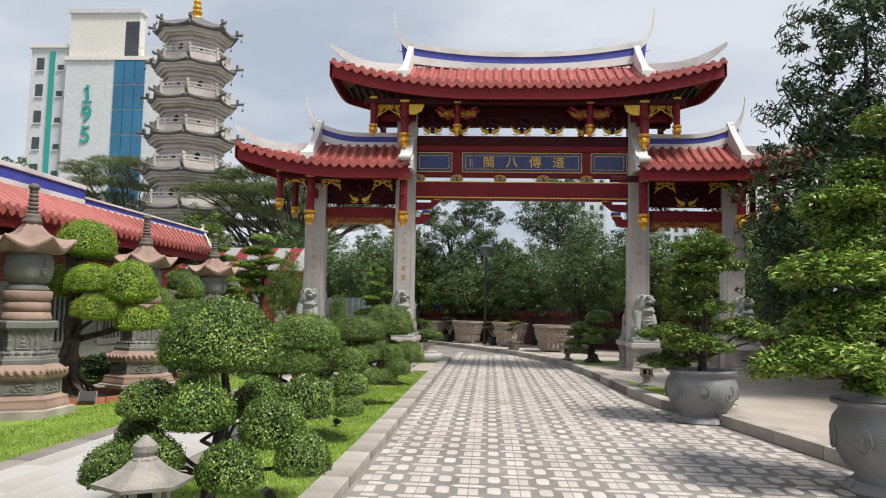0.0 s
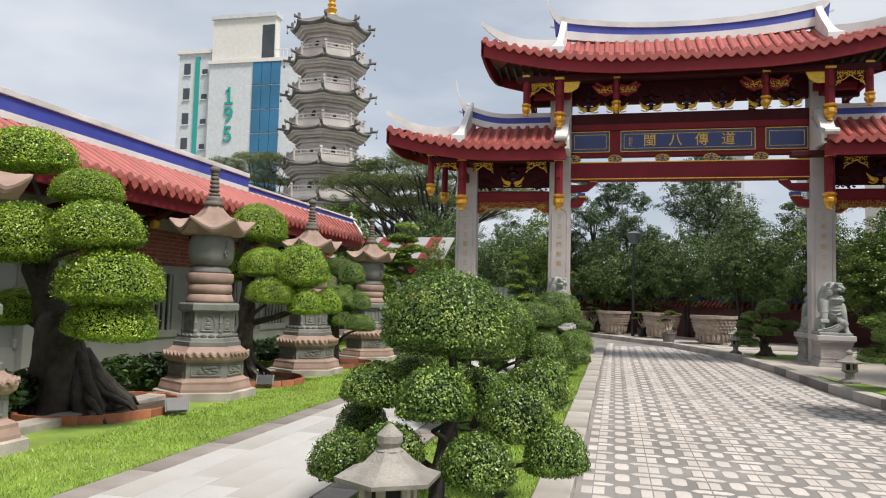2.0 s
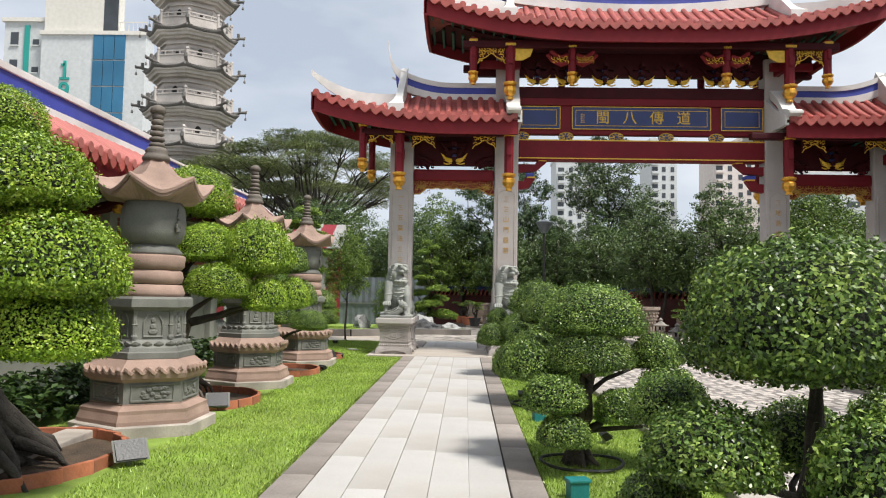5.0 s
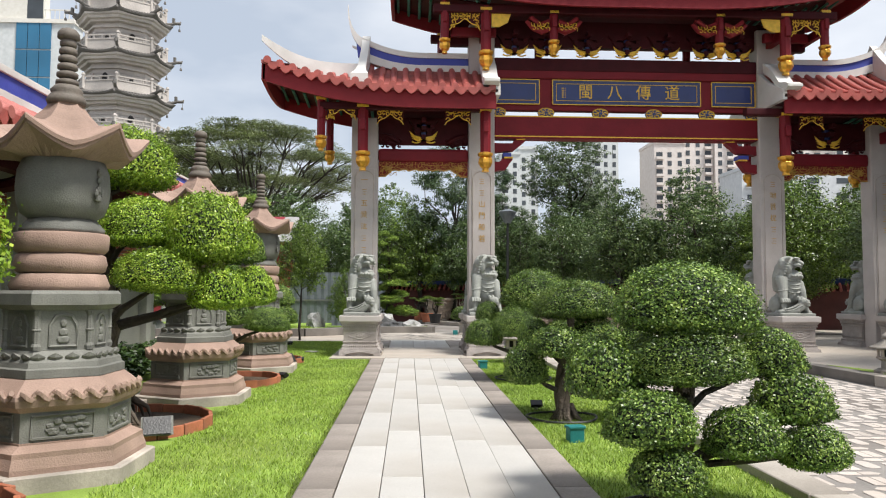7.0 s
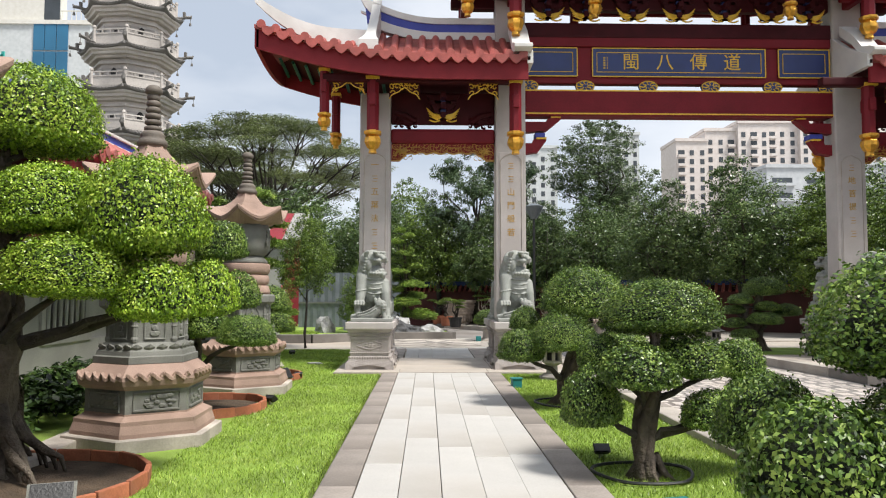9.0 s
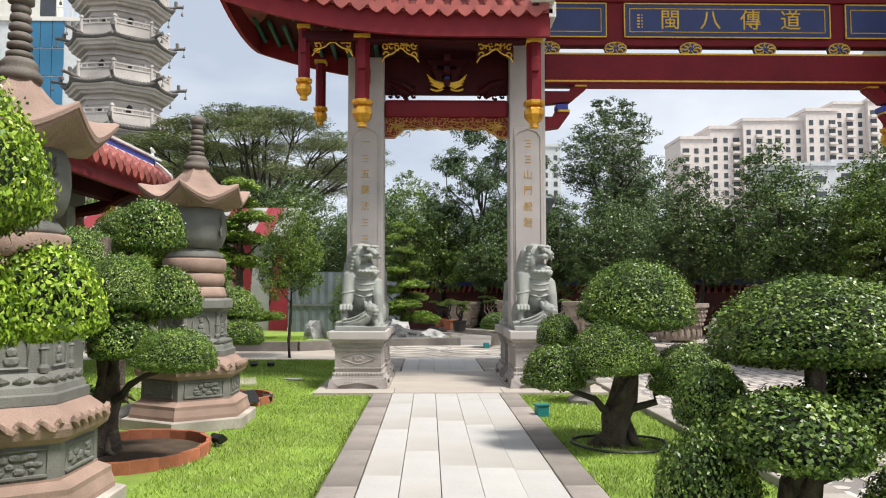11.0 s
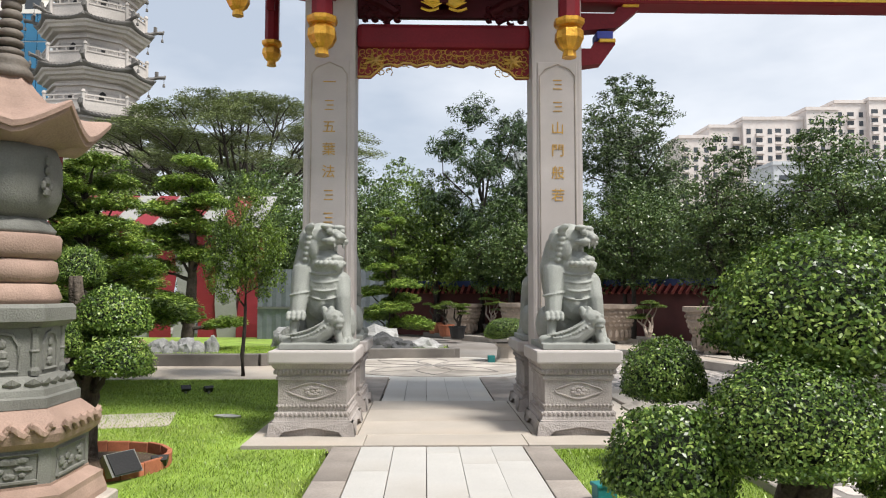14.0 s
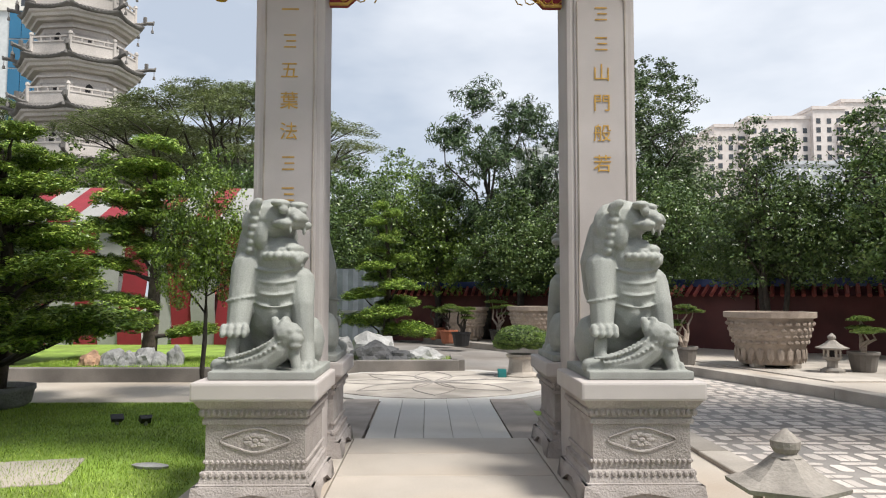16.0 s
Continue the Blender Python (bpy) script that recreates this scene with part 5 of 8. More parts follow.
# ---- stone stupas along the lawn ----
def stupa_build():
    t = thing("stone_stupa", "grey and pink carved stone stupa with a ringed spire", "stupa", group="stupas along the lawn")
    P6 = math.pi / 2

    def hexa(name, prof, m, n=6, label="", **kw):
        bm = bmesh.new()
        lathe(bm, prof, n, phase=kw.pop("phase", P6 if n == 6 else 0), **kw)
        return part(name, bm, m, t, label, smooth=(n > 12))
    hexa("plinth", [(0.70, -0.06), (0.70, 0.085), (0.685, 0.095)], M["stupa_plinth"], label="pale stone plinth")
    hexa("base", [(0.63, 0.095), (0.63, 0.13), (0.605, 0.20), (0.605, 0.235), (0.52, 0.275), (0.52, 0.29)], M["stupa_pink"], label="pink stone base moulding")
    body = hexa("carved_drum", [(0.515, 0.29), (0.515, 0.50)], M["stupa_grey"], label="grey drum with carved panels")
    for k in range(6):
        a = P6 + math.pi / 6 + k * math.pi / 3
        d, e = Vector((math.cos(a), math.sin(a), 0)), Vector((-math.sin(a), math.cos(a), 0))
        bm = bmesh.new()
        c = d * 0.449
        loop = [(-0.19, 0.315), (0.19, 0.315), (0.19, 0.475), (-0.19, 0.475), (-0.19, 0.315)]
        tube(bm, [c + e * u + Vector((0, 0, w)) for u, w in loop], 0.012, 5)
        rng = random.Random(k)
        for j in range(15):
            u, w = rng.uniform(-0.15, 0.15), rng.uniform(0.345, 0.445)
            bmesh.ops.create_icosphere(bm, subdivisions=1, radius=1, matrix=Matrix.LocRotScale(c + e * u + Vector((0, 0, w)), Euler((0, 0, a)), (0.012, rng.uniform(0.018, 0.045), rng.uniform(0.014, 0.028))))
        part("carving", bm, M["stupa_grey"], body)
    hexa("cornice", [(0.52, 0.50), (0.575, 0.535), (0.59, 0.575), (0.585, 0.60), (0.47, 0.68), (0.45, 0.69)], M["stupa_pink"], label="pink cornice with cloud scrolls")
    for k in range(6):
        a = P6 + math.pi / 6 + k * math.pi / 3
        d, e = Vector((math.cos(a), math.sin(a), 0)), Vector((-math.sin(a), math.cos(a), 0))
        bm = bmesh.new()
        for i in range(5):
            u0 = -0.26 + 0.104 * i
            tube(bm, [d * (0.512 + 0.012 * math.sin(q)) + e * (u0 + 0.104 * q / 6.28) + Vector((0, 0, 0.60 + 0.022 * math.cos(q))) for q in [0, 1.05, 2.1, 3.14, 4.2, 5.2, 6.28]], 0.02, 5)
        part("cloud_scroll", bm, M["stupa_pink"], t)
    hexa("step", [(0.46, 0.69), (0.46, 0.745), (0.44, 0.755)], M["stupa_grey"])
    hexa("lotus_base", [(0.44, 0.755), (0.43, 0.79), (0.36, 0.86), (0.345, 0.865)], M["stupa_grey"], lobes=0)
    for k in range(6):
        a = P6 + math.pi / 6 + k * math.pi / 3
        bm = bmesh.new()
        d, e = Vector((math.cos(a), math.sin(a), 0)), Vector((-math.sin(a), math.cos(a), 0))
        for i in range(4):
            u = -0.16 + 0.107 * i
            bmesh.ops.create_icosphere(bm, subdivisions=1, radius=1, matrix=Matrix.LocRotScale(d * 0.348 + e * u + Vector((0, 0, 0.815)), Euler((0, radians(38), a)), (0.02, 0.055, 0.05)))
        part("petal", bm, M["stupa_grey"], t)
    shaft = hexa("shaft", [(0.345, 0.865), (0.345, 1.11)], M["stupa_grey"], label="hexagonal shaft with niches")
    for k in range(6):
        a = P6 + k * math.pi / 3
        d = Vector((math.cos(a), math.sin(a), 0))
        bm = bmesh.new()
        lathe(bm, [(0.03, 0.865), (0.035, 0.89), (0.024, 0.91), (0.026, 0.98), (0.032, 0.99), (0.026, 1.0), (0.024, 1.08), (0.036, 1.11)], 8, cx=d.x * 0.335, cy=d.y * 0.335)
        part("colonnette", bm, M["stupa_grey"], shaft)
        a += math.pi / 6
        d, e = Vector((math.cos(a), math.sin(a), 0)), Vector((-math.sin(a), math.cos(a), 0))
        bm = bmesh.new()
        c = d * 0.302
        tube(bm, [c + e * u + Vector((0, 0, w)) for u, w in ((-0.085, 0.89), (-0.085, 1.02), (-0.05, 1.075), (0, 1.085), (0.05, 1.075), (0.085, 1.02), (0.085, 0.89), (-0.085, 0.89))], 0.011, 5)
        for w, q in ((0.93, 0.05), (0.975, 0.035), (1.03, 0.024)):
            bmesh.ops.create_icosphere(bm, subdivisions=1, radius=1, matrix=Matrix.LocRotScale(c + Vector((0, 0, w)), Euler((0, 0, a)), (0.014, q, 0.03)))
        part("niche", bm, M["stupa_grey"], shaft)
    hexa("slab", [(0.36, 1.11), (0.42, 1.135), (0.42, 1.185), (0.40, 1.20)], M["stupa_grey"])
    hexa("ring", [(0.315, 1.20), (0.33, 1.225), (0.30, 1.285), (0.29, 1.29)], M["stupa_pink"], 24, "pink lotus ring", lobes=16, depth=0.03)
    hexa("ring", [(0.27, 1.29), (0.31, 1.305), (0.325, 1.345), (0.31, 1.39), (0.28, 1.405)], M["stupa_pink"], 24, "pink melon ring", lobes=6, depth=-0.03)
    hexa("ring", [(0.29, 1.405), (0.315, 1.43), (0.32, 1.50), (0.305, 1.515)], M["stupa_pink"], 24, "pink lotus ring", lobes=16, depth=0.03)
    hexa("neck", [(0.275, 1.515), (0.285, 1.54), (0.23, 1.60), (0.22, 1.61)], M["stupa_grey"], 24, lobes=12, depth=0.04)
    hexa("drum", [(0.23, 1.605), (0.29, 1.65), (0.322, 1.74), (0.33, 1.84), (0.322, 1.97), (0.29, 2.05), (0.25, 2.08)], M["stupa_grey"], 36, "rounded grey drum with a carved figure panel", lobes=6, depth=-0.035, phase=math.pi / 2)
    bm = bmesh.new()
    for u, w, q in ((0, 1.76, 0.05), (0, 1.83, 0.04), (0, 1.90, 0.026), (-0.045, 1.80, 0.02), (0.045, 1.80, 0.02), (0, 1.96, 0.018)):
        bmesh.ops.create_icosphere(bm, subdivisions=1, radius=1, matrix=Matrix.LocRotScale((0.285 + 0.018, -0.11 + u, w), None, (0.018, q, 0.035)))
    part("panel_carving", bm, M["stupa_grey"], t)
    # flared roof with lifted corners
    bm = bmesh.new()
    secs, N = [], 60
    prof = [(0.30, 2.05, 0), (0.44, 2.075, 0.5), (0.545, 2.088, 0.9), (0.58, 2.095, 1), (0.58, 2.118, 1), (0.60, 2.12, 1), (0.605, 2.15, 1), (0.585, 2.158, 1), (0.46, 2.195, 0.62), (0.34, 2.25, 0.32), (0.24, 2.325, 0.14), (0.165, 2.41, 0.05), (0.135, 2.455, 0), (0.125, 2.48, 0)]
    for r, z, up in prof:
        loop = []
        for i in range(N):
            a = 2 * math.pi * i / N
            s = abs(((a - P6) / (math.pi / 3) + 0.5) % 1 - 0.5) * 2          # 0 at a corner, 1 at mid side
            hexr = math.cos(math.pi / 6) / math.cos((1 - s) * math.pi / 6)
            k = hexr * 0.96 * (1 + 0.03 * up * (1 - s) ** 2)
            loop.append((r * k * math.cos(a), r * k * math.sin(a), z + 0.125 * up * (1 - s) ** 1.8 - 0.02 * up * s))
        secs.append(loop)
    sweep(bm, secs)
    part("roof", bm, M["stupa_pink"], t, "flared pink stone roof with lifted corners")
    hexa("spire_foot", [(0.13, 2.47), (0.14, 2.50), (0.125, 2.53), (0.105, 2.56), (0.115, 2.58), (0.085, 2.62)], M["stupa_spire"], 18)
    for k in range(6):
        z = 2.62 + 0.062 * k
        hexa("spire_ring", [(0.05, z), (0.079 - 0.004 * k, z + 0.012), (0.079 - 0.004 * k, z + 0.04), (0.05, z + 0.056)], M["stupa_spire"], 16)
    hexa("finial", [(0.05, 2.985), (0.077, 3.0), (0.077, 3.04), (0.055, 3.07), (0.02, 3.085)], M["stupa_spire"], 16)
    return t


# true heights of the courses: base, drum, cornice, shaft, rings, upper drum, roof, spire
COURSES = ((-0.1, -0.1), (0.29, 0.28), (0.50, 0.48), (0.69, 0.70), (0.865, 0.88), (1.11, 1.16), (1.20, 1.30), (1.515, 1.72), (1.605, 1.82), (2.08, 2.28), (2.12, 2.33), (2.47, 2.69), (3.09, 3.285))


def raise_courses(ob):
    """Sets the heights of a stupa's courses."""
    for o in [ob] + list(ob.children_recursive):
        if o.data:
            for v in o.data.vertices:
                v.co.z = float(np.interp(v.co.z, [q[0] for q in COURSES], [q[1] for q in COURSES]))


STUPA_Y = (6.05, 10.2, 13.75, 17.08)
STUPA_X = (-6.72, -6.62, -6.62, -6.54)
st = stupa_build()
raise_courses(st)
st.matrix_basis = pose(STUPA_X[0], STUPA_Y[0], 0.06, 0, 0, 0)
for x, y, sc in zip(STUPA_X[1:], STUPA_Y[1:], (1.0, 1.0, 0.98)):
    copy_thing(st, pose(x, y, 0.06, 0, 0, 2.0 * (y % 3) - 2))


# ---- clipped trees ----
DOME = {("d", 0): dome_mesh("leaf_dome", 1, 0.053, L["topiary"]), ("d", 1): dome_mesh("leaf_dome", 2, 0.053, L["topiary"]),
        ("s", 0): dome_mesh("leaf_clump", 3, 0.088, L["topiary"]), ("s", 1): dome_mesh("leaf_clump", 4, 0.088, L["topiary"], rough=0.05), ("s", 2): dome_mesh("leaf_clump", 5, 0.098, L["topiary"], rough=0.06),
        ("ld", 0): dome_mesh("leaf_dome", 6, 0.058, L["topiary_light"]), ("ls", 0): dome_mesh("leaf_clump", 7, 0.088, L["topiary_light"]), ("ls", 1): dome_mesh("leaf_clump", 8, 0.098, L["topiary_light"], rough=0.05)}


def limb_to(bm, a, b, r0, r1, rng, n=5, wob=0.05):
    a, b = Vector(a), Vector(b)
    pts, rad = [], []
    for k in range(n + 1):
        u = k / n
        w = wob * math.sin(math.pi * u)
        pts.append(a.lerp(b, u) + Vector((rng.uniform(-w, w), rng.uniform(-w, w), 0.35 * w)))
        rad.append(r0 + (r1 - r0) * u)
    tube(bm, pts, rad, 7)


def topiary(x, y, clumps, label, trunk_r=0.09, light=False, ztrunk=None, lean=(0, 0), group="clipped bonsai trees", name="topiary_tree", zb=0.03, bark="bark", roots=()):
    """A cloud-pruned tree: gnarled trunk, a limb to each clump, clipped domes of leaves given as (x, y, z, half width, half height) in the place."""
    t = thing(name, label, "tree", x, y, zb, group=group)
    rng = random.Random(int(x * 100) + int(y * 10))
    local = [(cx - x, cy - y, cz - zb, a, b) for cx, cy, cz, a, b in clumps]
    ztop = ztrunk or max(c[2] - c[4] * 0.3 for c in local)
    bm = bmesh.new()
    pts, rad = [], []
    for k in range(9):
        u = k / 8
        pts.append((lean[0] * u + 0.05 * math.sin(5 * u + x), lean[1] * u + 0.05 * math.sin(4 * u + y) * (u > 0), -0.04 + (ztop + 0.04) * u))
        rad.append(trunk_r * (1.25 - 0.75 * u) * (1 + 0.12 * math.sin(9 * u + x)) + (0.07 * trunk_r / 0.09 if k == 0 else 0))
    tube(bm, pts, [q * 0.8 for q in rad], 10)
    for j in range(5):
        strand = []
        for k in range(9):
            u = k / 8
            a = j * 1.257 + 2.6 * u + 0.5 * math.sin(6 * u + j)
            strand.append((pts[k][0] + rad[k] * 0.62 * math.cos(a), pts[k][1] + rad[k] * 0.62 * math.sin(a), pts[k][2]))
        tube(bm, strand, [q * (0.5 + 0.12 * math.sin(3 * k + j)) for k, q in enumerate(rad)], 8)
    for k in range(6):
        a = k * 1.05 + 0.3
        tube(bm, [(trunk_r * 0.5 * math.cos(a), trunk_r * 0.5 * math.sin(a), 0.22 * trunk_r / 0.09 * 0.8), (trunk_r * 1.3 * math.cos(a), trunk_r * 1.3 * math.sin(a), 0.05), (trunk_r * 2.4 * math.cos(a + 0.2), trunk_r * 2.4 * math.sin(a + 0.2), -0.03)], [trunk_r * 0.4, trunk_r * 0.32, trunk_r * 0.12], 6)
    for dx, dy in roots:
        for q in (-0.13, -0.05, 0.02, 0.09, 0.15):
            wig = 0.05 * math.sin(40 * q + 9 * dx)
            tube(bm, [(0.12 * dx, 0.12 * dy, 0.70 - abs(q)), (0.34 * dx + 0.5 * q, 0.34 * dy - 0.5 * q, 0.42 - abs(q) + wig), (0.55 * dx + q + wig, 0.55 * dy - q, 0.26 - 0.5 * abs(q)), (0.78 * dx + 1.3 * q, 0.78 * dy - 1.3 * q + wig, 0.12), (dx * 0.95 + 1.6 * q, dy * 0.95 - 1.6 * q, -0.05)], [trunk_r * 0.42, trunk_r * 0.28, trunk_r * 0.20, trunk_r * 0.13, trunk_r * 0.05], 7)
    for v in bm.verts:
        q = noise.noise_vector(v.co * (0.9 / trunk_r) * 0.35 + Vector((x, y, 0)))
        v.co += Vector((q.x, q.y, 0.3 * q.z)) * trunk_r * 0.38
    part("trunk", bm, M[bark], t, "gnarled grey-brown trunk", smooth=True)
    big = max(c[3] for c in local)
    for i, (cx, cy, cz, a, b) in enumerate(local):
        u = min(0.9, max(0.25, (cz - 0.25) / max(ztop, 0.3)))
        k = min(8, int(u * 8))
        bm = bmesh.new()
        limb_to(bm, pts[k], (cx, cy, cz - b * 0.30), max(0.012, rad[k] * 0.36), 0.010, rng, 5, 0.07)
        for q in range(5):
            an = q * 1.26
            limb_to(bm, (cx, cy, cz - b * 0.36), (cx + 0.6 * a * math.cos(an), cy + 0.6 * a * math.sin(an), cz - b * 0.1), 0.010, 0.004, rng, 3, 0.03)
        part("branch", bm, M["bark_dark"], t)
        key = (("ld", 0) if light else ("d", i % 2)) if a > 0.34 else (("ls", i % 2) if light else ("s", i % 3))
        hz = b / 0.80
        a *= 0.88
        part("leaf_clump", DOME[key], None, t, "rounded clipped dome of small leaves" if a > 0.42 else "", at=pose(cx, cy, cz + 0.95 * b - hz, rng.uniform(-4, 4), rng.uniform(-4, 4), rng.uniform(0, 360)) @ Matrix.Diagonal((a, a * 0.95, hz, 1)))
    return t


topiary(-2.08, 5.66, [(-2.08, 5.64, 1.35, 0.50, 0.34), (-2.52, 5.45, 0.89, 0.27, 0.17), (-2.04, 5.18, 0.88, 0.27, 0.20), (-2.66, 5.6, 0.62, 0.20, 0.16), (-2.62, 5.15, 0.47, 0.24, 0.18), (-1.72, 4.95, 0.54, 0.24, 0.18), (-1.54, 5.3, 0.78, 0.27, 0.21), (-1.29, 5.2, 0.58, 0.22, 0.18), (-1.50, 6.05, 0.87, 0.26, 0.20), (-2.46, 6.2, 0.95, 0.21, 0.14), (-1.92, 6.1, 0.82, 0.25, 0.17), (-2.25, 4.95, 0.60, 0.22, 0.15)],
        "cloud-pruned bonsai tree with a big clipped dome above small ones", 0.052, bark="bark_dark")
topiary(-2.40, 9.1, [(-2.30, 9.2, 1.28, 0.50, 0.27), (-2.37, 9.0, 0.96, 0.42, 0.21), (-2.84, 9.05, 0.86, 0.27, 0.20), (-2.68, 8.75, 0.64, 0.28, 0.18), (-1.74, 9.25, 0.95, 0.25, 0.18), (-1.70, 9.05, 0.69, 0.28, 0.18), (-2.12, 8.8, 0.54, 0.26, 0.17), (-1.68, 8.85, 0.45, 0.22, 0.15), (-2.61, 8.65, 0.36, 0.24, 0.15), (-2.80, 9.5, 0.93, 0.2, 0.16)],
        "cloud-pruned bonsai tree with broad layered domes", 0.075)
topiary(-2.38, 12.3, [(-2.23, 12.5, 1.24, 0.50, 0.25), (-2.09, 12.35, 0.90, 0.33, 0.20), (-2.51, 12.15, 0.83, 0.33, 0.19), (-1.63, 12.5, 0.86, 0.22, 0.18), (-1.53, 12.4, 0.65, 0.25, 0.17), (-1.96, 12.2, 0.51, 0.25, 0.17), (-2.68, 12.6, 0.90, 0.20, 0.17), (-2.82, 12.3, 0.58, 0.25, 0.25), (-1.68, 12.3, 0.52, 0.18, 0.13)],
        "cloud-pruned bonsai tree with a stout pale trunk", 0.085)
topiary(-2.28, 15.9, [(-2.13, 15.8, 1.34, 0.58, 0.36), (-2.43, 15.5, 0.89, 0.43, 0.27), (-1.71, 15.6, 0.70, 0.39, 0.27), (-2.92, 15.6, 0.73, 0.30, 0.23), (-2.81, 16.0, 1.04, 0.22, 0.17), (-2.15, 16.15, 0.78, 0.32, 0.18)],
        "cloud-pruned bonsai tree with one very large dome on a leaning trunk", 0.115, lean=(0.10, -0.1))
topiary(-7.12, 8.15, [(-7.72, 7.9, 3.08, 0.60, 0.31), (-6.80, 7.8, 2.63, 0.42, 0.23), (-6.36, 7.45, 2.14, 0.55, 0.31), (-7.50, 7.65, 2.07, 0.57, 0.40), (-6.13, 7.42, 1.58, 0.57, 0.36), (-6.18, 7.52, 1.17, 0.52, 0.30), (-7.9, 8.1, 1.24, 0.38, 0.26)],
        "large cloud-pruned tree with a thick twisted trunk and bright domes", 0.25, light=True, lean=(-0.45, -0.25), ztrunk=2.2, bark="bark_dark", group="cloud trees between the stupas", zb=0.06, roots=((0.35, 0.75), (0.62, 0.45), (0.15, 1.05), (0.55, -0.15), (-0.3, 0.7)))
topiary(-7.15, 12.2, [(-6.98, 12.3, 2.67, 0.55, 0.38), (-6.72, 12.05, 2.00, 0.43, 0.29), (-6.06, 12.1, 1.92, 0.50, 0.43), (-6.45, 11.85, 1.52, 0.47, 0.25), (-5.92, 12.0, 1.36, 0.33, 0.26), (-5.66, 12.3, 1.38, 0.26, 0.24), (-7.5, 12.5, 1.95, 0.28, 0.34)],
        "cloud-pruned tree with bright yellow-green domes", 0.15, light=True, group="cloud trees between the stupas", zb=0.06, roots=((0.3, 0.4), (0.4, -0.2), (-0.2, 0.45)))
topiary(-6.75, 15.4, [(-6.45, 15.6, 1.96, 0.31, 0.28), (-6.23, 15.4, 1.37, 0.30, 0.25), (-5.98, 14.9, 0.94, 0.35, 0.20), (-6.58, 15.2, 1.44, 0.36, 0.27), (-6.86, 15.0, 1.25, 0.33, 0.25), (-7.02, 15.5, 1.72, 0.36, 0.25), (-6.52, 15.2, 1.02, 0.30, 0.20)],
        "cloud-pruned tree with dark green domes", 0.10, group="cloud trees between the stupas", zb=0.06)
topiary(-6.7, 18.5, [(-6.88, 18.8, 1.62, 0.24, 0.2), (-6.5, 18.6, 1.24, 0.33, 0.24), (-6.38, 18.4, 0.90, 0.31, 0.19), (-6.77, 18.4, 1.05, 0.2, 0.18)],
        "small cloud-pruned tree with four dark domes", 0.09, group="cloud trees between the stupas", zb=0.06)
topiary(-7.95, 18.6, [(-7.96, 18.8, 2.21, 0.48, 0.30), (-7.85, 18.5, 1.68, 0.38, 0.24), (-8.1, 18.5, 1.2, 0.35, 0.24)],
        "cloud-pruned tree with dark domes by the building", 0.09, group="cloud trees between the stupas", zb=0.06)
topiary(3.15, 22.75, [(3.32, 22.8, 1.50, 0.48, 0.24), (2.72, 22.6, 1.25, 0.30, 0.13), (3.25, 22.5, 1.10, 0.28, 0.12), (2.6, 22.7, 1.02, 0.28, 0.12), (3.1, 22.3, 0.84, 0.40, 0.15), (2.5, 22.4, 0.75, 0.26, 0.12), (2.6, 22.2, 0.53, 0.30, 0.12), (3.75, 22.7, 1.0, 0.34, 0.16)],
        "cloud-pruned bonsai on the pavement beside the gate", 0.13, zb=0.14)
topiary(3.75, 14.6, [(3.65, 14.5, 1.1, 0.40, 0.24), (3.35, 14.3, 0.72, 0.38, 0.14), (4.05, 14.8, 0.85, 0.3, 0.2)],
        "small dark bonsai on the grass patch of the pavement", 0.09, zb=0.15, bark="bark_dark")


# ---- potted trees ----
PADS_LIGHT = {k: pad_mesh("foliage_pad", 21 + k, 5200, 0.15, L["podo_light"], 0.34) for k in range(3)}
PADS = {0: pad_mesh("foliage_pad", 11, 3600, 0.17, L["podo"], 0.28), 1: pad_mesh("foliage_pad", 12, 3600, 0.17, L["podo"], 0.28), 2: pad_mesh("foliage_pad", 13, 4000, 0.155, L["podo"], 0.34)}


def padded_tree(x, y, zb, height, pads, label, trunk_r=0.07, name="podocarpus_tree", group="", category="tree", lean=(0.1, 0.05), leafy=None):
    t = thing(name, label, category, x, y, zb, group=group)
    rng = random.Random(int(x * 77) + int(y * 13))
    bm = bmesh.new()
    pts = [(lean[0] * math.sin(3 * k / 8), lean[1] * math.sin(4 * k / 8), -0.05 + height * 0.93 * k / 8) for k in range(9)]
    tube(bm, pts, [trunk_r * (1.2 - 1.0 * k / 8) for k in range(9)], 8)
    part("trunk", bm, M["bark"], t, smooth=True)
    for i, (px, py, pz, r, h) in enumerate(pads):
        k = min(8, max(1, int(8 * (pz - 0.15) / height)))
        bm = bmesh.new()
        limb_to(bm, pts[k], (px, py, pz - h * 0.4), trunk_r * 0.4, 0.01, rng, 4, 0.06)
        part("branch", bm, M["bark_dark"], t)
        part("foliage_pad", (leafy or PADS)[i % 3], None, t, at=pose(px, py, pz, rng.uniform(-8, 8), rng.uniform(-8, 8), rng.uniform(0, 360)) @ Matrix.Diagonal((r, r, max(h, 0.55 * r), 1)))
    return t


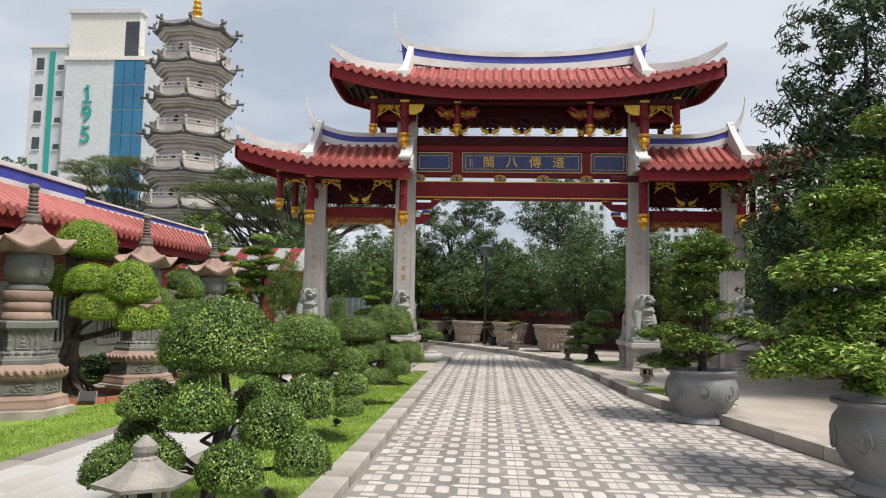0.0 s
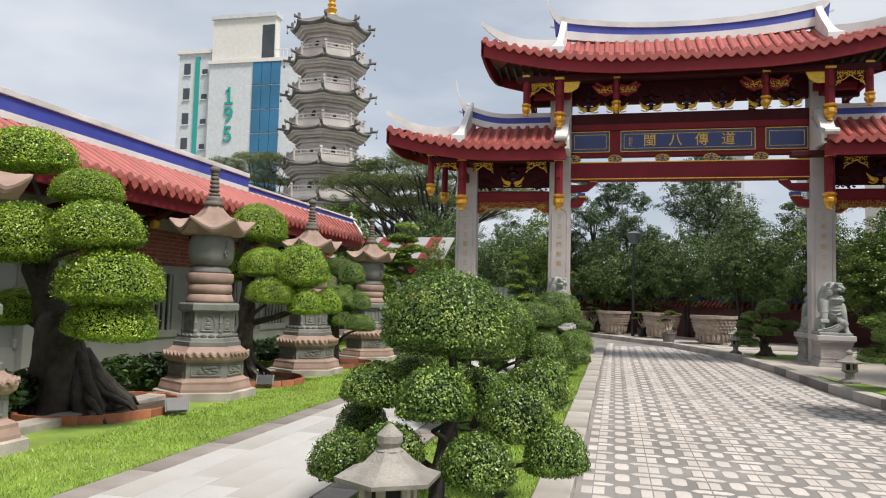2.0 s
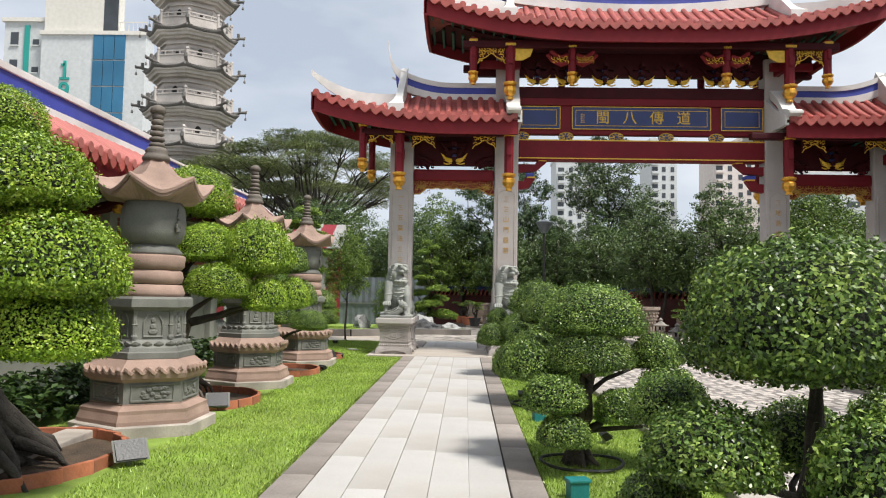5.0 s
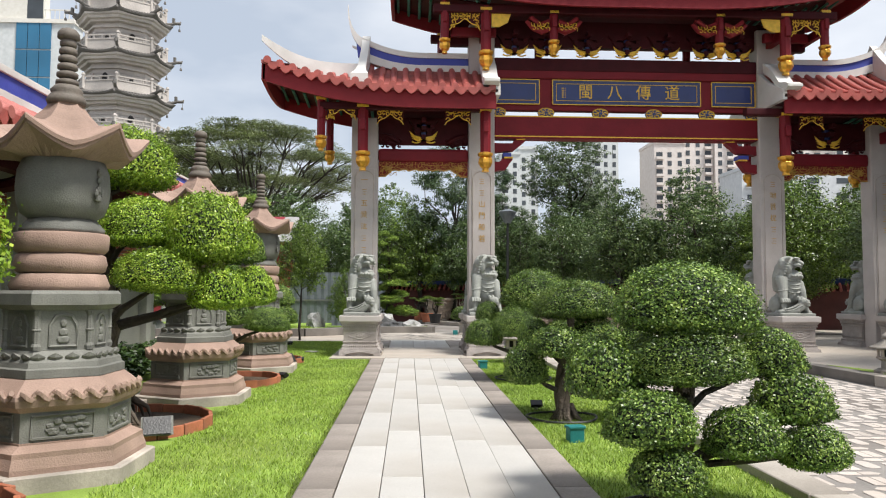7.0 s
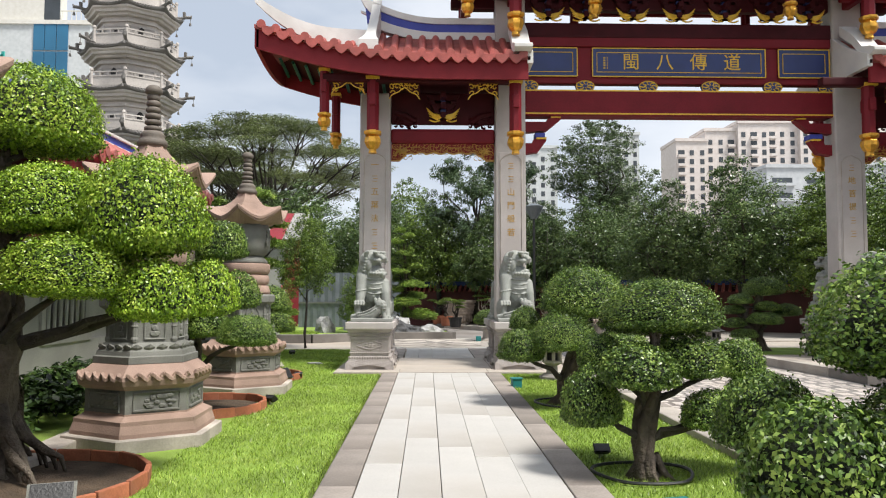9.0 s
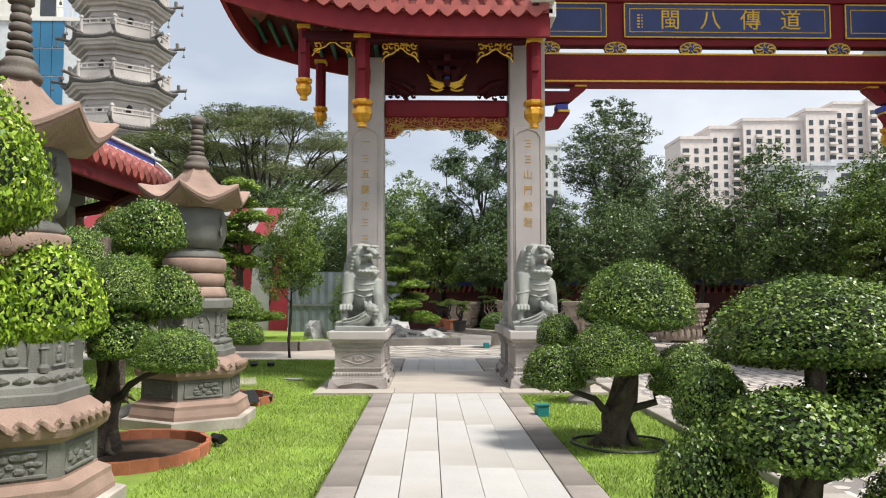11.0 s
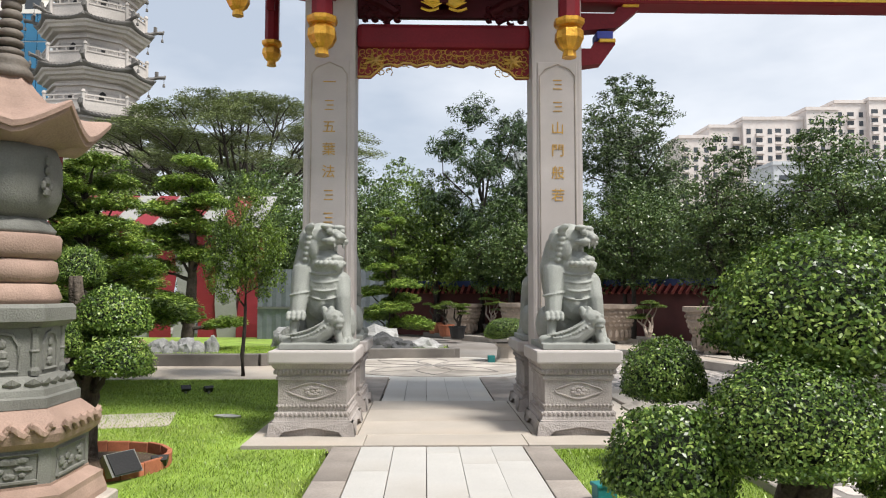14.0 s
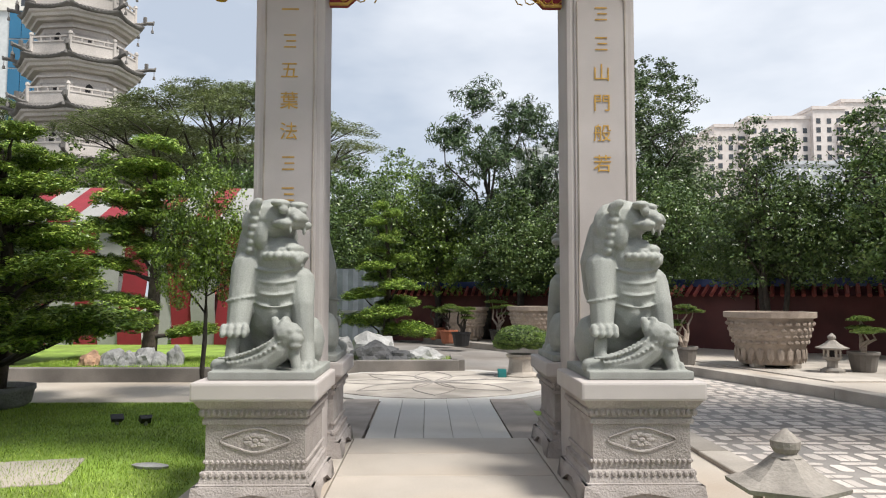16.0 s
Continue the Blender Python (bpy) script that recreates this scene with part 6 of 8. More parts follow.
def urn(x, y, zb, r, h, label, name="stone_urn"):
    """A round-bellied grey urn on a scalloped foot."""
    t = thing(name, label, "planter", x, y, zb, group="grey urns by the driveway")
    bm = bmesh.new()
    s = r
    lathe(bm, [(0.70 * s, 0.12 * h), (0.62 * s, 0.18 * h), (0.80 * s, 0.3 * h), (0.97 * s, 0.5 * h), (s, 0.68 * h), (0.95 * s, 0.80 * h), (0.86 * s, 0.88 * h), (0.86 * s, 0.92 * h), (0.98 * s, 0.95 * h), (0.98 * s, h), (0.88 * s, h), (0.84 * s, 0.9 * h)], 40, lobes=8, depth=0.04)
    b = part("body", bm, M["pot"], t, smooth=True)
    for q in range(8):
        bm = bmesh.new()
        a = q * math.pi / 4 - math.pi / 2 - 0.2
        d, e = Vector((math.cos(a), math.sin(a), 0)), Vector((-math.sin(a), math.cos(a), 0))
        tube(bm, [d * (s * 1.0) + e * (0.16 * s * math.cos(u)) + Vector((0, 0, 0.6 * h + 0.14 * h * math.sin(u))) for u in [2 * math.pi * k / 12 for k in range(13)]], 0.012, 5)
        for k in range(6):
            tube(bm, [d * (s * 1.02) + Vector((0, 0, 0.6 * h)), d * (s * 1.02) + e * (0.10 * s * math.cos(k * 1.05)) + Vector((0, 0, 0.6 * h + 0.09 * h * math.sin(k * 1.05)))], [0.02, 0.006], 5)
        part("relief", bm, M["pot"], b)
    bm = bmesh.new()
    lathe(bm, [(0.80 * s, 0.0), (0.82 * s, 0.03 * h), (0.76 * s, 0.09 * h), (0.68 * s, 0.13 * h)], 32, lobes=8, depth=0.08)
    part("foot", bm, M["pot"], t)
    bm = bmesh.new()
    lathe(bm, [(0.84 * s, 0.88 * h), (0.6 * s, 0.93 * h), (0.1 * s, 0.95 * h)], 24)
    part("soil", bm, M["soil"], t)
    return t


urn(3.28, 11.75, 0.0, 0.52, 0.80, "large grey stone urn with relief standing at the kerb")
urn(3.86, 7.35, 0.0, 0.55, 0.86, "large grey fluted stone urn holding a podocarpus")
padded_tree(3.28, 11.75, 0.74, 2.4, [(0.05, 0.1, 1.98, 0.50, 0.34), (0.3, 0.3, 1.75, 0.48, 0.36), (-0.05, 0.1, 1.65, 0.45, 0.3), (-0.15, 0.1, 1.35, 0.45, 0.28), (0.1, 0, 1.0, 0.4, 0.24), (-0.55, -0.1, 0.62, 0.48, 0.24), (-0.05, -0.3, 0.45, 0.46, 0.22), (0.62, 0.1, 0.70, 0.55, 0.24), (0.95, 0.2, 0.6, 0.35, 0.18), (-0.55, 0.05, 0.18, 0.40, 0.15)],
            "tall dark bonsai with layered pads growing in the urn", 0.06, "potted_bonsai")
padded_tree(3.86, 7.35, 0.80, 2.9, [(-0.45, 0.2, 1.30, 0.60, 0.40), (-0.75, -0.05, 0.42, 0.62, 0.42), (-0.35, 0.3, 0.85, 0.55, 0.4), (-0.15, 0.5, 2.0, 0.55, 0.36), (-0.1, 0.45, 1.68, 0.42, 0.33), (0.0, 0.3, 0.9, 0.42, 0.38), (0.1, 0.5, 2.35, 0.42, 0.30), (-0.15, -0.05, 0.2, 0.32, 0.25), (-0.5, 0.1, 0.75, 0.4, 0.26), (0.3, 0.4, 2.9, 0.4, 0.3), (0.5, 0.2, 1.3, 0.4, 0.3)],
            "podocarpus with bright narrow leaves growing in the urn", 0.07, "potted_podocarpus", leafy=PADS_LIGHT)


# ---- temple hall beside the lawn ----
hall = thing("temple_hall", "long temple hall with pink-red tiled roof and blue ridge", "building", -8.4, 21.7, 0)
Y0 = -30.0


def hall_roof_z(v):
    return 3.27 + 0.64 * v ** 0.95


bm = bmesh.new()
sweep(bm, [[(-1.1 * v, y + 2.2 * v * (y == 0), hall_roof_z(v)) for v in (0, 0.25, 0.5, 0.75, 1.0)] + [(-1.1, y + 2.2 * (y == 0), 3.8), (-0.05, y, 3.19)] for y in (Y0, 0.0)])
part("roof", bm, M["rooftile_far"], hall, "pink-red tiled slope")
pitch = 0.255
for i in range(int(-Y0 / pitch)):
    y = -0.12 - i * pitch
    bm = bmesh.new()
    secs = []
    for v in (-0.02, 0.2, 0.4, 0.6, 0.8, 0.98):
        z = hall_roof_z(max(v, 0)) + 0.01
        secs.append([(-1.1 * v, y + 2.2 * max(0, v) * max(0, 1 + y / 6.0) * (y > -6) + 0.062 * math.cos(a), z + 0.05 * math.sin(a)) for a in [math.pi * j / 5 for j in range(6)]])
    sweep(bm, secs)
    disc = [(0.03, y + 0.072 * math.cos(2 * math.pi * j / 12), 3.28 + 0.072 * math.sin(2 * math.pi * j / 12)) for j in range(12)]
    sweep(bm, [disc, [(0.075, b, c) for _, b, c in disc]])
    part("cover_tile", bm, M["rooftile_far"], hall)
    if i % 1 == 0:
        bm = bmesh.new()
        lip = [(-0.11, 0.03), (-0.10, -0.05), (-0.06, -0.11), (0, -0.15), (0.06, -0.11), (0.10, -0.05), (0.11, 0.03)]
        sweep(bm, [[(x, y - pitch / 2 + u, 3.25 + w) for u, w in lip] for x in (0.03, 0.065)])
        part("drip_tile", bm, M["rooftile"], hall)
for nm, x0, x1, z0, z1, m in (("fascia", -0.12, -0.04, 2.92, 3.19, "red_bright"), ("soffit", -1.3, -0.1, 3.11, 3.17, "maroon"), ("eave_beam", -0.75, -0.55, 2.85, 3.11, "maroon")):
    bm = bmesh.new()
    box(bm, x0, x1, Y0, -0.02, z0, z1, 0.01)
    part(nm, bm, M[m], hall)
for i in range(14):
    bm = bmesh.new()
    y = -1.0 - 2.1 * i
    tube(bm, [(-1.2, y, 2.66), (-0.8, y, 2.74), (-0.4, y, 2.94), (-0.15, y, 3.02)], [0.09, 0.10, 0.09, 0.06], 7)
    part("eave_bracket", bm, M["maroon"], hall)
    bm = bmesh.new()
    lathe(bm, [(0.06, 2.64), (0.09, 2.70), (0.07, 2.80)], 10, cx=-0.62, cy=y)
    part("bracket_boss", bm, M["gold"], hall)
# ridges: a tall one over the near part, a lower one over the far end
for y0, y1, zt, h in ((Y0, -5.3, 4.33, 0.44), (-5.3, 2.15, 4.08, 0.22)):
    for nm, a, b, w, m in (("ridge", 0.0, 0.26, 0.10, "white"), ("ridge_panel", 0.26, 0.78, 0.085, "blue"), ("ridge_cap", 0.78, 1.0, 0.12, "white")):
        bm = bmesh.new()
        zb = zt - h
        box(bm, -1.1 - w, -1.1 + w, y0, y1, zb + h * a, zb + h * b, 0.008)
        part(nm, bm, M[m], hall, {"ridge_panel": "ultramarine blue ridge panel"}.get(nm, "white plaster ridge moulding"))
bm = bmesh.new()
tube(bm, [(-1.1, 1.75, 4.06), (-1.1, 1.93, 4.10), (-1.1, 2.02, 4.20), (-1.1, 1.90, 4.27)], [0.05, 0.06, 0.05, 0.02], 8)
part("ridge_tail", bm, M["white"], hall)
bm = bmesh.new()
sweep(bm, [[(-1.1 * v, d + 2.2 * v, hall_roof_z(v) + 0.02) for v in (0, 0.33, 0.66, 1)] + [(-1.1 * v, d + 2.2 * v, hall_roof_z(v) + 0.14) for v in (1, 0.66, 0.33, 0)] for d in (-0.16, 0.0)])
part("gable_edge", bm, M["white"], hall)
bm = bmesh.new()
sweep(bm, [[(-1.1, y, 3.93), (-4.4, y, 2.95), (-4.4, y, 2.85), (-1.1, y, 3.8)] for y in (Y0, -0.2)])
part("roof", bm, M["rooftile_far"], hall, "plain back slope of the roof")
# walls: grey base, brick above, barred windows
bm = bmesh.new()
box(bm, -1.45, -1.25, Y0, -0.4, 0.0, 0.62)
part("wall_base", bm, M["wall_grey"], hall)
bm = bmesh.new()
box(bm, -1.47, -1.30, Y0, -0.4, 0.6, 3.12)
part("wall", bm, M["wall_grey"], hall)
bm = bmesh.new()
box(bm, -4.2, -1.6, Y0, -0.3, 0, 2.9)
part("hall_body", bm, M["wall_red"], hall)
bm = bmesh.new()
row = 0
z = 2.02
while z < 2.72:
    y = -22.0 + (0.12 if row % 2 else 0)
    while y < -0.6:
        box(bm, -1.30, -1.285, y, y + 0.225, z, z + 0.065)
        y += 0.24
    z += 0.078
    row += 1
br = part("brick_course", bm, M["brick"], hall, "weathered red brick panel")
br["kind"] = "stuff"
for i in range(9):
    y = -3.2 - 2.6 * i
    bm = bmesh.new()
    box(bm, -1.31, -1.25, y - 0.75, y - 0.63, 0.62, 1.95, 0.01)
    box(bm, -1.31, -1.25, y + 0.63, y + 0.75, 0.62, 1.95, 0.01)
    box(bm, -1.31, -1.24, y - 0.8, y + 0.8, 1.85, 2.0, 0.01)
    box(bm, -1.31, -1.22, y - 0.8, y + 0.8, 0.6, 0.74, 0.01)
    w = part("window", bm, M["wall_grey"], hall, "grey stone window with vertical bars")
    # near-black sheet on the solid wall paints the shade behind the bars
    bm = bmesh.new()
    box(bm, -1.299, -1.292, y - 0.64, y + 0.64, 0.73, 1.86)
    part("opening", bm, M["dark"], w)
    for k in range(7):
        bm = bmesh.new()
        yy = y - 0.54 + 0.18 * k
        lathe(bm, [(0.035, 0.73), (0.03, 0.9), (0.04, 1.28), (0.03, 1.7), (0.035, 1.86)], 8, cx=-1.27, cy=yy)
        part("bar", bm, M["wall_grey"], w)
for i in range(6):
    bm = bmesh.new()
    y = -1.2 - 5.2 * i
    box(bm, -1.30, -1.12, y - 0.14, y + 0.14, 0, 2.75, 0.015)
    part("pilaster", bm, M["wall_grey"], hall)

# low hedge and drain along the hall
hedge_bed = thing("hedge", "low dark green hedge along the hall wall", "hedge", kind="stuff")
HM = [pad_mesh("hedge_clump", 40 + k, 2200, 0.16, L["hedge"], 0.55, 0.8) for k in range(2)]
for i in range(15):
    y = 3.0 + 1.02 * i
    part("hedge_clump", HM[i % 2], None, hedge_bed, at=pose(-7.75 - 0.055 * (y - 8), y, 0.30, 0, 0, 77 * i) @ Matrix.Diagonal((0.62, 0.62, 0.42, 1)))
bm = bmesh.new()
box(bm, -0.14, 0.14, -9.0, 7.0, 0.0, 0.12, 0.015)
tagged(part("kerb_4", bm, M["stupa_plinth"], at=pose(-7.05, 11.0, 0, 0, 0, 3)), "pale low channel edge beside the hedge", "kerb", kind="structure")


# ---- pagoda ----
def pagoda(x, y):
    t = thing("stone_pagoda", "tall grey stone pagoda of seven tiers with balconies", "pagoda", x, y, 0, -8)
    ph = math.pi / 8
    C8 = [(math.cos(ph + k * math.pi / 4), math.sin(ph + k * math.pi / 4)) for k in range(8)]
    bm = bmesh.new()
    lathe(bm, [(3.9, 0), (3.9, 1.0), (3.5, 1.2), (3.4, 5.4)], 8, phase=ph)
    part("base", bm, M["pag_stone"], t)
    for i in range(7):
        ze = 6.35 + 3.19 * i
        k = 1 - 0.035 * i
        last = i == 6
        bm = bmesh.new()
        r0 = 3.05 * k
        lathe(bm, [(r0, ze - 1.35), (r0, ze - 1.0), (r0 * 1.08, ze - 0.98), (r0 * 1.08, ze - 0.82), (r0 * 1.02, ze - 0.8), (r0 * 1.02, ze - 0.62), (r0 * 1.16, ze - 0.58), (r0 * 1.18, ze - 0.42), (r0 * 1.28, ze - 0.38), (r0 * 1.3, ze - 0.2), (r0 * 1.36, ze - 0.12), (r0 * 1.37, ze + 0.02)], 8, phase=ph)
        part("corbelling", bm, M["pag_stone"], t)
        # roof with lifted corners
        bm = bmesh.new()
        secs = []
        for r, z, up in ((r0 * 1.34, ze - 0.06, 0.3), (4.32 * k, ze + 0.0, 1), (4.36 * k, ze + 0.10, 1), (4.0 * k, ze + 0.24, 0.4), (3.6 * k, ze + 0.40, 0)) if not last else ((r0 * 1.40, ze - 0.06, 0.3), (4.55 * k, ze, 1), (4.6 * k, ze + 0.12, 1), (3.2 * k, ze + 0.75, 0.4), (1.4 * k, ze + 1.5, 0), (0.4, ze + 2.0, 0)):
            loop = []
            for j in range(40):
                a = ph + 2 * math.pi * j / 40
                s = abs((j / 5 + 0.5) % 1 - 0.5) * 2
                hr = math.cos(math.pi / 8) / math.cos((1 - s) * math.pi / 8)
                loop.append((r * hr * (1 + 0.035 * up * (1 - s) ** 3) * math.cos(a), r * hr * (1 + 0.035 * up * (1 - s) ** 3) * math.sin(a), z + 0.30 * up * (1 - s) ** 2.5))
            secs.append(loop)
        sweep(bm, secs)
        part("roof", bm, M["pag_roof"], t, "dark stone roof with lifted corners")
        bm = bmesh.new()
        for j in range(8):
            a0, a1 = Vector((*C8[j], 0)), Vector((*C8[(j + 1) % 8], 0))
            for q in range(12):
                u = (q + 0.5) / 12
                p = a0.lerp(a1, u)
                s = 1 - abs(2 * u - 1)
                lift = 0.30 * (1 - s) ** 2.5
                tube(bm, [p * (4.38 * k) + Vector((0, 0, ze + 0.08 + lift)), p * (3.75 * k) + Vector((0, 0, ze + 0.34 + lift * 0.3))], 0.085, 5)
        rt = part("roof_tiles", bm, M["pag_roof"], t)
        rt["kind"] = "stuff"
        for j in range(8):
            d = Vector((*C8[j], 0))
            bm = bmesh.new()
            tube(bm, [d * (3.75 * k) + Vector((0, 0, ze + 0.5)), d * (4.2 * k) + Vector((0, 0, ze + 0.5)), d * (4.6 * k) + Vector((0, 0, ze + 0.62)), d * (5.1 * k) + Vector((0, 0, ze + 0.66)), d * (5.15 * k) + Vector((0, 0, ze + 0.82))], [0.13, 0.13, 0.12, 0.13, 0.05], 6)
            box(bm, *(sorted((d.x * 4.5 * k - 0.1, d.x * 4.5 * k + 0.1))), *(sorted((d.y * 4.5 * k - 0.1, d.y * 4.5 * k + 0.1))), ze + 0.62, ze + 1.05, 0.04)
            part("corner_ridge", bm, M["pag_roof"], t)
            bm = bmesh.new()
            lathe(bm, [(0.10, ze + 0.0), (0.08, ze + 0.16), (0.03, ze + 0.24)], 8, cx=d.x * 5.05 * k, cy=d.y * 5.05 * k)
            tube(bm, [d * (5.05 * k) + Vector((0, 0, ze + 0.2)), d * (5.05 * k) + Vector((0, 0, ze + 0.62))], 0.02, 4)
            part("wind_bell", bm, M["pag_roof"], t)
        if last:
            continue
        # wall with niches and balcony
        zb = ze + 0.42
        r1 = 3.05 * (1 - 0.035 * (i + 1))
        bm = bmesh.new()
        lathe(bm, [(r1, zb), (r1, ze + 1.9)], 8, phase=ph)
        wl = part("wall", bm, M["pag_stone"], t)
        rb = 3.75 * k
        bm = bmesh.new()
        lathe(bm, [(rb, zb - 0.1), (rb + 0.06, zb - 0.02), (rb + 0.06, zb + 0.06), (rb - 0.25, zb + 0.08)], 8, phase=ph)
        part("balcony_floor", bm, M["pag_stone"], t)
        for j in range(8):
            a0, a1 = Vector((*C8[j], 0)), Vector((*C8[(j + 1) % 8], 0))
            mid = (a0 + a1) / 2
            nrm = mid.normalized()
            ap = mid.length
            bm = bmesh.new()
            for z0, z1, w in ((0.08, 0.68, 0.04), (0.68, 0.78, 0.08)):
                sweep(bm, [[p * (rb - 0.03) + nrm * w + Vector((0, 0, zb + z0)), p * (rb - 0.03) - nrm * w + Vector((0, 0, zb + z0)), p * (rb - 0.03) - nrm * w + Vector((0, 0, zb + z1)), p * (rb - 0.03) + nrm * w + Vector((0, 0, zb + z1))] for p in (a0, a1)])
            sweep(bm, [[p * rb + nrm * 0.05 + Vector((0, 0, zb + 0.98)), p * rb - nrm * 0.05 + Vector((0, 0, zb + 0.98)), p * rb - nrm * 0.05 + Vector((0, 0, zb + 1.08)), p * rb + nrm * 0.05 + Vector((0, 0, zb + 1.08))] for p in (a0, a1)])
            for q in range(1, 4):
                p = a0.lerp(a1, q / 4) * rb
                box(bm, p.x - 0.05, p.x + 0.05, p.y - 0.05, p.y + 0.05, zb + 0.7, zb + 1.0)
            part("balustrade", bm, M["pag_stone"], t)
            bm = bmesh.new()
            p = a0 * (rb + 0.02)
            lathe(bm, [(0.11, zb), (0.11, zb + 1.12), (0.15, zb + 1.16), (0.12, zb + 1.3), (0.03, zb + 1.36)], 8, cx=p.x, cy=p.y)
            part("post", bm, M["pag_stone"], t)
            bm = bmesh.new()
            big = (j + i) % 2 == 0
            h, w = (0.62, 0.24) if big else (0.36, 0.15)
            e = Vector((-nrm.y, nrm.x, 0))
            c = nrm * (r1 * ap + 0.0)
            loop = [(-w, 0), (w, 0), (w, h * 0.62), (w * 0.5, h * 0.88), (0, h), (-w * 0.5, h * 0.88), (-w, h * 0.62)]
            # near-black plate on the wall in place of a hollow niche's shade
            sweep(bm, [[c + nrm * dd + e * u + Vector((0, 0, zb + 0.92 + v)) for u, v in loop] for dd in (-0.06, 0.012)])
            part("niche", bm, M["dark"], wl, "arched niche, its shade painted as a near-black plate")
            bm = bmesh.new()
            p = a0 * (r1 + 0.03)
            lathe(bm, [(0.13, zb), (0.13, ze + 1.86)], 8, cx=p.x, cy=p.y)
            part("corner_column", bm, M["pag_stone"], wl)
    bm = bmesh.new()
    z = 6.35 + 3.19 * 6 + 1.9
    lathe(bm, [(0.75, z - 0.3), (0.6, z), (0.35, z + 0.2), (0.5, z + 0.5), (0.3, z + 0.75), (0.42, z + 0.95), (0.26, z + 1.2), (0.36, z + 1.45), (0.2, z + 1.7), (0.28, z + 1.95), (0.05, z + 2.8)], 20)
    part("finial", bm, M["gold"], t, "gilded ringed finial")
    return t


pagoda(-26.75, 63.0)


# ---- far buildings ----
def block(parent, name, x0, x1, y0, y1, z0, z1, m, label=""):
    bm = bmesh.new()
    box(bm, x0, x1, y0, y1, z0, z1)
    return part(name, bm, m, parent, label)


tower = thing("apartment_tower", "white apartment tower with a blue glass strip and large teal number", "building", 2.0, 150, 0)
block(tower, "wing", -102, -93.2, 0, 3, 0, 56.6, M["hdb_white"])
block(tower, "wall", -93.2, -71.5, -1.5, 2.5, 0, 53.4, M["hdb_white"])
block(tower, "penthouse", -92.9, -77.4, -1.2, 1, 53.4, 63.6, M["hdb_cream"])
block(tower, "roof_slab", -93.3, -77.0, -1.7, 1.4, 63.6, 64.5, M["hdb_white"])
block(tower, "roof_slab", -93.5, -71.2, -1.9, 2.8, 53.2, 54.0, M["hdb_cream"])
block(tower, "roof_slab", -102.5, -93.2, -0.5, 3.2, 56.4, 57.2, M["hdb_cream"])
block(tower, "terrace_frame", -80.6, -77.6, -1.25, -1.1, 54.2, 61.8, M["win"])
block(tower, "teal_band", -97.6, -96.6, -0.35, 0.1, 0, 55.6, M["hdb_teal"], "teal painted band")
for r in range(9):
    for c in range(3):
        block(tower, "pane", -82.3 + 2.25 * c, -80.2 + 2.25 * c, -1.75, -1.45, 4.5 + 5.45 * r, 9.65 + 5.45 * r, M["hdb_glass"])
for r in range(8):
    z = 11 + 5.8 * r
    for x0, x1, h in ((-100.6, -99.0, 2.6), (-95.9, -94.6, 1.1), (-94.0, -93.4, 1.1)):
        w = block(tower, "window", x0, x1, -0.12, 0.05, z, z + h, M["win"])
        block(w, "window_sill", x0 - 0.15, x1 + 0.15, -0.3, 0.0, z - 0.35, z - 0.1, M["hdb_white"])
for k in range(7):
    block(tower, "railing_post", -77 + 0.9 * k, -76.9 + 0.9 * k, -1.6, -1.5, 54.0, 56.0, M["hdb_cream"])
block(tower, "railing", -77.2, -71.4, -1.62, -1.48, 55.8, 56.0, M["hdb_cream"])
for k, ch in enumerate("195"):
    part("numeral", text_mesh("numeral", ch, 5.0, M["hdb_teal"], 0.12, 0.04), None, tower, "large teal numeral", at=pose(-88.0, -1.66, 45.8 - 4.45 * k, 90, 0, 0))


for x0, x1, z0, z1 in ((-89.0, -87.0, 43.85, 44.3), (-88.8, -88.0, 46.7, 47.15)):
    block(tower, "numeral", x0, x1, -1.78, -1.52, z0, z1, M["hdb_teal"])


def slab_block(name, label, x0, x1, y, steps, m, storey=3.1, bay=4.2, deep=14, turn=0):
    t = thing(name, label, "building", (x0 + x1) / 2, y, 0, turn)
    n = len(steps)
    w = (x1 - x0) / n
    for i, h in enumerate(steps):
        a = -(x1 - x0) / 2 + i * w
        off = 1.6 * (i % 2)
        block(t, "wall", a, a + w, off, deep, 0, h, m)
        block(t, "roof", a - 0.3, a + w + 0.3, off - 0.4, deep, h, h + 0.9, m)
        rows = int((h - 14) / storey)
        for r in range(rows):
            z = h - 2.6 - storey * r
            if z < 18:
                break
            k = max(1, int(w / bay))
            for c in range(k):
                u = a + (c + 0.5) * w / k
                ww = 0.21 * bay if (c + i) % 3 else 0.33 * bay
                bmx = bmesh.new()
                box(bmx, u - ww, u + ww, off - 0.08, off + 0.1, z - 1.5, z)
                wi = part("window", bmx, M["win"], t)
                if (c + i) % 3 == 0:
                    block(t, "balcony", u - 0.4 * bay, u + 0.4 * bay, off - 1.0, off, z - 2.2, z - 1.45, m)
    return t


slab_block("condominium", "pale pink stepped condominium block beyond the trees", 69, 143, 220, [46, 49.5, 51.5, 52.0, 54.5, 57, 57.5, 58], M["condo"], 2.6, 2.9)
slab_block("low_block", "white and grey office block below the condominium", 84, 149, 195, [34.0, 35.0, 34.0, 33.5], M["condo_grey"], 4.0, 8)
slab_block("white_apartment", "far white apartment slab above the garden trees", 24, 36, 230, [44, 46], M["hdb_white"], 2.7, 2.8)
slab_block("white_apartment", "far white apartment tower behind the tall tree", 53, 61, 230, [50], M["hdb_white"], 2.7, 2.6)


